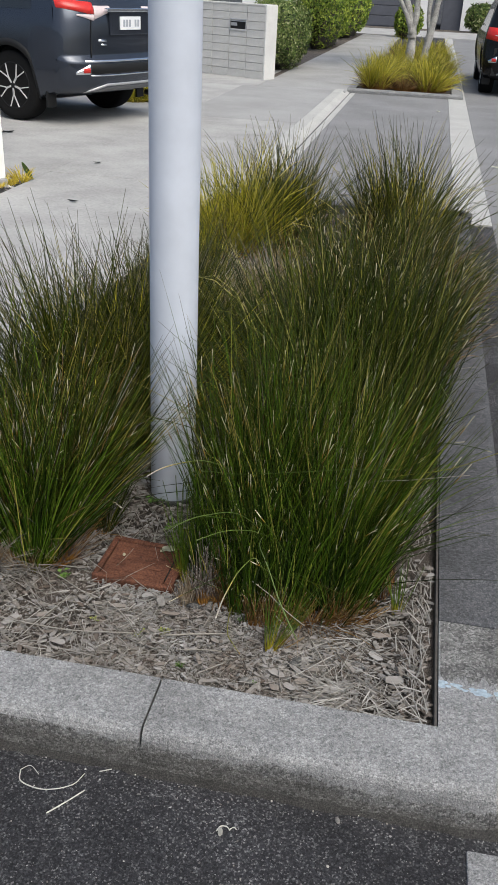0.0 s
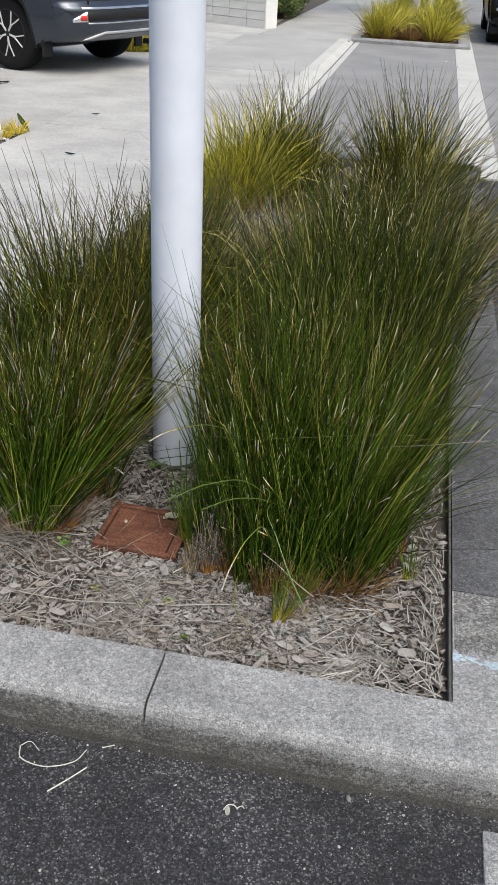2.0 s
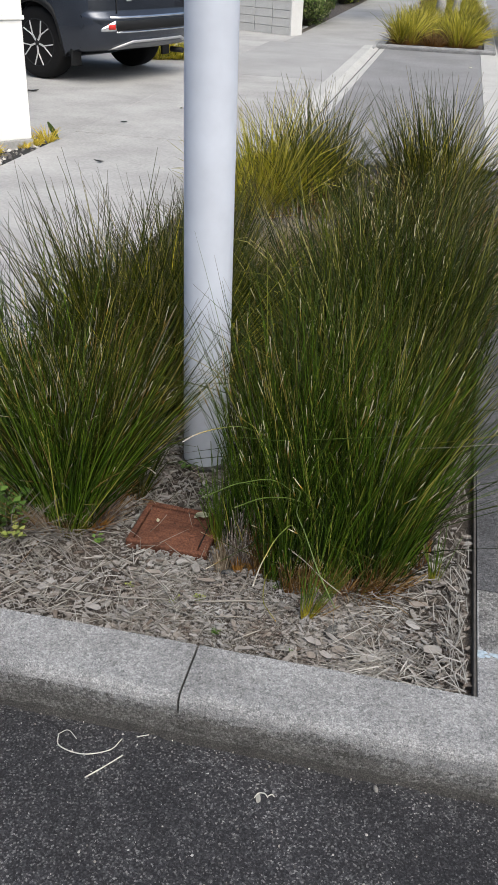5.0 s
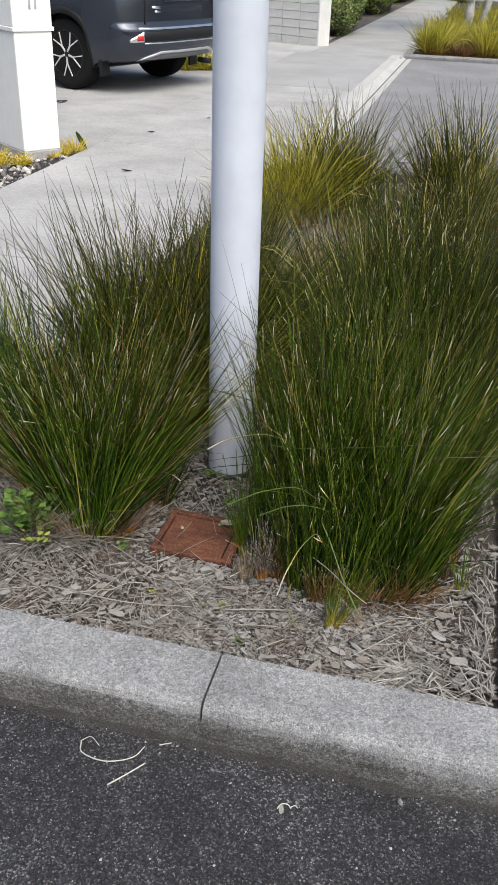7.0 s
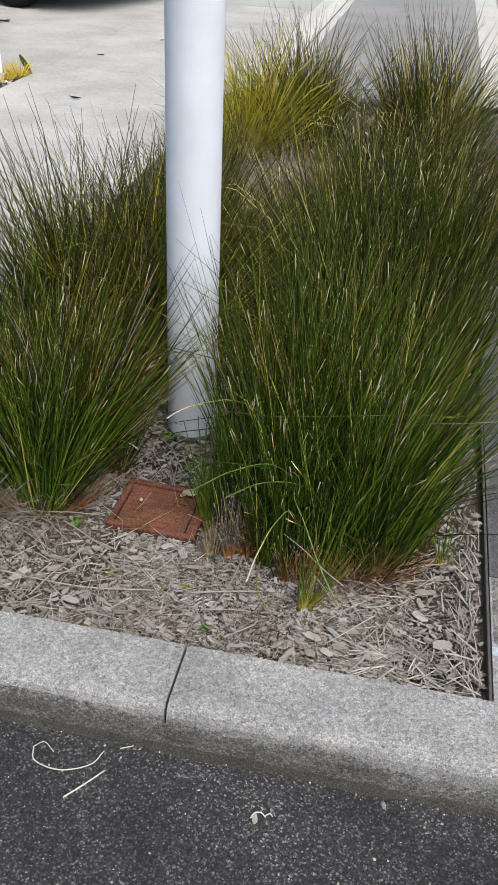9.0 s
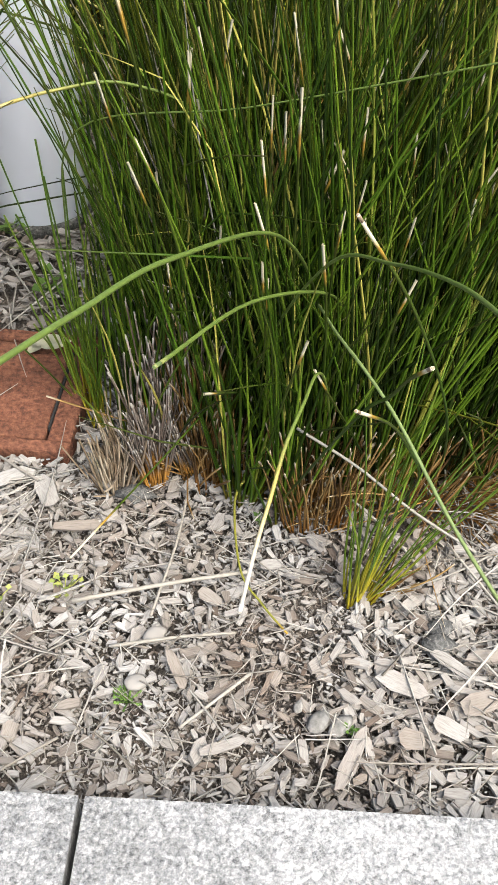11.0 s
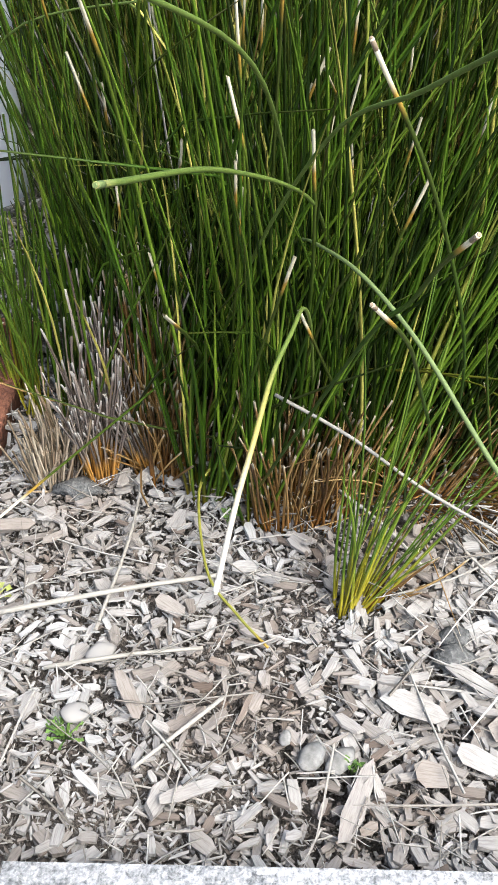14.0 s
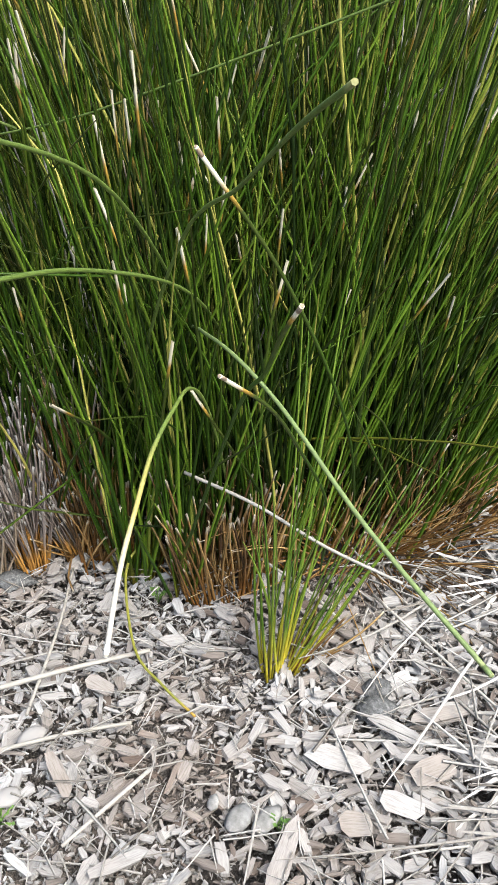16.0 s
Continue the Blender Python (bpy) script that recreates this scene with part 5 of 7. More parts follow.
grow(clump, "foliage", M_RUSH_OLIVE, 240, (-0.2, 3.2), 0.14, 0.24, (0.2, 0.5), (0.0016, 0.0026), lean=(0.02, 0.5), bend=(0.0, 0.35), seed=17, segs=6, tufts=12)
grow(clump, "brown_stubble", M_STUB_BROWN, 300, (-0.34, 3.5), 0.2, 0.28, (0.08, 0.26), (0.0012, 0.002), lean=(0.02, 0.5), bend=(0.0, 0.35), seed=34, segs=5, tufts=14)
grow(clump, "dead_foliage", M_STRAW_WARM, 420, (-0.5, 3.55), 0.2, 0.45, (0.12, 0.38), (0.0013, 0.0022), lean=(0.05, 0.6), bend=(0.0, 0.4), seed=208, segs=5, tufts=18)
grow(clump, "dry_fringe", M_STRAW, 500, (-0.5, 3.8), 0.28, 0.4, (0.08, 0.3), (0.0014, 0.0024), lean=(0.1, 1.0), bend=(0.0, 0.5), seed=35, segs=5)
clump = rush("golden green rush clump at the far end of the bed")
grow(clump, "foliage", M_RUSH_GOLD, 1150, (-0.86, 4.62), 0.21, 0.26, (0.28, 0.8), (0.0018, 0.0028), lean=(0.02, 0.42), bend=(0.0, 0.35), seed=18, segs=6, skew=1.5, tufts=16, stray=0.12)
grow(clump, "green_foliage", M_RUSH_OLIVE, 950, (-0.56, 4.75), 0.19, 0.26, (0.3, 0.8), (0.0018, 0.0027), lean=(0.02, 0.42), bend=(0.0, 0.35), seed=36, segs=6, skew=1.5, tufts=12, stray=0.1)
grow(clump, "shade_stems", M_GAP_SHADE, 450, (-0.72, 4.8), 0.2, 0.22, (0.1, 0.35), (0.0018, 0.0026), lean=(0.02, 0.3), bend=(0, 0.1), seed=76, segs=4)
grow(clump, "brown_stubble", M_STUB_BROWN, 260, (-0.74, 4.6), 0.26, 0.22, (0.1, 0.35), (0.0016, 0.0026), lean=(0.02, 0.5), bend=(0.0, 0.35), seed=37, segs=5)
clump = rush("green rush clump at the far end of the bed")
grow(clump, "golden_foliage", M_RUSH_GOLD, 230, (0.16, 4.85), 0.18, 0.22, (0.3, 0.8), (0.0016, 0.0025), lean=(0.02, 0.42), bend=(0.0, 0.35), seed=213, segs=6, skew=1.4, tufts=9, stray=0.1)
grow(clump, "foliage", M_RUSH_OLIVE, 1150, (0.14, 4.85), 0.19, 0.24, (0.3, 0.82), (0.0018, 0.0028), lean=(0.02, 0.4), bend=(0.0, 0.35), seed=19, segs=6, skew=1.6, tufts=18, stray=0.1)
grow(clump, "shade_stems", M_GAP_SHADE, 450, (0.12, 4.8), 0.22, 0.22, (0.1, 0.35), (0.0018, 0.0026), lean=(0.02, 0.3), bend=(0, 0.1), seed=77, segs=4)
grow(clump, "brown_stubble", M_STUB_BROWN, 220, (0.04, 4.7), 0.26, 0.24, (0.1, 0.4), (0.0016, 0.0026), lean=(0.02, 0.4), bend=(0.0, 0.35), seed=38, segs=5)


# ---- bent and fallen stalks near the front ----
def stalk(name, ctrl, r0, r1, mat, label):
    pts = smooth_path(ctrl, 7)
    bm = bmesh.new()
    rad = [r0 + (r1 - r0) * i / (len(pts) - 1) for i in range(len(pts))]
    tube(bm, pts, rad, 6)
    me = finish(bm, name, mat)
    a = me.attributes.new("along", "FLOAT", "POINT")
    vals = []
    for i in range(len(pts)):
        vals += [i / (len(pts) - 1)] * 6
    a.data.foreach_set("value", np.array(vals, np.float32))
    ob = tagged(new(name, me), label, "stalk")
    if name in ("bent_stalk", "arching_stalk"):
        bm = bmesh.new()
        end, way = Vector(pts[-1]), (Vector(pts[-1]) - Vector(pts[-2])).normalized()
        tube(bm, [tuple(end - way * 0.006), tuple(end - way * 0.001), tuple(end + way * 0.0006)], [r1 * 1.02, r1 * 1.03, r1 * 0.7], 6)
        part("cut_tip", bm, M_BLEACHED if mat == M_STALK else M_STRAW_WARM if mat == M_CUT else M_STALK_PALE, ob, "dry cut tip")
    return ob


for x, y, a, mat in ((-4.0, 8.05, 20, M_TRIM), (-3.93, 8.1, 70, M_TRIM), (-2.2, 5.42, 10, M_TRIM), (-2.55, 6.9, 50, M_TRIM), (-2.3, 7.8, 120, M_LEAFDRY)):
    small_leaf("fallen_leaf", pose(x, y, 0.008, 8, 5, a), 0.16 if x < -3 else 0.08, 0.05 if x < -3 else 0.03, mat, "dark fallen leaf on the pale concrete" if mat == M_TRIM else "pale fallen leaf on the pale concrete", "leaf", 0.2)
for x, y, a in ((0.93, 8.55, 20), (0.36, 12.9, 60), (0.95, 7.2, 100)):
    small_leaf("fallen_leaf", pose(x, y, ROAD_Z + 0.016, 8, 5, a), 0.09, 0.04, M_LEAFDRY, "pale fallen leaf on the grey asphalt", "leaf", 0.2)


stalk("bent_stalk", [(-0.02, 1.2, 0.0), (-0.028, 1.18, 0.1), (-0.042, 1.14, 0.19), (-0.054, 1.1, 0.232), (-0.065, 1.05, 0.247), (-0.077, 1.01, 0.245), (-0.086, 0.97, 0.235), (-0.094, 0.94, 0.22), (-0.102, 0.91, 0.19)], 0.0011, 0.0015, M_STALK, "bent rush stalk fading from green to straw white")
stalk("arching_stalk", [(-0.065, 1.4, 0.0), (-0.055, 1.25, 0.19), (-0.041, 1.098, 0.271), (-0.008, 1.021, 0.271), (0.035, 0.946, 0.234), (0.084, 0.876, 0.199)], 0.0010, 0.0014, M_STALK_PALE, "arching green rush stalk leaning out over the mulch")
stalk("arching_stalk", [(0.0, 1.38, 0.0), (-0.021, 1.26, 0.17), (-0.052, 1.13, 0.286), (-0.106, 1.03, 0.346), (-0.15, 0.916, 0.387)], 0.0011, 0.0013, M_STALK_GREEN, "bent green rush stalk with a soft tip")
stalk("arching_stalk", [(-0.03, 1.42, 0.0), (-0.05, 1.25, 0.2), (-0.09, 1.06, 0.375), (-0.14, 0.92, 0.447), (-0.165, 0.84, 0.475), (-0.185, 0.79, 0.487)], 0.0011, 0.0013, M_STALK_GREEN, "tall arching green rush stalk bowed toward the road")
stalk("arching_stalk", [(0.08, 1.2, 0.0), (0.07, 1.136, 0.112), (0.045, 1.085, 0.221), (0.001, 1.058, 0.326), (-0.047, 1.039, 0.405)], 0.0010, 0.0012, M_CUT, "thin green rush stalk with a straw-pale cut tip")
stalk("arching_stalk", [(0.035, 1.16, 0.0), (0.041, 1.121, 0.075), (0.038, 1.083, 0.146), (0.014, 1.049, 0.212), (-0.01, 1.009, 0.27), (-0.04, 0.972, 0.314)], 0.0010, 0.0012, M_CUT, "thin green rush stalk with a straw-pale cut tip")
stalk("arching_stalk", [(-0.075, 1.16, 0.0), (-0.05, 1.09, 0.14), (-0.027, 1.027, 0.262), (-0.014, 1.01, 0.293), (-0.008, 0.992, 0.324), (-0.001, 0.972, 0.35)], 0.0012, 0.0014, M_CUT, "green rush stalk with a thick straw-pale cut tip")
stalk("leaning_stalk", [(-0.3, 1.33, 0.0), (-0.29, 1.32, 0.2), (-0.265, 1.307, 0.317), (-0.119, 1.247, 0.371), (0.024, 1.188, 0.431), (0.167, 1.129, 0.493), (0.25, 1.1, 0.52)], 0.0009, 0.0008, M_STALK_GREEN, "thin green rush stalk leaning across the clump")
stalk("leaning_stalk", [(-0.12, 1.26, 0.0), (-0.09, 1.18, 0.2), (-0.055, 1.086, 0.341), (-0.028, 1.004, 0.396), (-0.014, 0.915, 0.445), (-0.008, 0.845, 0.475)], 0.0013, 0.0011, M_STALK_GREEN, "dark green rush stalk leaning out of the clump")
stalk("leaning_stalk", [(0.03, 1.45, 0.0), (0.05, 1.43, 0.15), (0.101, 1.4, 0.256), (0.209, 1.38, 0.333), (0.371, 1.32, 0.419), (0.454, 1.28, 0.488), (0.503, 1.25, 0.534)], 0.0012, 0.001, M_STALK_OLIVE, "long yellow-green rush stalk leaning out over the side kerb")
stalk("leaning_stalk", [(0.03, 1.42, 0.0), (0.07, 1.4, 0.17), (0.163, 1.35, 0.323), (0.3, 1.3, 0.391), (0.42, 1.255, 0.447)], 0.0011, 0.0009, M_STRAW_OB, "thin dry rush stalk leaning out over the side kerb")
stalk("bent_stalk", [(-0.1, 1.36, 0.0), (-0.12, 1.35, 0.2), (-0.16, 1.33, 0.32), (-0.22, 1.31, 0.358), (-0.275, 1.285, 0.36), (-0.323, 1.25, 0.355), (-0.35, 1.21, 0.35)], 0.0012, 0.0015, M_STALK, "bent rush stalk with a white tip leaning past the pole")
stalk("bent_stalk", [(-0.66, 1.41, 0.0), (-0.63, 1.385, 0.1), (-0.575, 1.362, 0.15), (-0.53, 1.36, 0.165), (-0.495, 1.36, 0.163), (-0.47, 1.36, 0.148)], 0.0012, 0.0018, M_STALK, "bent rush stalk with a white tip over the mulch")
stalk("curled_stalk", [(-0.085, 1.19, 0.0), (-0.1, 1.172, 0.035), (-0.113, 1.145, 0.03), (-0.104, 1.07, 0.022), (-0.082, 1.035, 0.018), (-0.06, 1.01, 0.014)], 0.0014, 0.001, M_STALK_OLIVE, "thin yellow-green curled stalk resting on the mulch")
for ctrl, r in (([(-0.25, 1.03, 0.016), (-0.16, 1.055, 0.018), (-0.093, 1.073, 0.016)], 0.0022), ([(-0.061, 1.145, 0.131), (-0.01, 1.108, 0.126), (0.037, 1.069, 0.116), (0.086, 1.035, 0.109)], 0.0014),
                ([(-0.21, 0.988, 0.014), (-0.15, 1.0, 0.016), (-0.105, 1.008, 0.014)], 0.0017), ([(-0.09, 0.97, 0.014), (-0.115, 0.945, 0.016), (-0.145, 0.918, 0.014)], 0.0016),
                ([(-0.18, 1.02, 0.014), (-0.165, 1.1, 0.018), (-0.16, 1.17, 0.016)], 0.0014), 
                ([(0.09, 1.12, 0.016), (0.14, 1.03, 0.016), (0.17, 0.98, 0.014)], 0.0012), ([(-0.95, 1.1, 0.014), (-0.82, 1.03, 0.016), (-0.68, 0.965, 0.016), (-0.6, 0.92, 0.014)], 0.0017),
                ([(-0.72, 1.0, 0.014), (-0.5, 0.99, 0.016), (-0.33, 1.02, 0.014)], 0.0018), ([(0.0, 1.155, 0.03), (0.035, 1.12, 0.025), (0.06, 1.09, 0.016)], 0.0014)):
    stalk("fallen_stalk", ctrl, r, r * 0.8, M_STRAW_OB, "dry pale rush stalk fallen on the wood mulch")
for ctrl, r in (([(-0.447, 0.614, ROAD_Z + 0.004), (-0.432, 0.584, ROAD_Z + 0.006), (-0.378, 0.574, ROAD_Z + 0.008), (-0.328, 0.599, ROAD_Z + 0.006), (-0.313, 0.635, ROAD_Z + 0.004)], 0.0014),
                ([(-0.352, 0.524, ROAD_Z + 0.004), (-0.323, 0.559, ROAD_Z + 0.005), (-0.298, 0.594, ROAD_Z + 0.004)], 0.0018), ([(-0.285, 0.647, ROAD_Z + 0.004), (-0.27, 0.655, ROAD_Z + 0.004), (-0.262, 0.659, ROAD_Z + 0.004)], 0.0013),
                ([(-0.447, 0.614, ROAD_Z + 0.004), (-0.43, 0.627, ROAD_Z + 0.006), (-0.405, 0.611, ROAD_Z + 0.004)], 0.001), ([(-0.012, 0.561, ROAD_Z + 0.004), (-0.006, 0.572, ROAD_Z + 0.006), (0.006, 0.574, ROAD_Z + 0.006), (0.014, 0.568, ROAD_Z + 0.004)], 0.0013), ([(0.012, 0.57, ROAD_Z + 0.004), (0.02, 0.577, ROAD_Z + 0.004), (0.026, 0.573, ROAD_Z + 0.004)], 0.0013)):
    stalk("fallen_stalk", ctrl, r, r * 0.8, M_BLEACHED, "dry bleached stalk lying on dark asphalt")


# ---- stones, clods and single chips that stand out ----
def lump(name, at, sx, sy, sz, mat, label, category, seed, rough=0.18):
    bm = bmesh.new()
    bmesh.ops.create_icosphere(bm, subdivisions=2, radius=1)
    for v in bm.verts:
        k = 1 + rough * noise.noise(v.co * 1.7 + Vector((seed * 3.1, seed, 0))) * 1.6
        v.co = Vector((v.co.x * sx * k, v.co.y * sy * k, v.co.z * sz * k))
    for f in bm.faces:
        f.smooth = True
    ob = part(name, bm, mat)
    ob.matrix_basis = at
    return tagged(ob, label, category)


lump("stone", pose(-0.034, 0.932, 0.009, 0, 8, 62), 0.014, 0.0075, 0.0026, M_STONE_PALE, "flat pale grey stone lying on the mulch", "stone", 1)
lump("stone", pose(-0.016, 0.930, 0.009, 0, 10, 50), 0.014, 0.0065, 0.0026, M_STONE_PALE, "flat cream stone lying on the mulch", "stone", 2)
lump("stone", pose(-0.05, 0.945, 0.008, 0, 0, 80), 0.006, 0.004, 0.002, M_STONE_PALE, "small pale stone lying on the mulch", "stone", 3)
lump("clod", pose(0.07, 1.01, 0.009, 0, 0, 20), 0.016, 0.011, 0.008, M_STONE_DARK, "dark grey lump lying in the mulch", "clod", 4, 0.4)
lump("clod", pose(0.076, 1.028, 0.009, 0, 0, 20), 0.013, 0.009, 0.007, M_STONE_DARK, "grey lump lying in the mulch", "clod", 5, 0.4)
lump("clod", pose(-0.213, 1.166, 0.008, 0, 0, 5), 0.019, 0.011, 0.008, M_STONE_DARK, "dark flat lump beside the cut stubs", "clod", 6, 0.35)
lump("stone", pose(-0.175, 1.005, 0.009, 0, 0, 40), 0.011, 0.009, 0.003, M_CHIP_OB, "rounded beige stone in the mulch", "stone", 7)
lump("stone", pose(-0.185, 0.958, 0.009, 0, 0, 10), 0.010, 0.008, 0.003, M_CHIP_OB, "rounded beige stone in the mulch", "stone", 8)
lump("stone", pose(0.22, 0.642, ROAD_Z + 0.003, 0, 0, 120), 0.008, 0.005, 0.004, M_STONE_PALE, "small white stone on the asphalt", "stone", 9)
lump("stone", pose(-0.44, 0.675, ROAD_Z + 0.003, 0, 0, 80), 0.007, 0.004, 0.003, M_STONE_PALE, "small white stone on the asphalt", "stone", 10)
lump("stone", pose(-0.54, 0.675, ROAD_Z + 0.003, 0, 0, 10), 0.005, 0.003, 0.003, M_STONE_PALE, "small white stone on the asphalt", "stone", 11)


def big_chip(x, y, length, width, turn, tilt, seed):
    r = random.Random(seed)
    bm = bmesh.new()
    n = 7
    top = []
    for i in range(n):
        a = 2 * math.pi * i / n
        e = abs(math.cos(a)) ** 0.6
        top.append((length / 2 * math.copysign(e, math.cos(a)) * r.uniform(0.8, 1.1), width / 2 * math.copysign(abs(math.sin(a)) ** 0.7, math.sin(a)) * r.uniform(0.75, 1.15)))
    up = [bm.verts.new((px, py, 0.0012 + r.uniform(-0.0005, 0.0005))) for px, py in top]
    lo = [bm.verts.new((px * 0.96, py * 0.9, -0.0012)) for px, py in top]
    bm.faces.new(up)
    bm.faces.new(lo[::-1])
    for i in range(n):
        bm.faces.new((up[i], lo[i], lo[(i + 1) % n], up[(i + 1) % n]))
    ob = part("wood_chip", bm, M_CHIP_OB)
    a = ob.data.attributes.new("grain", "FLOAT_VECTOR", "POINT")
    a.data.foreach_set("vector", np.array([(v.co.x + seed, v.co.y + seed * 1.7, 0) for v in ob.data.vertices], np.float32).ravel())
    ob.matrix_basis = pose(x, y, 0.0125 + 0.03 * min(max((x - 0.27) / 0.12, 0), 1), tilt, tilt * 0.5, turn)
    return tagged(ob, "large pale grey weathered wood chip on the mulch", "wood chip", "large wood chips")


CHIPS_NEAR = ((0.037, 0.968, 0.048, 0.018, -22, 3), (-0.152, 0.97, 0.042, 0.01, -64, 4), (-0.008, 0.902, 0.062, 0.014, 66, 3), (0.04, 0.92, 0.026, 0.017, -5, 5), (0.072, 0.932, 0.034, 0.018, -30, 6), (-0.158, 1.182, 0.036, 0.012, 62, 24),
              (-0.176, 1.176, 0.03, 0.009, 80, 20), (-0.13, 1.045, 0.03, 0.013, -35, 4), (-0.075, 1.085, 0.022, 0.013, 10, 8), (0.05, 1.05, 0.022, 0.012, 40, 8), (0.115, 1.0, 0.05, 0.012, 8, 4), (0.1, 0.955, 0.035, 0.02, 20, 5),
              (-0.11, 0.905, 0.036, 0.011, 20, 4))
CHIPS_WIDE = ((0.27, 1.165, 0.05, 0.018, 12, 4), (0.26, 1.085, 0.04, 0.02, -30, 6), (0.31, 1.0, 0.05, 0.026, 15, 4), (0.17, 0.945, 0.05, 0.022, 30, 4), (-0.64, 1.0, 0.055, 0.024, 70, 6), (-0.57, 1.035, 0.035, 0.02, 15, 6),
              (-0.4, 1.115, 0.045, 0.014, 12, 4), (-0.26, 1.118, 0.048, 0.013, 8, 4), (-0.3, 1.16, 0.045, 0.02, -60, 6), (-0.34, 1.175, 0.04, 0.018, 40, 6), (-0.5, 0.95, 0.05, 0.018, -10, 5), (0.2, 1.03, 0.045, 0.015, -50, 5),
              (0.08, 0.99, 0.04, 0.013, -35, 5))
for k, c in enumerate(CHIPS_NEAR + CHIPS_WIDE):
    big_chip(*c, 40 + k)


# ---- weeds ----
def weed(x, y, n, r, leaf, mat, label, seed, h=0.02):
    g = np.random.default_rng(seed)
    bm = bmesh.new()
    for i in range(n):
        a, d = g.uniform(0, 2 * math.pi), r * g.uniform(0.15, 1.0)
        z = h * g.uniform(0.4, 1.2)
        px, py = x + d * math.cos(a), y + d * math.sin(a)
        l, w = leaf * g.uniform(0.6, 1.1), leaf * g.uniform(0.3, 0.45)
        m = pose(px, py, z, g.normal(0, 18), g.normal(-15, 15), math.degrees(a) + g.normal(0, 25))
        c = [m @ Vector(q) for q in ((-l / 2, 0, 0), (-l * 0.1, -w, 0.1 * l), (l / 2, 0, 0), (-l * 0.1, w, 0.1 * l), (0, 0, -0.05 * l))]
        vs = [bm.verts.new(q) for q in c]
        for q in ((0, 1, 4), (1, 2, 4), (2, 3, 4), (3, 0, 4)):
            bm.faces.new([vs[k] for k in q]).smooth = True
        tube(bm, [(x, y, 0.0), (px * 0.6 + x * 0.4, py * 0.6 + y * 0.4, z * 0.7), tuple(c[0])], 0.0006, 4)
    return tagged(part("weed", bm, mat), label, "weed")


weed(-0.86, 1.2, 110, 0.09, 0.03, M_WEED, "leafy green weed growing under the rush clump", 1, 0.11)
weed(-0.8, 1.15, 24, 0.05, 0.022, M_WEEDY, "yellowing weed beside the rush clump", 2, 0.05)
weed(-0.95, 1.17, 24, 0.04, 0.025, M_WEEDY, "yellow-green weed in the mulch", 3, 0.03)
weed(-0.445, 1.055, 12, 0.014, 0.008, M_WEEDY, "tiny yellow-green weed in the mulch", 4, 0.012)
weed(-0.262, 1.052, 14, 0.016, 0.008, M_WEEDY, "small yellow-green weed in the mulch", 5, 0.012)
weed(-0.32, 1.03, 12, 0.018, 0.007, M_WEEDY, "sparse yellow-green weed in the mulch", 6, 0.01)
weed(-0.008, 0.926, 9, 0.006, 0.005, M_WEED, "tiny green seedling beside pale stones", 7, 0.014)
weed(-0.088, 1.14, 8, 0.010, 0.006, M_WEED, "tiny grey-green seedling at the foot of the rushes", 8, 0.012)
weed(-0.19, 0.945, 26, 0.014, 0.004, M_WEED, "feathery green seedling in the mulch", 9, 0.012)
weed(-0.58, 1.2, 10, 0.02, 0.016, M_WEED, "small green weed beside the rusted cover", 10, 0.02)
weed(-0.37, 1.5, 14, 0.03, 0.016, M_WEED, "small green weed behind the rusted cover", 11, 0.02)
weed(-0.46, 1.64, 16, 0.03, 0.016, M_WEED, "small dark green weed at the foot of the pole", 12, 0.02)

# ---- gravel bed with white gate pillar ----
slab("gravel_bed", -9.0, -2.796, -6, 6.08, -0.3, -0.03, M_SOIL, "dark earth under the pebbles", "soil", 0)
g = np.random.default_rng(3)
bm = bmesh.new()
bmesh.ops.create_icosphere(bm, subdivisions=1, radius=1)
ico_v = np.array([v.co[:] for v in bm.verts])
ico_f = np.array([[v.index for v in f.verts] for f in bm.faces])
bm.free()
n = 3600
p = np.stack([g.uniform(-4.4, -2.81, n), g.uniform(3.6, 6.07, n), g.uniform(-0.03, -0.005, n)], 1)
s = g.uniform(0.008, 0.026, n)[:, None] * g.uniform(0.6, 1.2, (n, 3))
v = (ico_v[None] * s[:, None, :] * g.uniform(0.85, 1.15, (n, len(ico_v), 1)) + p[:, None, :]).reshape(-1, 3)
f = (np.arange(n)[:, None, None] * len(ico_v) + ico_f[None]).reshape(-1, 3)
tagged(new("pebbles", raw_mesh("pebbles", v, f, M_PEBBLE, None, True)), "mixed dark and pale river pebbles", "pebbles", "", "stuff")

# loose grit on the asphalt, thickest along the foot of the kerb
n = 420
gy = np.where(g.uniform(0, 1, n) < 0.4, 0.672 - np.abs(g.normal(0, 0.014, n)), g.uniform(0.2, 0.66, n))
p = np.stack([g.uniform(-1.0, 0.46, n), gy, np.full(n, ROAD_Z + 0.0006)], 1)
s = (0.0008 + 0.0022 * g.uniform(0, 1, n) ** 3)[:, None] * g.uniform(0.6, 1.3, (n, 3))
v = (ico_v[None] * s[:, None, :] * g.uniform(0.8, 1.2, (n, len(ico_v), 1)) + p[:, None, :]).reshape(-1, 3)
f = (np.arange(n)[:, None, None] * len(ico_v) + ico_f[None]).reshape(-1, 3)
tagged(new("road_grit", raw_mesh("road_grit", v, f, M_PEBBLE, None, True)), "fine pale and dark grit on the asphalt", "grit", "", "stuff")

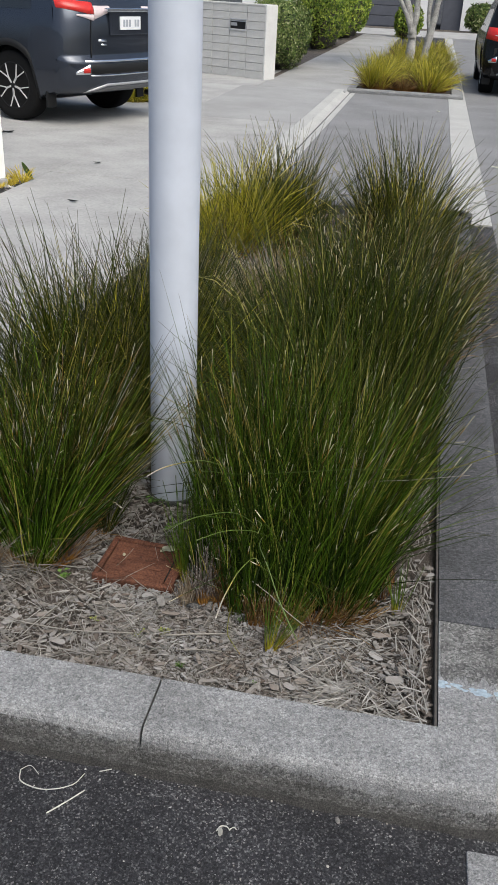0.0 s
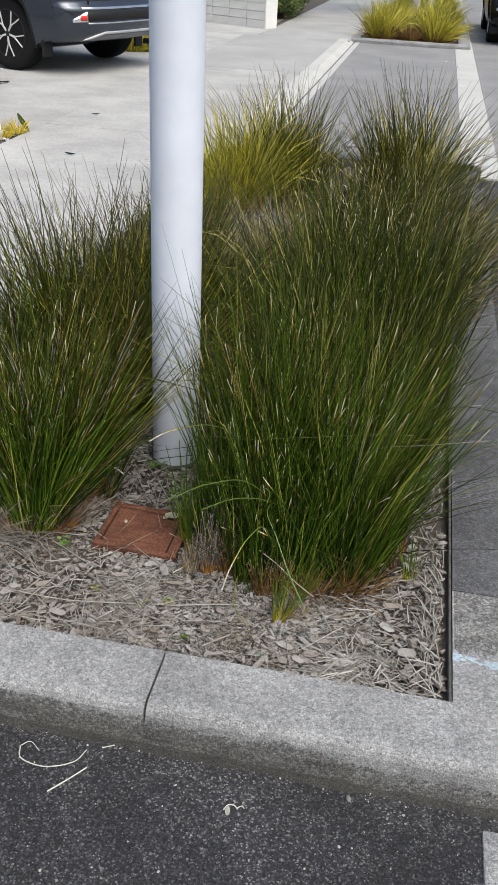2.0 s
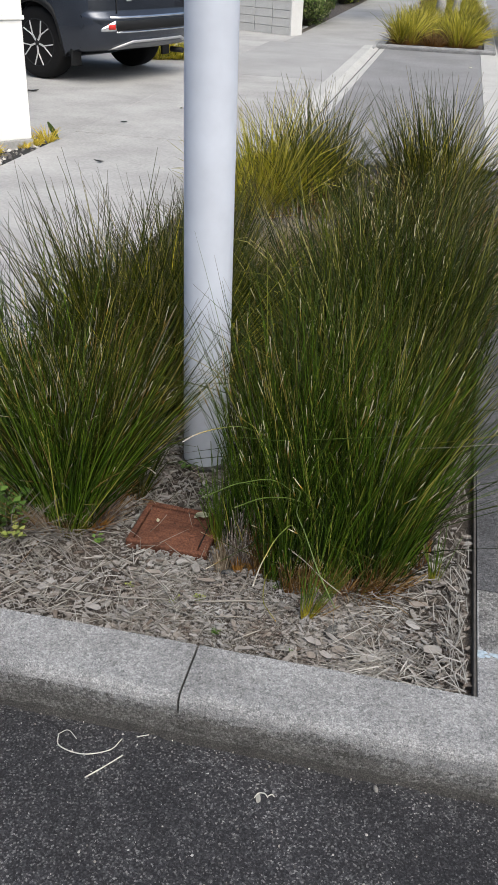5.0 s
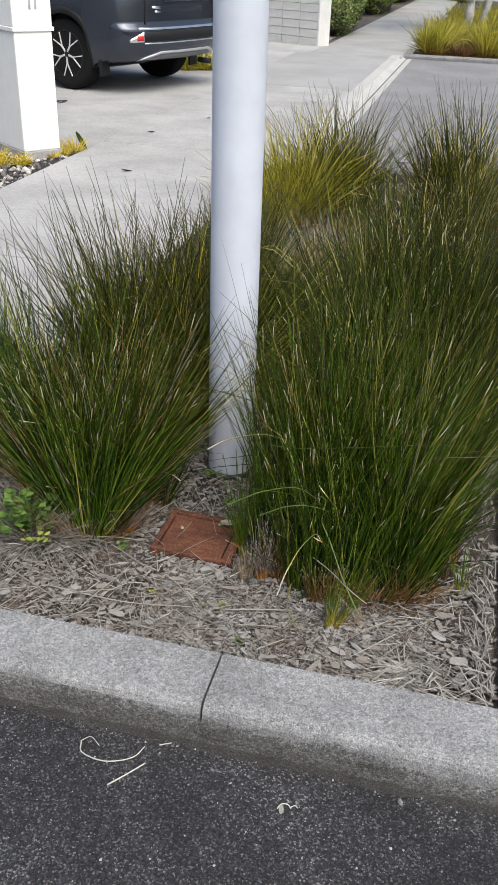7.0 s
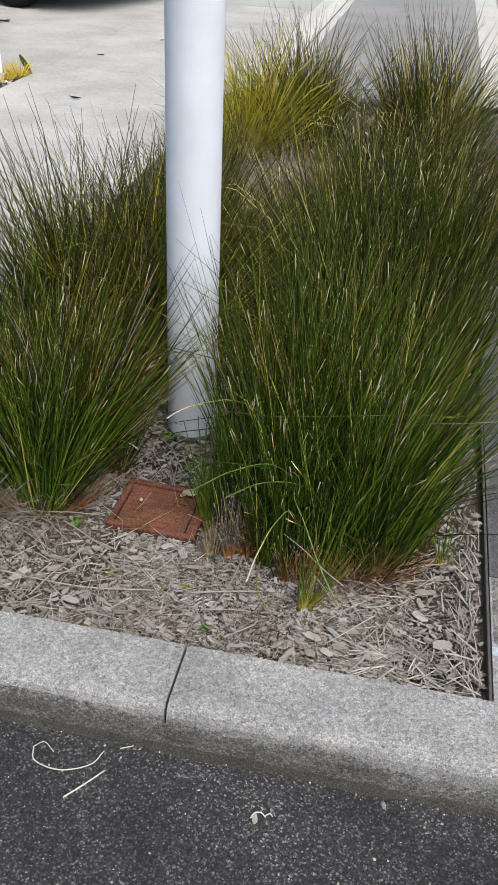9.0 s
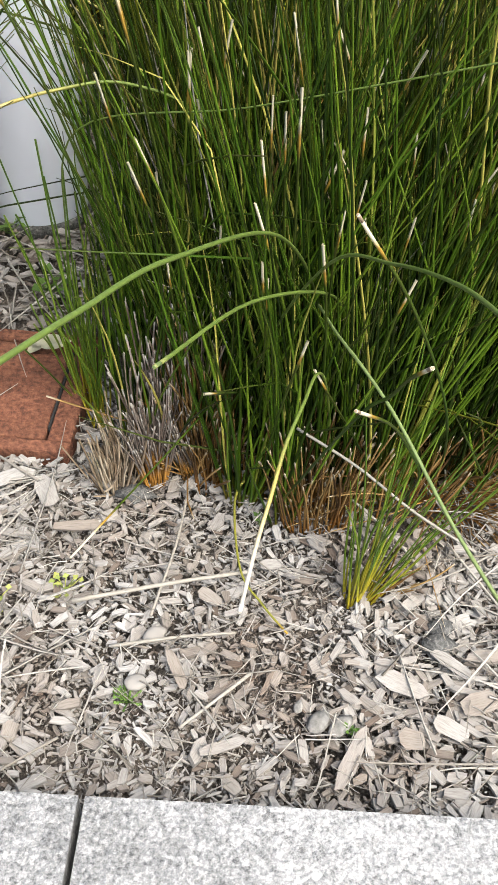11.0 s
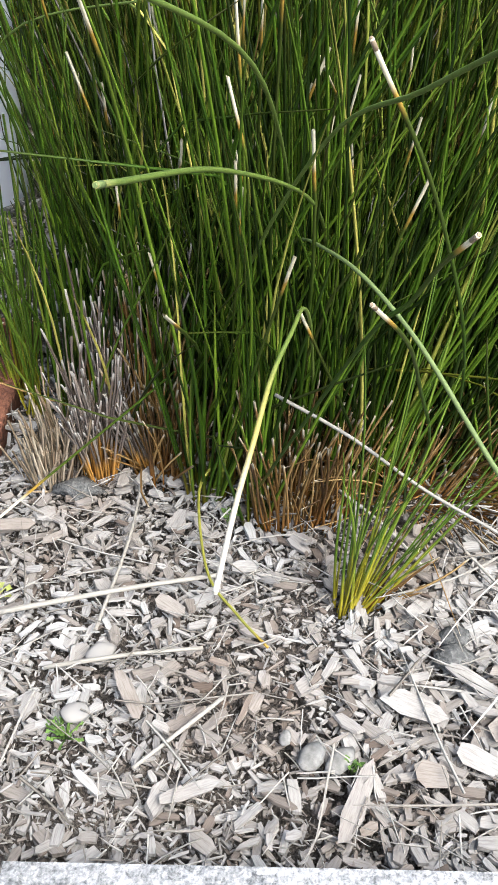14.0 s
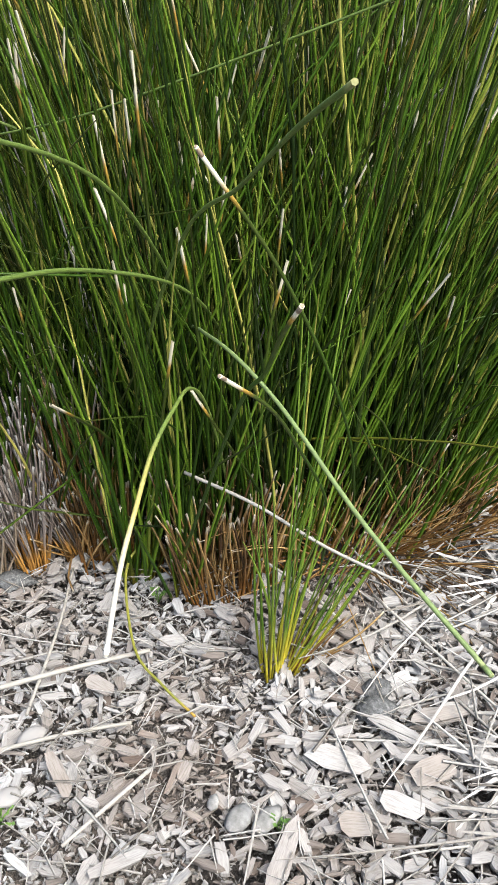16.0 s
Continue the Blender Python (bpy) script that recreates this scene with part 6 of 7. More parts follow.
PILLAR = pose(-3.046, 5.532, 0, 0, 0, 52.7)              # one face looks to the street, the next along the driveway
pillar = thing("gate_pillar", "white rendered letterbox pillar with a raised band", "pillar", at=PILLAR)
for pname, inset, za, zb, bev, mat, lab in (("shaft", 0.0, 0.05, 0.86, 0.008, M_WHITE, ""), ("band", -0.013, 0.86, 0.888, 0.004, M_WHITE, ""), ("head", -0.004, 0.888, 1.45, 0.008, M_WHITE, ""), ("plinth", -0.008, -0.12, 0.05, 0.006, M_PATH, "grey concrete plinth")):
    bm = bmesh.new()
    box(bm, inset, 0.294 - inset, inset, 0.5 - inset, za, zb, bev)
    part(pname, bm, mat, pillar, lab)
for k in range(2):
    bm = bmesh.new()
    box(bm, 0.125 + 0.045 * k, 0.14 + 0.045 * k, -0.0085, -0.003, 1.0, 1.07, 0.001)
    part("mark", bm, M_SILVER, pillar, "small grey metal bar")
bm = bmesh.new()
box(bm, 0.06, 0.21, 0.515, 3.6, -0.2, 1.45, 0.006)
tagged(part("wall_low", bm, M_WHITE), "white rendered front wall behind the pebbles", "wall", "", "structure").matrix_basis = PILLAR


def tuft(x, y, n, h, mat, label, seed, r=0.06, rad=(0.002, 0.004)):
    ob = thing("tussock", label, "tussock", "garden tussocks")
    stems("foliage", ob, mat, n, (x, y), r, r, (h * 0.5, h), rad, lean=(0.05, 0.8), bend=(0.1, 0.8), seed=seed, segs=5)
    return ob


for i, (x, y, h) in enumerate(((-2.83, 5.95, 0.2), (-2.87, 5.82, 0.12), (-3.0, 5.38, 0.16), (-3.13, 5.3, 0.2), (-3.2, 5.36, 0.22), (-2.9, 5.7, 0.08), (-3.2, 5.2, 0.12))):
    tuft(x, y, 80, h * 0.75, M_YELLOW, "small bright yellow grass tussock among pebbles", 60 + i, 0.045)
small_leaf("dark_leaf", pose(-2.80, 6.0, 0.07, 70, 60, 30), 0.16, 0.04, M_HEDGE, "dark upright leaf beside the yellow tussock")
for i, (x, y) in enumerate(((-3.62, 11.3), (-3.4, 11.45), (-3.15, 11.5), (-3.9, 11.4))):
    tuft(x, y, 260, 0.34, M_RUSH_GOLD, "golden green tussock beside the driveway", 70 + i, 0.12, (0.003, 0.006))

# ---- block wall with letterbox ----
WALL = pose(-2.66, 15.48, 0, 0, 0, -28)
bm = bmesh.new()
box(bm, -3.5, -0.004, 0.012, 0.28, -0.2, 1.13)
wall = tagged(part("wall_block", bm, M_MORTAR), "pale grey concrete block garden wall", "wall", "", "structure")
wall.matrix_basis = WALL


def block(name, w, h, d):
    bm = bmesh.new()
    box(bm, -w / 2, w / 2, -d / 2, d / 2, -h / 2, h / 2, 0.005)
    return finish(bm, name, M_BLOCK)


full = block("block", 0.382, 0.122, 0.02)
for row in range(9):
    for k in range(9):
        if row == 6 and k == 1:
            continue
        ob = new("block", full)
        ob.parent = wall
        ob.matrix_basis = pose(-0.197 - 0.39 * k, 0.004, 0.06 + 0.1285 * row)
# end face coloured paler than the blocks for the sun on it
bm = bmesh.new()
box(bm, -0.002, 0.03, -0.006, 0.3, -0.1, 1.16, 0.006)
tagged(part("wall_end", bm, M_BLOCK_SUNLIT), "smooth end face of the block wall, painted paler as sunlit", "wall", "", "structure").matrix_basis = WALL
bm = bmesh.new()
box(bm, -3.5, -0.004, -0.012, 0.3, 1.138, 1.165, 0.005)
tagged(part("wall_cap", bm, M_BLOCK), "thin concrete capping on the block wall", "wall", "", "structure").matrix_basis = WALL
letter = thing("letterbox", "dark letterbox with a steel frame set in the block wall", "letterbox", at=WALL)
LX, LZ = -0.585, 0.83                                   # middle of the letterbox
bm = bmesh.new()
for xa, xb, za, zb in ((-0.19, 0.19, 0.075, 0.092), (-0.19, 0.19, -0.092, -0.075), (-0.19, -0.175, -0.075, 0.075), (0.175, 0.19, -0.075, 0.075)):
    box(bm, LX + xa, LX + xb, -0.02, 0.016, LZ + za, LZ + zb, 0.002)
part("frame", bm, M_SILVER, letter)
bm = bmesh.new()
box(bm, LX - 0.175, LX + 0.175, 0.004, 0.014, LZ - 0.075, LZ + 0.075)
part("back", bm, M_TRIM, letter, "black recess")
bm = bmesh.new()
box(bm, LX - 0.17, LX - 0.03, -0.006, 0.005, LZ - 0.02, LZ + 0.03, 0.002)
part("slot_plate", bm, M_SILVER, letter)
bm = bmesh.new()
box(bm, LX - 0.175, LX + 0.175, -0.012, 0.003, LZ + 0.05, LZ + 0.066, 0.002)
part("flap", bm, M_SILVER, letter)


# ---- hedges ----
def hedge(name, cx, cy, rx, ry, h, n, mat, label, seed, size=(0.03, 0.06), power=2.6):
    ob = thing(name, label, "hedge")
    def inside(g, k):
        d = g.normal(0, 1, (k, 3))
        d /= np.linalg.norm(d, axis=1)[:, None]
        q = (np.abs(d) ** power).sum(1) ** (-1 / power)
        lob = np.array([noise.noise(Vector((a * 2.6 + seed, b * 2.6, c * 2.6))) for a, b, c in d])
        r = q * (0.92 + 0.16 * lob) * g.uniform(0.8, 1.04, k)
        pt = d * r[:, None] * np.array([rx, ry, h * 0.5]) + np.array([cx, cy, h * 0.5])
        pt[:, 2] = np.where(pt[:, 2] < 0.12, g.uniform(-0.01, 0.12, k), pt[:, 2])
        return pt, d
    v, f = leaf_cloud(np.random.default_rng(seed), n, inside, size)
    lv = new("leaves", raw_mesh("leaves", v, f, mat))
    lv.parent = ob
    tagged(lv, "", "", "", "stuff")
    # solid dark core whose colour gives the hedge a shaded inside
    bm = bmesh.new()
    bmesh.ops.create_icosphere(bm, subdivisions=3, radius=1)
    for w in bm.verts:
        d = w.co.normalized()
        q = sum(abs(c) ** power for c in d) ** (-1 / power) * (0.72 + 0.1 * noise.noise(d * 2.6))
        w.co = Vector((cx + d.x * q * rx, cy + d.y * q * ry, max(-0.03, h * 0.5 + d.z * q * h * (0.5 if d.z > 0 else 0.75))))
    part("core", bm, M_SHADOWCORE, ob, "dark solid core for the shaded inside")
    return ob


slab("garden_soil", -9, -2.556, 15.99, 37, -0.3, -0.012, M_SOIL, "dark garden soil behind the wall", "soil", 0)
hedge("shrub", -2.92, 18.4, 0.66, 1.95, 1.3, 19000, M_HEDGE, "rounded dark green shrub behind the block wall", 1, (0.02, 0.04), 2.2)
hedge("shrub", -2.98, 26.4, 0.74, 3.0, 2.2, 15000, M_HEDGE_LIME, "tall bright green hedge beside the footpath", 2, (0.03, 0.055))
hedge("shrub", -3.05, 33.6, 0.84, 3.8, 2.2, 7000, M_HEDGE_LIME, "tall bright green hedge further along the footpath", 3, (0.05, 0.09))
hedge("shrub", -0.9, 35.2, 0.55, 0.6, 1.1, 2600, M_HEDGE_LIME, "small round green shrub", 4, (0.04, 0.08))
for i, (x, y, r, h) in enumerate(((2.2, 44.8, 0.9, 1.2), (4.0, 44.9, 1.0, 1.1), (5.8, 44.8, 0.9, 1.2), (7.6, 44.8, 1.0, 1.0))):
    hedge("shrub", x, y, r, 0.6, h, 2400, M_HEDGE, "dark green garden shrub before the house", 10 + i, (0.06, 0.11))

# ---- far planting bed ----
FARK = [(14.78, -0.4), (14.76, -0.06), (14.75, -0.005), (14.76, 0.02), (14.90, 0.02), (14.90, -0.4)]
kerb("kerb_far_front", FARK, [((-1.12, 0), (0, 1)), ((0.74, 0), (0, 1))], M_KERB, "pale concrete kerb round the far planting bed")
kerb("kerb_far_side", [(0.56, -0.4), (0.56, 0.02), (0.74, 0.02), (0.76, -0.06), (0.76, -0.4)], [((0, 14.90), (1, 0)), ((0, 26), (1, 0))], M_KERB, "pale concrete kerb round the far planting bed")
kerb("kerb_far_path", [(-1.12, -0.4), (-1.12, 0.02), (-1.0, 0.02), (-1.0, -0.4)], [((0, 14.90), (1, 0)), ((0, 26), (1, 0))], M_KERB, "pale concrete kerb round the far planting bed")
slab("far_bed_soil", -1.0, 0.56, 14.90, 26, -0.3, -0.01, M_SOIL, "dark soil of the far planting bed", "soil", 0)
for i, (x, y, m, h, n) in enumerate(((-0.68, 15.45, 2, 0.72, 620), (0.2, 15.45, 2, 0.74, 620), (-0.2, 15.8, 1, 0.5, 260), (-0.72, 16.4, 2, 0.55, 420), (-0.1, 16.9, 2, 0.6, 420), (0.3, 16.5, 1, 0.6, 420), (-0.6, 17.8, 2, 0.6, 420), (0.1, 18.2, 2, 0.6, 420), (0.3, 19.4, 2, 0.6, 420), (-0.65, 19.3, 2, 0.6, 380), (-0.6, 21.2, 2, 0.6, 320), (0.15, 21.0, 2, 0.6, 320), (-0.3, 22.6, 2, 0.6, 320), (0.25, 23.4, 2, 0.6, 300), (-0.6, 24.4, 2, 0.6, 300), (0.1, 25.2, 2, 0.6, 300))):
    ob = thing("rush_clump", "golden green rush clump in the far planting bed", "rush", "rush clumps in the far bed")
    stems("foliage", ob, M_RUSH_GOLD if m == 2 else M_RUSH_OLIVE, n, (x, y), 0.2, 0.25, (h * 0.45, h), (0.003, 0.005), lean=(0.02, 0.6), bend=(0.05, 0.6), seed=90 + i, segs=5, tufts=9, drift=(0.1, 0.0))
    stems("dry_foliage", ob, M_STUB_BROWN, 220, (x, y), 0.26, 0.3, (0.12, 0.38), (0.003, 0.005), lean=(0.1, 0.7), bend=(0.1, 0.5), seed=120 + i, segs=4)
dry = thing("rush_clump", "dead brown rush clump between golden ones", "rush", "rush clumps in the far bed")
stems("dry_foliage", dry, M_STUB_BROWN, 420, (-0.22, 15.3), 0.16, 0.16, (0.1, 0.32), (0.003, 0.005), lean=(0.1, 0.8), bend=(0.1, 0.6), seed=140, segs=4)

# ---- street tree ----
tree = thing("street_tree", "pale-barked street tree with several stems", "tree")
bm = bmesh.new()
g = random.Random(8)
tips = []
for k, (ctrl, ra, rb) in enumerate((
        ([(-0.34, 20.0, -0.05), (-0.31, 20.0, 0.35), (-0.33, 20.02, 0.8), (-0.5, 20.05, 1.3), (-0.66, 20.1, 2.0), (-0.8, 20.1, 2.9)], 0.11, 0.045), ([(-0.33, 20.0, 0.6), (-0.27, 20.03, 1.1), (-0.3, 20.1, 1.8), (-0.2, 20.3, 2.8)], 0.075, 0.04),
        ([(-0.34, 19.98, 0.7), (-0.45, 19.9, 1.0), (-0.72, 19.8, 1.5), (-1.0, 19.7, 2.4)], 0.055, 0.03), ([(-0.03, 20.05, -0.05), (0.01, 20.05, 0.4), (0.09, 20.03, 0.9), (0.16, 20.0, 1.4), (0.34, 19.9, 2.1), (0.45, 19.8, 2.9)], 0.09, 0.04),
        ([(0.05, 20.04, 0.7), (-0.02, 20.1, 1.2), (0.02, 20.2, 1.9), (0.0, 20.4, 2.8)], 0.06, 0.035))):
    pts = smooth_path(ctrl, 4)
    rad = [(ra + (rb - ra) * i / (len(pts) - 1)) * (1 + 0.1 * math.sin(i * 1.9 + k)) for i in range(len(pts))]
    rad[0] *= 1.25
    tube(bm, pts, rad, 10)
    tips.append(tuple(pts[-1]))
part("trunk", bm, M_BARK, tree)
ends = []
for k, tp in enumerate(tips):
    for j in range(4):
        a = 2 * math.pi * (j + k * 0.37) / 4
        e = (tp[0] + 1.1 * math.cos(a), tp[1] + 1.1 * math.sin(a), tp[2] + 1.0 + g.uniform(0, 0.9))
        bm = bmesh.new()
        tube(bm, [tp, ((tp[0] + e[0]) / 2, (tp[1] + e[1]) / 2, (tp[2] + e[2]) / 2 + 0.15), e], [0.07, 0.045, 0.015], 6)
        part("limb", bm, M_BARK, tree)
        ends.append(e)


def crown_pts(g, k):
    c = np.array(ends)[g.integers(0, len(ends), k)]
    d = g.normal(0, 1, (k, 3))
    d /= np.linalg.norm(d, axis=1)[:, None]
    return c + d * g.uniform(0.2, 0.75, (k, 1)) ** 0.7, d


v, f = leaf_cloud(np.random.default_rng(5), 5200, crown_pts, (0.05, 0.09))
lv = new("crown", raw_mesh("crown", v, f, M_HEDGE))
lv.parent = tree
tagged(lv, "", "", "", "stuff")


# ---- houses in the distance ----
house = thing("house", "distant house with a dark slate garage door", "house")
bm = bmesh.new()
box(bm, -9.5, -0.3, 47.0, 56.0, -0.2, 3.0)
part("wall", bm, M_HOUSE, house)
bm = bmesh.new()
box(bm, -10.0, 0.1, 46.5, 56.5, 3.0, 3.25, 0.05)
part("roof", bm, M_ROOF, house)
door = None
bm = bmesh.new()
box(bm, -6.3, -1.0, 46.93, 46.99, -0.1, 2.3)
door = part("garage_door", bm, M_GARAGE, house, "dark slate sectional garage door")
for k in range(5):
    bm = bmesh.new()
    box(bm, -6.25, -1.05, 46.90, 46.935, 0.0 + k * 0.45, 0.41 + k * 0.45, 0.01)
    part("panel", bm, M_GARAGE, door)
house2 = thing("house", "distant pale rendered house with wide windows", "house")
bm = bmesh.new()
box(bm, 1.2, 14, 46.5, 56, -0.2, 3.0)
part("wall", bm, M_HOUSE, house2)
bm = bmesh.new()
box(bm, 0.8, 14.5, 46.0, 56.5, 3.0, 3.25, 0.05)
part("roof", bm, M_ROOF, house2)
bm = bmesh.new()
box(bm, 0.3, 1.2, 46.8, 55, -0.2, 3.0)
part("side_wall", bm, M_GARAGE, house2, "dark side wall")
for k in range(3):
    bm = bmesh.new()
    for xa, xb, za, zb in ((0, 1.9, 0, 0.06), (0, 1.9, 1.3, 1.36), (0, 0.06, 0.06, 1.3), (1.84, 1.9, 0.06, 1.3), (0.92, 0.98, 0.06, 1.3)):
        box(bm, 2.7 + 2.6 * k + xa, 2.7 + 2.6 * k + xb, 46.42, 46.5, 0.85 + za, 0.85 + zb, 0.004)
    w = part("window", bm, M_TRIM, house2, "dark framed window")
    bm = bmesh.new()
    box(bm, 2.76 + 2.6 * k, 4.54 + 2.6 * k, 46.46, 46.48, 0.91, 2.15)
    part("pane", bm, M_WINDOW, w)
bm = bmesh.new()
box(bm, -40, 40, 44.0, 46.2, -0.3, -0.02)
tagged(part("far_verge", bm, M_SOIL), "planted verge before the distant houses", "verge", "", "structure")


# ---- cars ----
class Shape:
    """Side profile of a car and how it narrows and rounds off across its width; x forward from the rear axle."""

    def __init__(self, rear, roof, half):
        self.half, self.rear, self.roof = half, rear, roof

    def at(self, x, z, y):
        s = min(1.0, abs(y) / self.half)
        if x < -0.3:
            k = min(1, (-0.3 - x) / 0.5)
            x += k * 0.30 * (1 - (1 - s ** 3.2) ** 0.5) if s < 1 else k * 0.30
        if x > 2.9:
            k = min(1, (x - 2.9) / 0.5)
            x -= k * 0.35 * (1 - max(0, 1 - s ** 3) ** 0.5)
        if z > 1.05:
            y *= 0.955 - (z - 1.05) * 0.30
        else:
            y *= 1 - 0.05 * ((max(z, 0.2) - 0.72) / 0.35) ** 2
        return Vector((x, y, z))


def wheel(parent, at, r, w, spokes, face):
    ob = new("wheel")
    ob.empty_display_size = 0.1
    ob.parent = parent
    ob.matrix_basis = at                                   # local z is the axle, outward
    bm = bmesh.new()
    rr = r * 0.665
    lathe(bm, [(rr, -w / 2), (r * 0.93, -w / 2), (r * 0.985, -w * 0.42), (r, -w * 0.3), (r, w * 0.3), (r * 0.985, w * 0.42), (r * 0.93, w / 2), (r * 0.8, w * 0.52), (rr, w * 0.46)], 44)
    part("tyre", bm, M_TYRE, ob)
    bm = bmesh.new()
    lathe(bm, [(rr * 1.0, -w * 0.3), (rr * 1.005, w * 0.47), (rr * 0.95, w * 0.48), (rr * 0.93, w * 0.3), (rr * 0.9, w * 0.05), (rr * 0.1, w * 0.03)], 44)
    rim = part("rim", bm, M_TRIM, ob, "black alloy rim")
    for k in range(spokes):
        for side in (-1, 1):
            bm = bmesh.new()
            a0 = 2 * math.pi * k / spokes
            a1 = a0 + side * 0.27
            q = []
            for rad, an, wd in ((0.12 * rr, a0 + side * 0.06, 0.007), (0.42 * rr, a0 + side * 0.04, 0.006), (0.96 * rr, a1, 0.005)):
                c, s = math.cos(an), math.sin(an)
                for e, zz in ((-1, 0.34), (1, 0.34), (1, 0.5), (-1, 0.5)):
                    q.append(bm.verts.new((rad * c - e * wd * s, rad * s + e * wd * c, w * zz)))
            for j in range(2):
                for e in range(4):
                    bm.faces.new((q[j * 4 + e], q[j * 4 + (e + 1) % 4], q[j * 4 + 4 + (e + 1) % 4], q[j * 4 + 4 + e]))
            bm.faces.new(q[:4])
            bm.faces.new(q[8:12])
            part("spoke", bm, face, rim, "bright machined spoke")
    bm = bmesh.new()
    lathe(bm, [(rr * 0.2, w * 0.1), (rr * 0.2, w * 0.44), (rr * 0.16, w * 0.48), (rr * 0.02, w * 0.485)], 20)
    part("hub_cap", bm, M_TRIM, rim)
    return ob


def car(name, label, paint, shape, at, detail):
    ob = thing(name, label, "car", at=at)
    H, R = shape.half, 0.358
    def arch(cx, r):
        return [(cx + r * math.cos(a), R + r * math.sin(a)) for a in np.linspace(math.radians(-16), math.radians(196), 15)]
    prof = list(shape.rear) + list(shape.roof) + [(3.60, 0.55), (3.56, 0.30), (3.42, 0.22)] + arch(2.66, 0.42) + [(1.9, 0.21), (1.3, 0.20), (0.8, 0.21)] + arch(0, 0.42) + [(-0.6, 0.31)]
    ys = [H * k for k in (-1.0, -0.985, -0.95, -0.88, -0.75, -0.5, 0, 0.5, 0.75, 0.88, 0.95, 0.985, 1.0)]
    bm = bmesh.new()
    rings = [[bm.verts.new(shape.at(x, z, y)) for x, z in prof] for y in ys]
    m = len(prof)
    for a, b in zip(rings, rings[1:]):
        for i in range(m):
            bm.faces.new((a[i], a[(i + 1) % m], b[(i + 1) % m], b[i])).smooth = True
    # sides, in columns from sill to roof, open at the wheel arches
    top = list(shape.rear)[3:] + list(shape.roof) + [(3.60, 0.55)]
    low = list(shape.rear)[:4][::-1] + [(-0.6, 0.31), (-0.3, 0.22), (0.8, 0.21), (1.9, 0.21), (3.2, 0.21), (3.42, 0.22), (3.56, 0.30), (3.60, 0.55)]
    top, low = sorted(top), sorted(low)
    xs = np.linspace(min(q[0] for q in prof), max(q[0] for q in prof), 130)
    hi = np.interp(xs, [q[0] for q in top], [q[1] for q in top])
    lo = np.interp(xs, [q[0] for q in low], [q[1] for q in low])
    for sy in (-1, 1):
        grid = [[bm.verts.new(shape.at(x, a + (b - a) * k / 36, sy * H)) for k in range(37)] for x, a, b in zip(xs, lo, hi)]
        for i in range(129):
            for k in range(36):
                cx = (xs[i] + xs[i + 1]) / 2
                cz = lo[i] + (hi[i] - lo[i]) * (k + 0.5) / 36
                if min((cx - c) ** 2 + (cz - R) ** 2 for c in (0, 2.66)) < 0.437 ** 2:
                    continue
                q = (grid[i][k], grid[i + 1][k], grid[i + 1][k + 1], grid[i][k + 1])
                bm.faces.new(q if sy < 0 else q[::-1]).smooth = True
    bmesh.ops.delete(bm, geom=[v for v in bm.verts if not v.link_faces], context="VERTS")
    body = part("body", bm, paint, ob)
    bm = bmesh.new()
    box(bm, -0.72, 3.2, -H * 0.8, H * 0.8, 0.33, 0.75)
    part("underbody", bm, M_TRIM, ob, "black underbody")

    def rear_x(z):
        pts = sorted(shape.rear, key=lambda q: q[1])
        return float(np.interp(z, [q[1] for q in pts], [q[0] for q in pts]))

    def patch(pname, y0, y1, z0, z1, mat, lift=0.006, parent=ob, lab="", skew=0.0, ny=14, nz=4, zfun=None):
        bm = bmesh.new()
        g = []
        us = [0.0] + list(np.linspace(0.015, 0.985, ny - 1)) + [1.0]
        ws = [0.0] + list(np.linspace(0.06, 0.94, nz - 1)) + [1.0]
        for j in range(nz + 1):
            row = []
            for i in range(ny + 1):
                y = y0 + (y1 - y0) * us[i]
                za, zb = (z0, z1) if zfun is None else zfun(y)
                z = za + (zb - za) * ws[j]
                p = shape.at(rear_x(z), z, y)
                edge = lift if 0 < i < ny and 0 < j < nz else -0.01
                row.append(bm.verts.new((p.x - edge, p.y * (1 + edge * 0.35), p.z)))
            g.append(row)
        for j in range(nz):
            for i in range(ny):
                bm.faces.new((g[j][i], g[j][i + 1], g[j + 1][i + 1], g[j + 1][i])).smooth = True
        return part(pname, bm, mat, parent, lab)

    for cx in (0, 2.66):
        for sy in (1, -1):
            wheel(ob, Matrix.Translation((cx, sy * (H - 0.16), R)) @ Matrix.Rotation(math.radians(-90 * sy), 4, "X") @ Matrix.Rotation(0.35, 4, "Z"), R, 0.23, 5, M_SPOKE)
            # black arch lip
            bm = bmesh.new()
            prev = None
            for a in np.linspace(math.radians(-14), math.radians(194), 22):
                ring = []
                for r, dy in ((0.405, 0.004), (0.472, 0.004), (0.475, -0.03), (0.405, -0.03)):
                    p = shape.at(cx + r * math.cos(a), R + r * math.sin(a), H)
                    ring.append(bm.verts.new((p.x, sy * (p.y + dy), max(p.z, 0.2))))
                if prev:
                    for k in range(4):
                        bm.faces.new((prev[k], prev[(k + 1) % 4], ring[(k + 1) % 4], ring[k])).smooth = True
                prev = ring
            part("arch_trim", bm, detail["arch"], body)
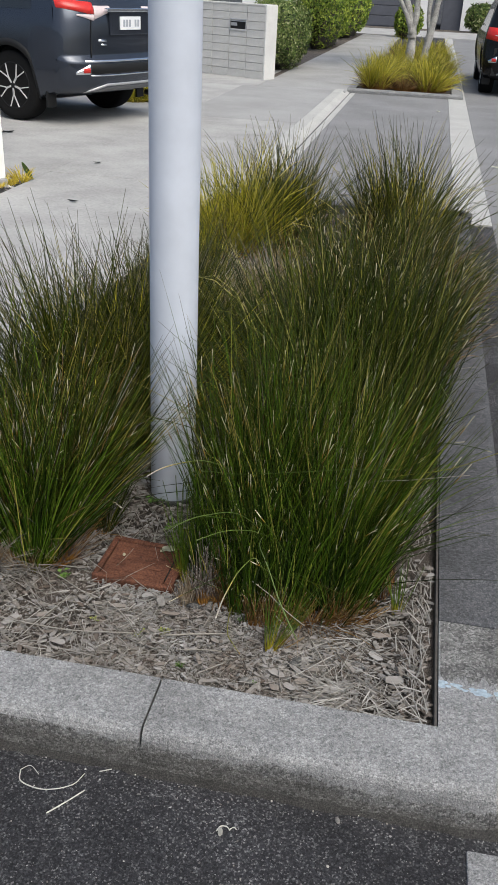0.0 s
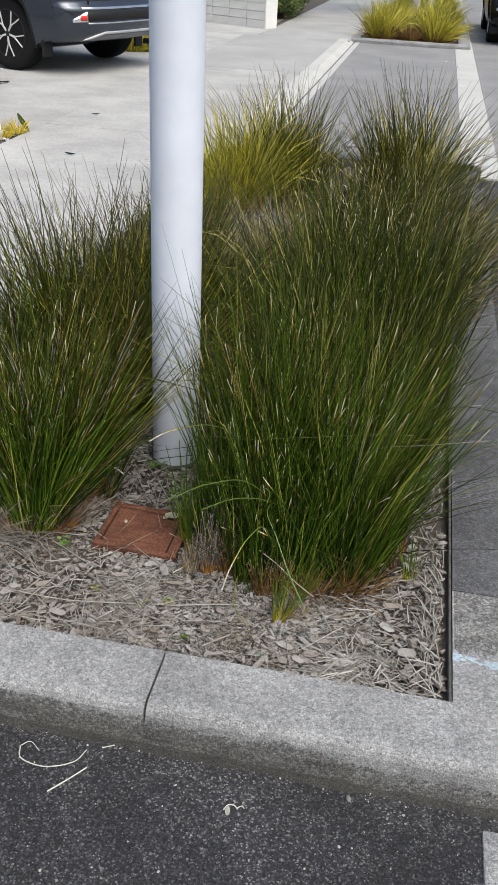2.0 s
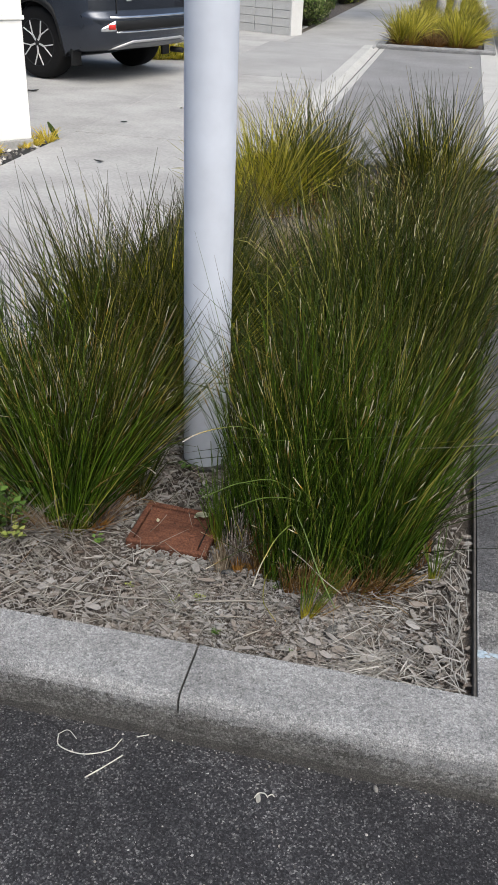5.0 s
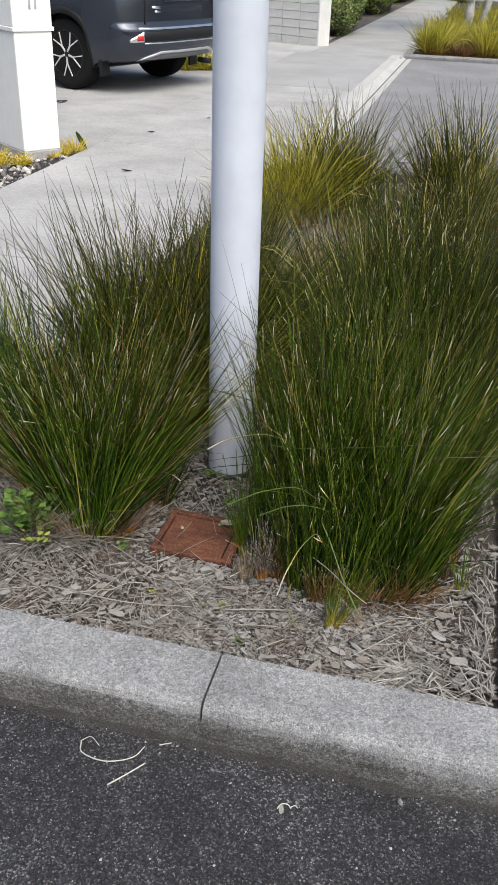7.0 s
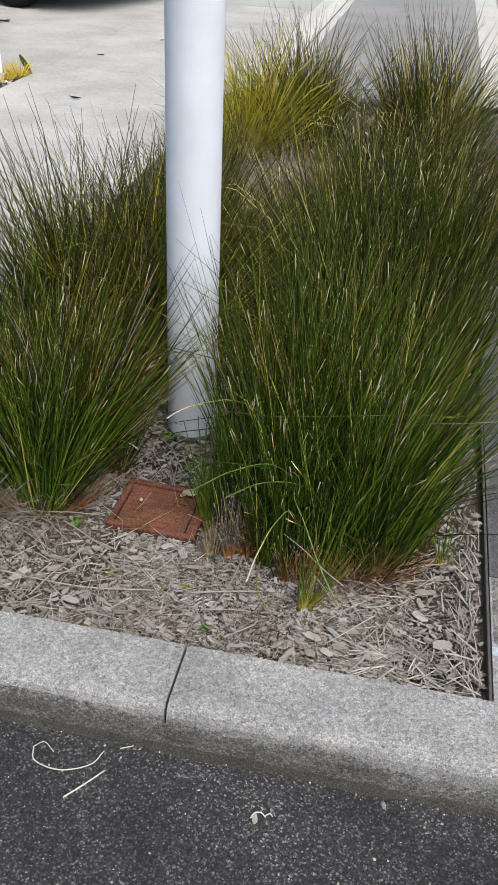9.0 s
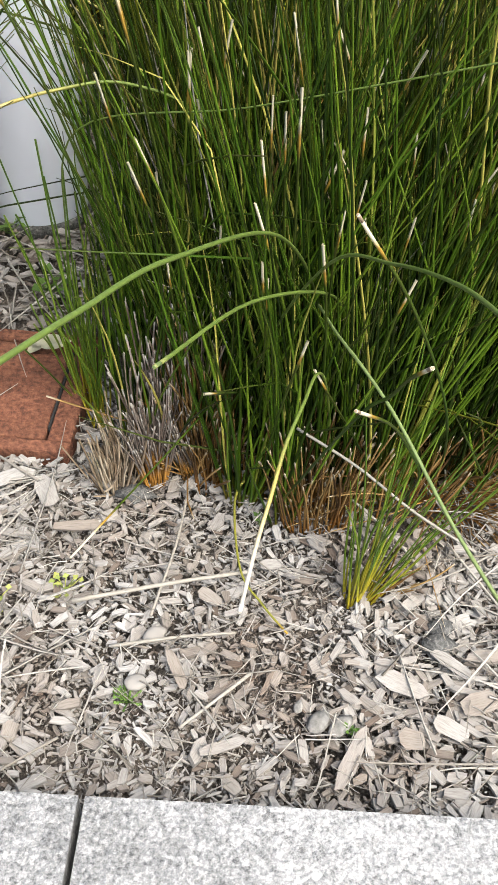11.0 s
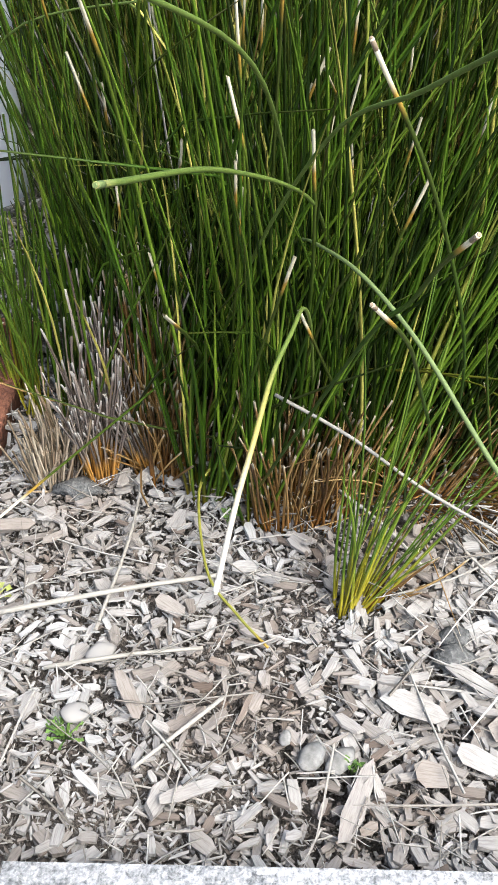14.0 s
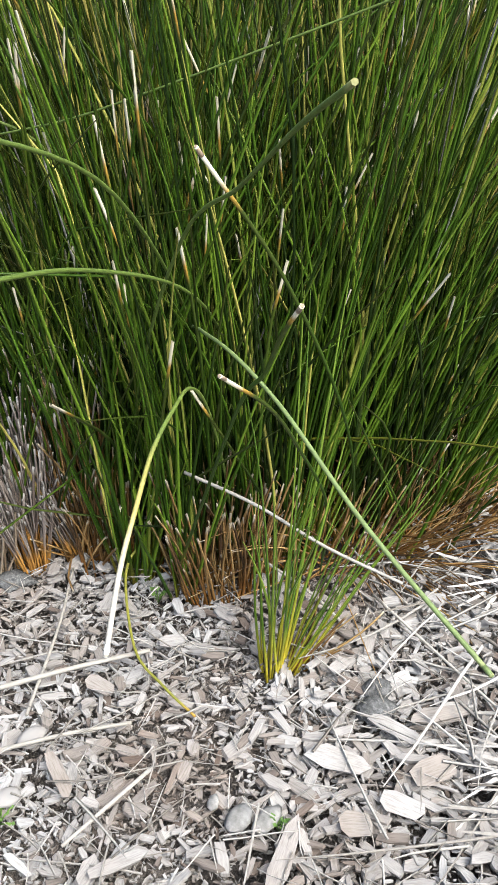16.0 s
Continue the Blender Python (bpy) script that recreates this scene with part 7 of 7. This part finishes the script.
    for sy in (1, -1):
        # tail lamp wrapping the corner
        patch("tail_lamp", sy * H * 0.62, sy * H * 0.995, 1.06 * detail["s"], 1.22 * detail["s"], M_RED, 0.008, ob, "red tail lamp", zfun=lambda y: ((detail["lamp"] + 0.16 * max(0, abs(y) / H - 0.7)) * detail["s"], (1.21 + 0.06 * (abs(y) / H - 0.6)) * detail["s"]))
        patch("lamp_lens", sy * H * 0.62, sy * H * 0.84, 1.04 * detail["s"], 1.1 * detail["s"], M_LENS_CLEAR, 0.008, ob, "clear lamp lens", zfun=lambda y: ((1.035 + 0.22 * max(0, abs(y) / H - 0.62)) * detail["s"], 1.098 * detail["s"]))
        patch("lamp_lens", sy * H * 0.34, sy * H * 0.61, 1.07 * detail["s"], 1.19 * detail["s"], M_LENS_CLEAR, 0.008, ob, "clear lamp lens", zfun=lambda y: ((1.045 + 0.3 * max(0, 0.61 - abs(y) / H)) * detail["s"], 1.18 * detail["s"]))
        patch("reflector", sy * H * 0.74, sy * H * 0.90, 0.52, 0.6, M_CHROME, 0.010, body, "chrome reflector housing", zfun=lambda y: (0.525, 0.545 + 0.09 * (0.92 - abs(y) / H) / 0.18))
        patch("fog_lamp", sy * H * 0.75, sy * H * 0.83, 0.54, 0.595, M_RED, 0.014, body, "red reflector lens")
        bm = bmesh.new()
        box(bm, -0.49, -0.46, -0.06, 0.08, 0.17, 0.34, 0.006, Matrix.Translation((0, sy * (H - 0.13), 0)))
        part("mud_flap", bm, M_TRIM, ob, "black mud flap")
        # side glass
        bm = bmesh.new()
        vs = [bm.verts.new(shape.at(x, z * detail["s"], sy * H) + Vector((0, sy * 0.004, 0))) for x, z in ((-0.35, 1.12), (2.0, 1.10), (1.25, 1.50), (0.0, 1.53), (-0.25, 1.45))]
        bm.faces.new(vs)
        part("side_window", bm, M_GLASS_CAR, ob)
    patch("rear_window", -H * 0.72, H * 0.72, 1.24 * detail["s"], 1.46 * detail["s"], M_GLASS_CAR, 0.006, ob)
    patch("chrome_strip", -H * 0.8, H * 0.8, 0.645, 0.668, detail["strip"], 0.010, body, "bright trim strip")
    patch("bumper_insert", -H * 0.74, H * 0.74, 0.53, 0.628, M_TRIM, 0.005, body, "black bumper insert")
    patch("lower_strip", -H * 0.74, H * 0.74, 0.508, 0.522, detail["strip"], 0.008, body, "bright lower trim strip")
    patch("skid_plate", -H * 0.74, H * 0.74, 0.33, 0.42, M_SKID, 0.016, body, "grey skid plate", zfun=lambda y: (0.335, 0.405 - 0.06 * max(0, abs(y) / H - 0.5) / 0.24))
    patch("skid_edge", -H * 0.75, H * 0.75, 0.40, 0.425, M_SILVER, 0.022, body, "bright edge of the skid plate", zfun=lambda y: (0.402 - 0.075 * max(0, abs(y) / H - 0.5) / 0.25, 0.43 - 0.075 * max(0, abs(y) / H - 0.5) / 0.25))
    bx = rear_x(1.02)
    bm = bmesh.new()
    box(bm, bx - 0.012, bx + 0.03, -0.34, 0.34, 0.90, 1.13, 0.008)
    part("plate_recess", bm, paint, body)
    bm = bmesh.new()
    box(bm, bx - 0.03, bx + 0.02, -0.4, 0.4, 1.125, 1.16, 0.008)
    part("handle_strip", bm, M_CHROME, body, "bright handle strip")
    bm = bmesh.new()
    box(bm, bx - 0.024, bx - 0.011, -0.18, 0.18, 0.95, 1.08, 0.003)
    pl = part("number_plate", bm, M_PLATE, ob, "white number plate")
    for k in range(6):
        if k != 2:
            bm = bmesh.new()
            box(bm, bx - 0.027, bx - 0.0235, -0.15 + 0.05 * k, -0.118 + 0.05 * k, 0.98, 1.05, 0.001)
            part("mark", bm, M_INK, pl)
    patch("badge", H * 0.44, H * 0.56, 0.835, 0.862, M_CHROME, 0.012, body, "small chrome badge bar", ny=4)
    patch("badge", H * 0.44, H * 0.52, 0.80, 0.82, M_CHROME, 0.012, body, "small chrome badge bar", ny=4)
    # tailgate shut line
    for sy in (1, -1):
        bm = bmesh.new()
        pts = []
        for z in np.linspace(0.69, 1.14, 10):
            p = shape.at(rear_x(z), z, sy * H * 0.665)
            pts.append((p.x - 0.001, p.y, p.z))
        tube(bm, pts, 0.005, 5)
        part("shut_line", bm, M_CRACK, body)
    bm = bmesh.new()
    lathe(bm, [(0.028, 0), (0.03, 0.16), (0.026, 0.165)], 14, Matrix.Translation((-0.93, -H * 0.55, 0.27)) @ Matrix.Rotation(radians(90), 4, "Y"))
    part("exhaust", bm, M_TRIM, ob, "dark exhaust pipe")
    return ob


SUV = Shape([(-0.78, 0.315), (-0.90, 0.35), (-0.962, 0.42), (-0.99, 0.52), (-0.998, 0.63), (-0.985, 0.668), (-0.94, 0.69), (-0.937, 0.72), (-0.935, 0.85), (-0.93, 1.0), (-0.91, 1.14), (-0.86, 1.22), (-0.70, 1.48), (-0.78, 1.55)],
            [(-0.6, 1.60), (0.0, 1.655), (0.8, 1.67), (1.3, 1.62), (2.15, 1.12), (2.7, 1.05), (3.2, 0.97), (3.5, 0.82)], 0.9225)
HATCH = Shape([(-0.70, 0.28), (-0.80, 0.36), (-0.83, 0.50), (-0.82, 0.60), (-0.79, 0.66), (-0.78, 0.80), (-0.76, 1.0), (-0.70, 1.10), (-0.50, 1.36), (-0.55, 1.40)],
              [(-0.3, 1.43), (0.3, 1.47), (1.0, 1.46), (1.4, 1.40), (2.1, 1.0), (2.7, 0.93), (3.2, 0.86), (3.5, 0.72)], 0.87)
CAR_YAW = 161
car("car", "dark slate blue sport utility car parked on the driveway", M_PAINT_BLUE, SUV, pose(-3.97, 9.80, 0, 0, 0, CAR_YAW), {"arch": M_TRIM, "strip": M_CHROME, "s": 1.0, "lamp": 1.10})
car("car", "glossy black car parked at the edge of the street", M_PAINT_BLACK, HATCH, pose(1.86, 16.4, ROAD_Z + 0.004, 0, 0, 90), {"arch": M_PAINT_BLACK, "strip": M_PAINT_BLACK, "s": 0.86, "lamp": 0.97})
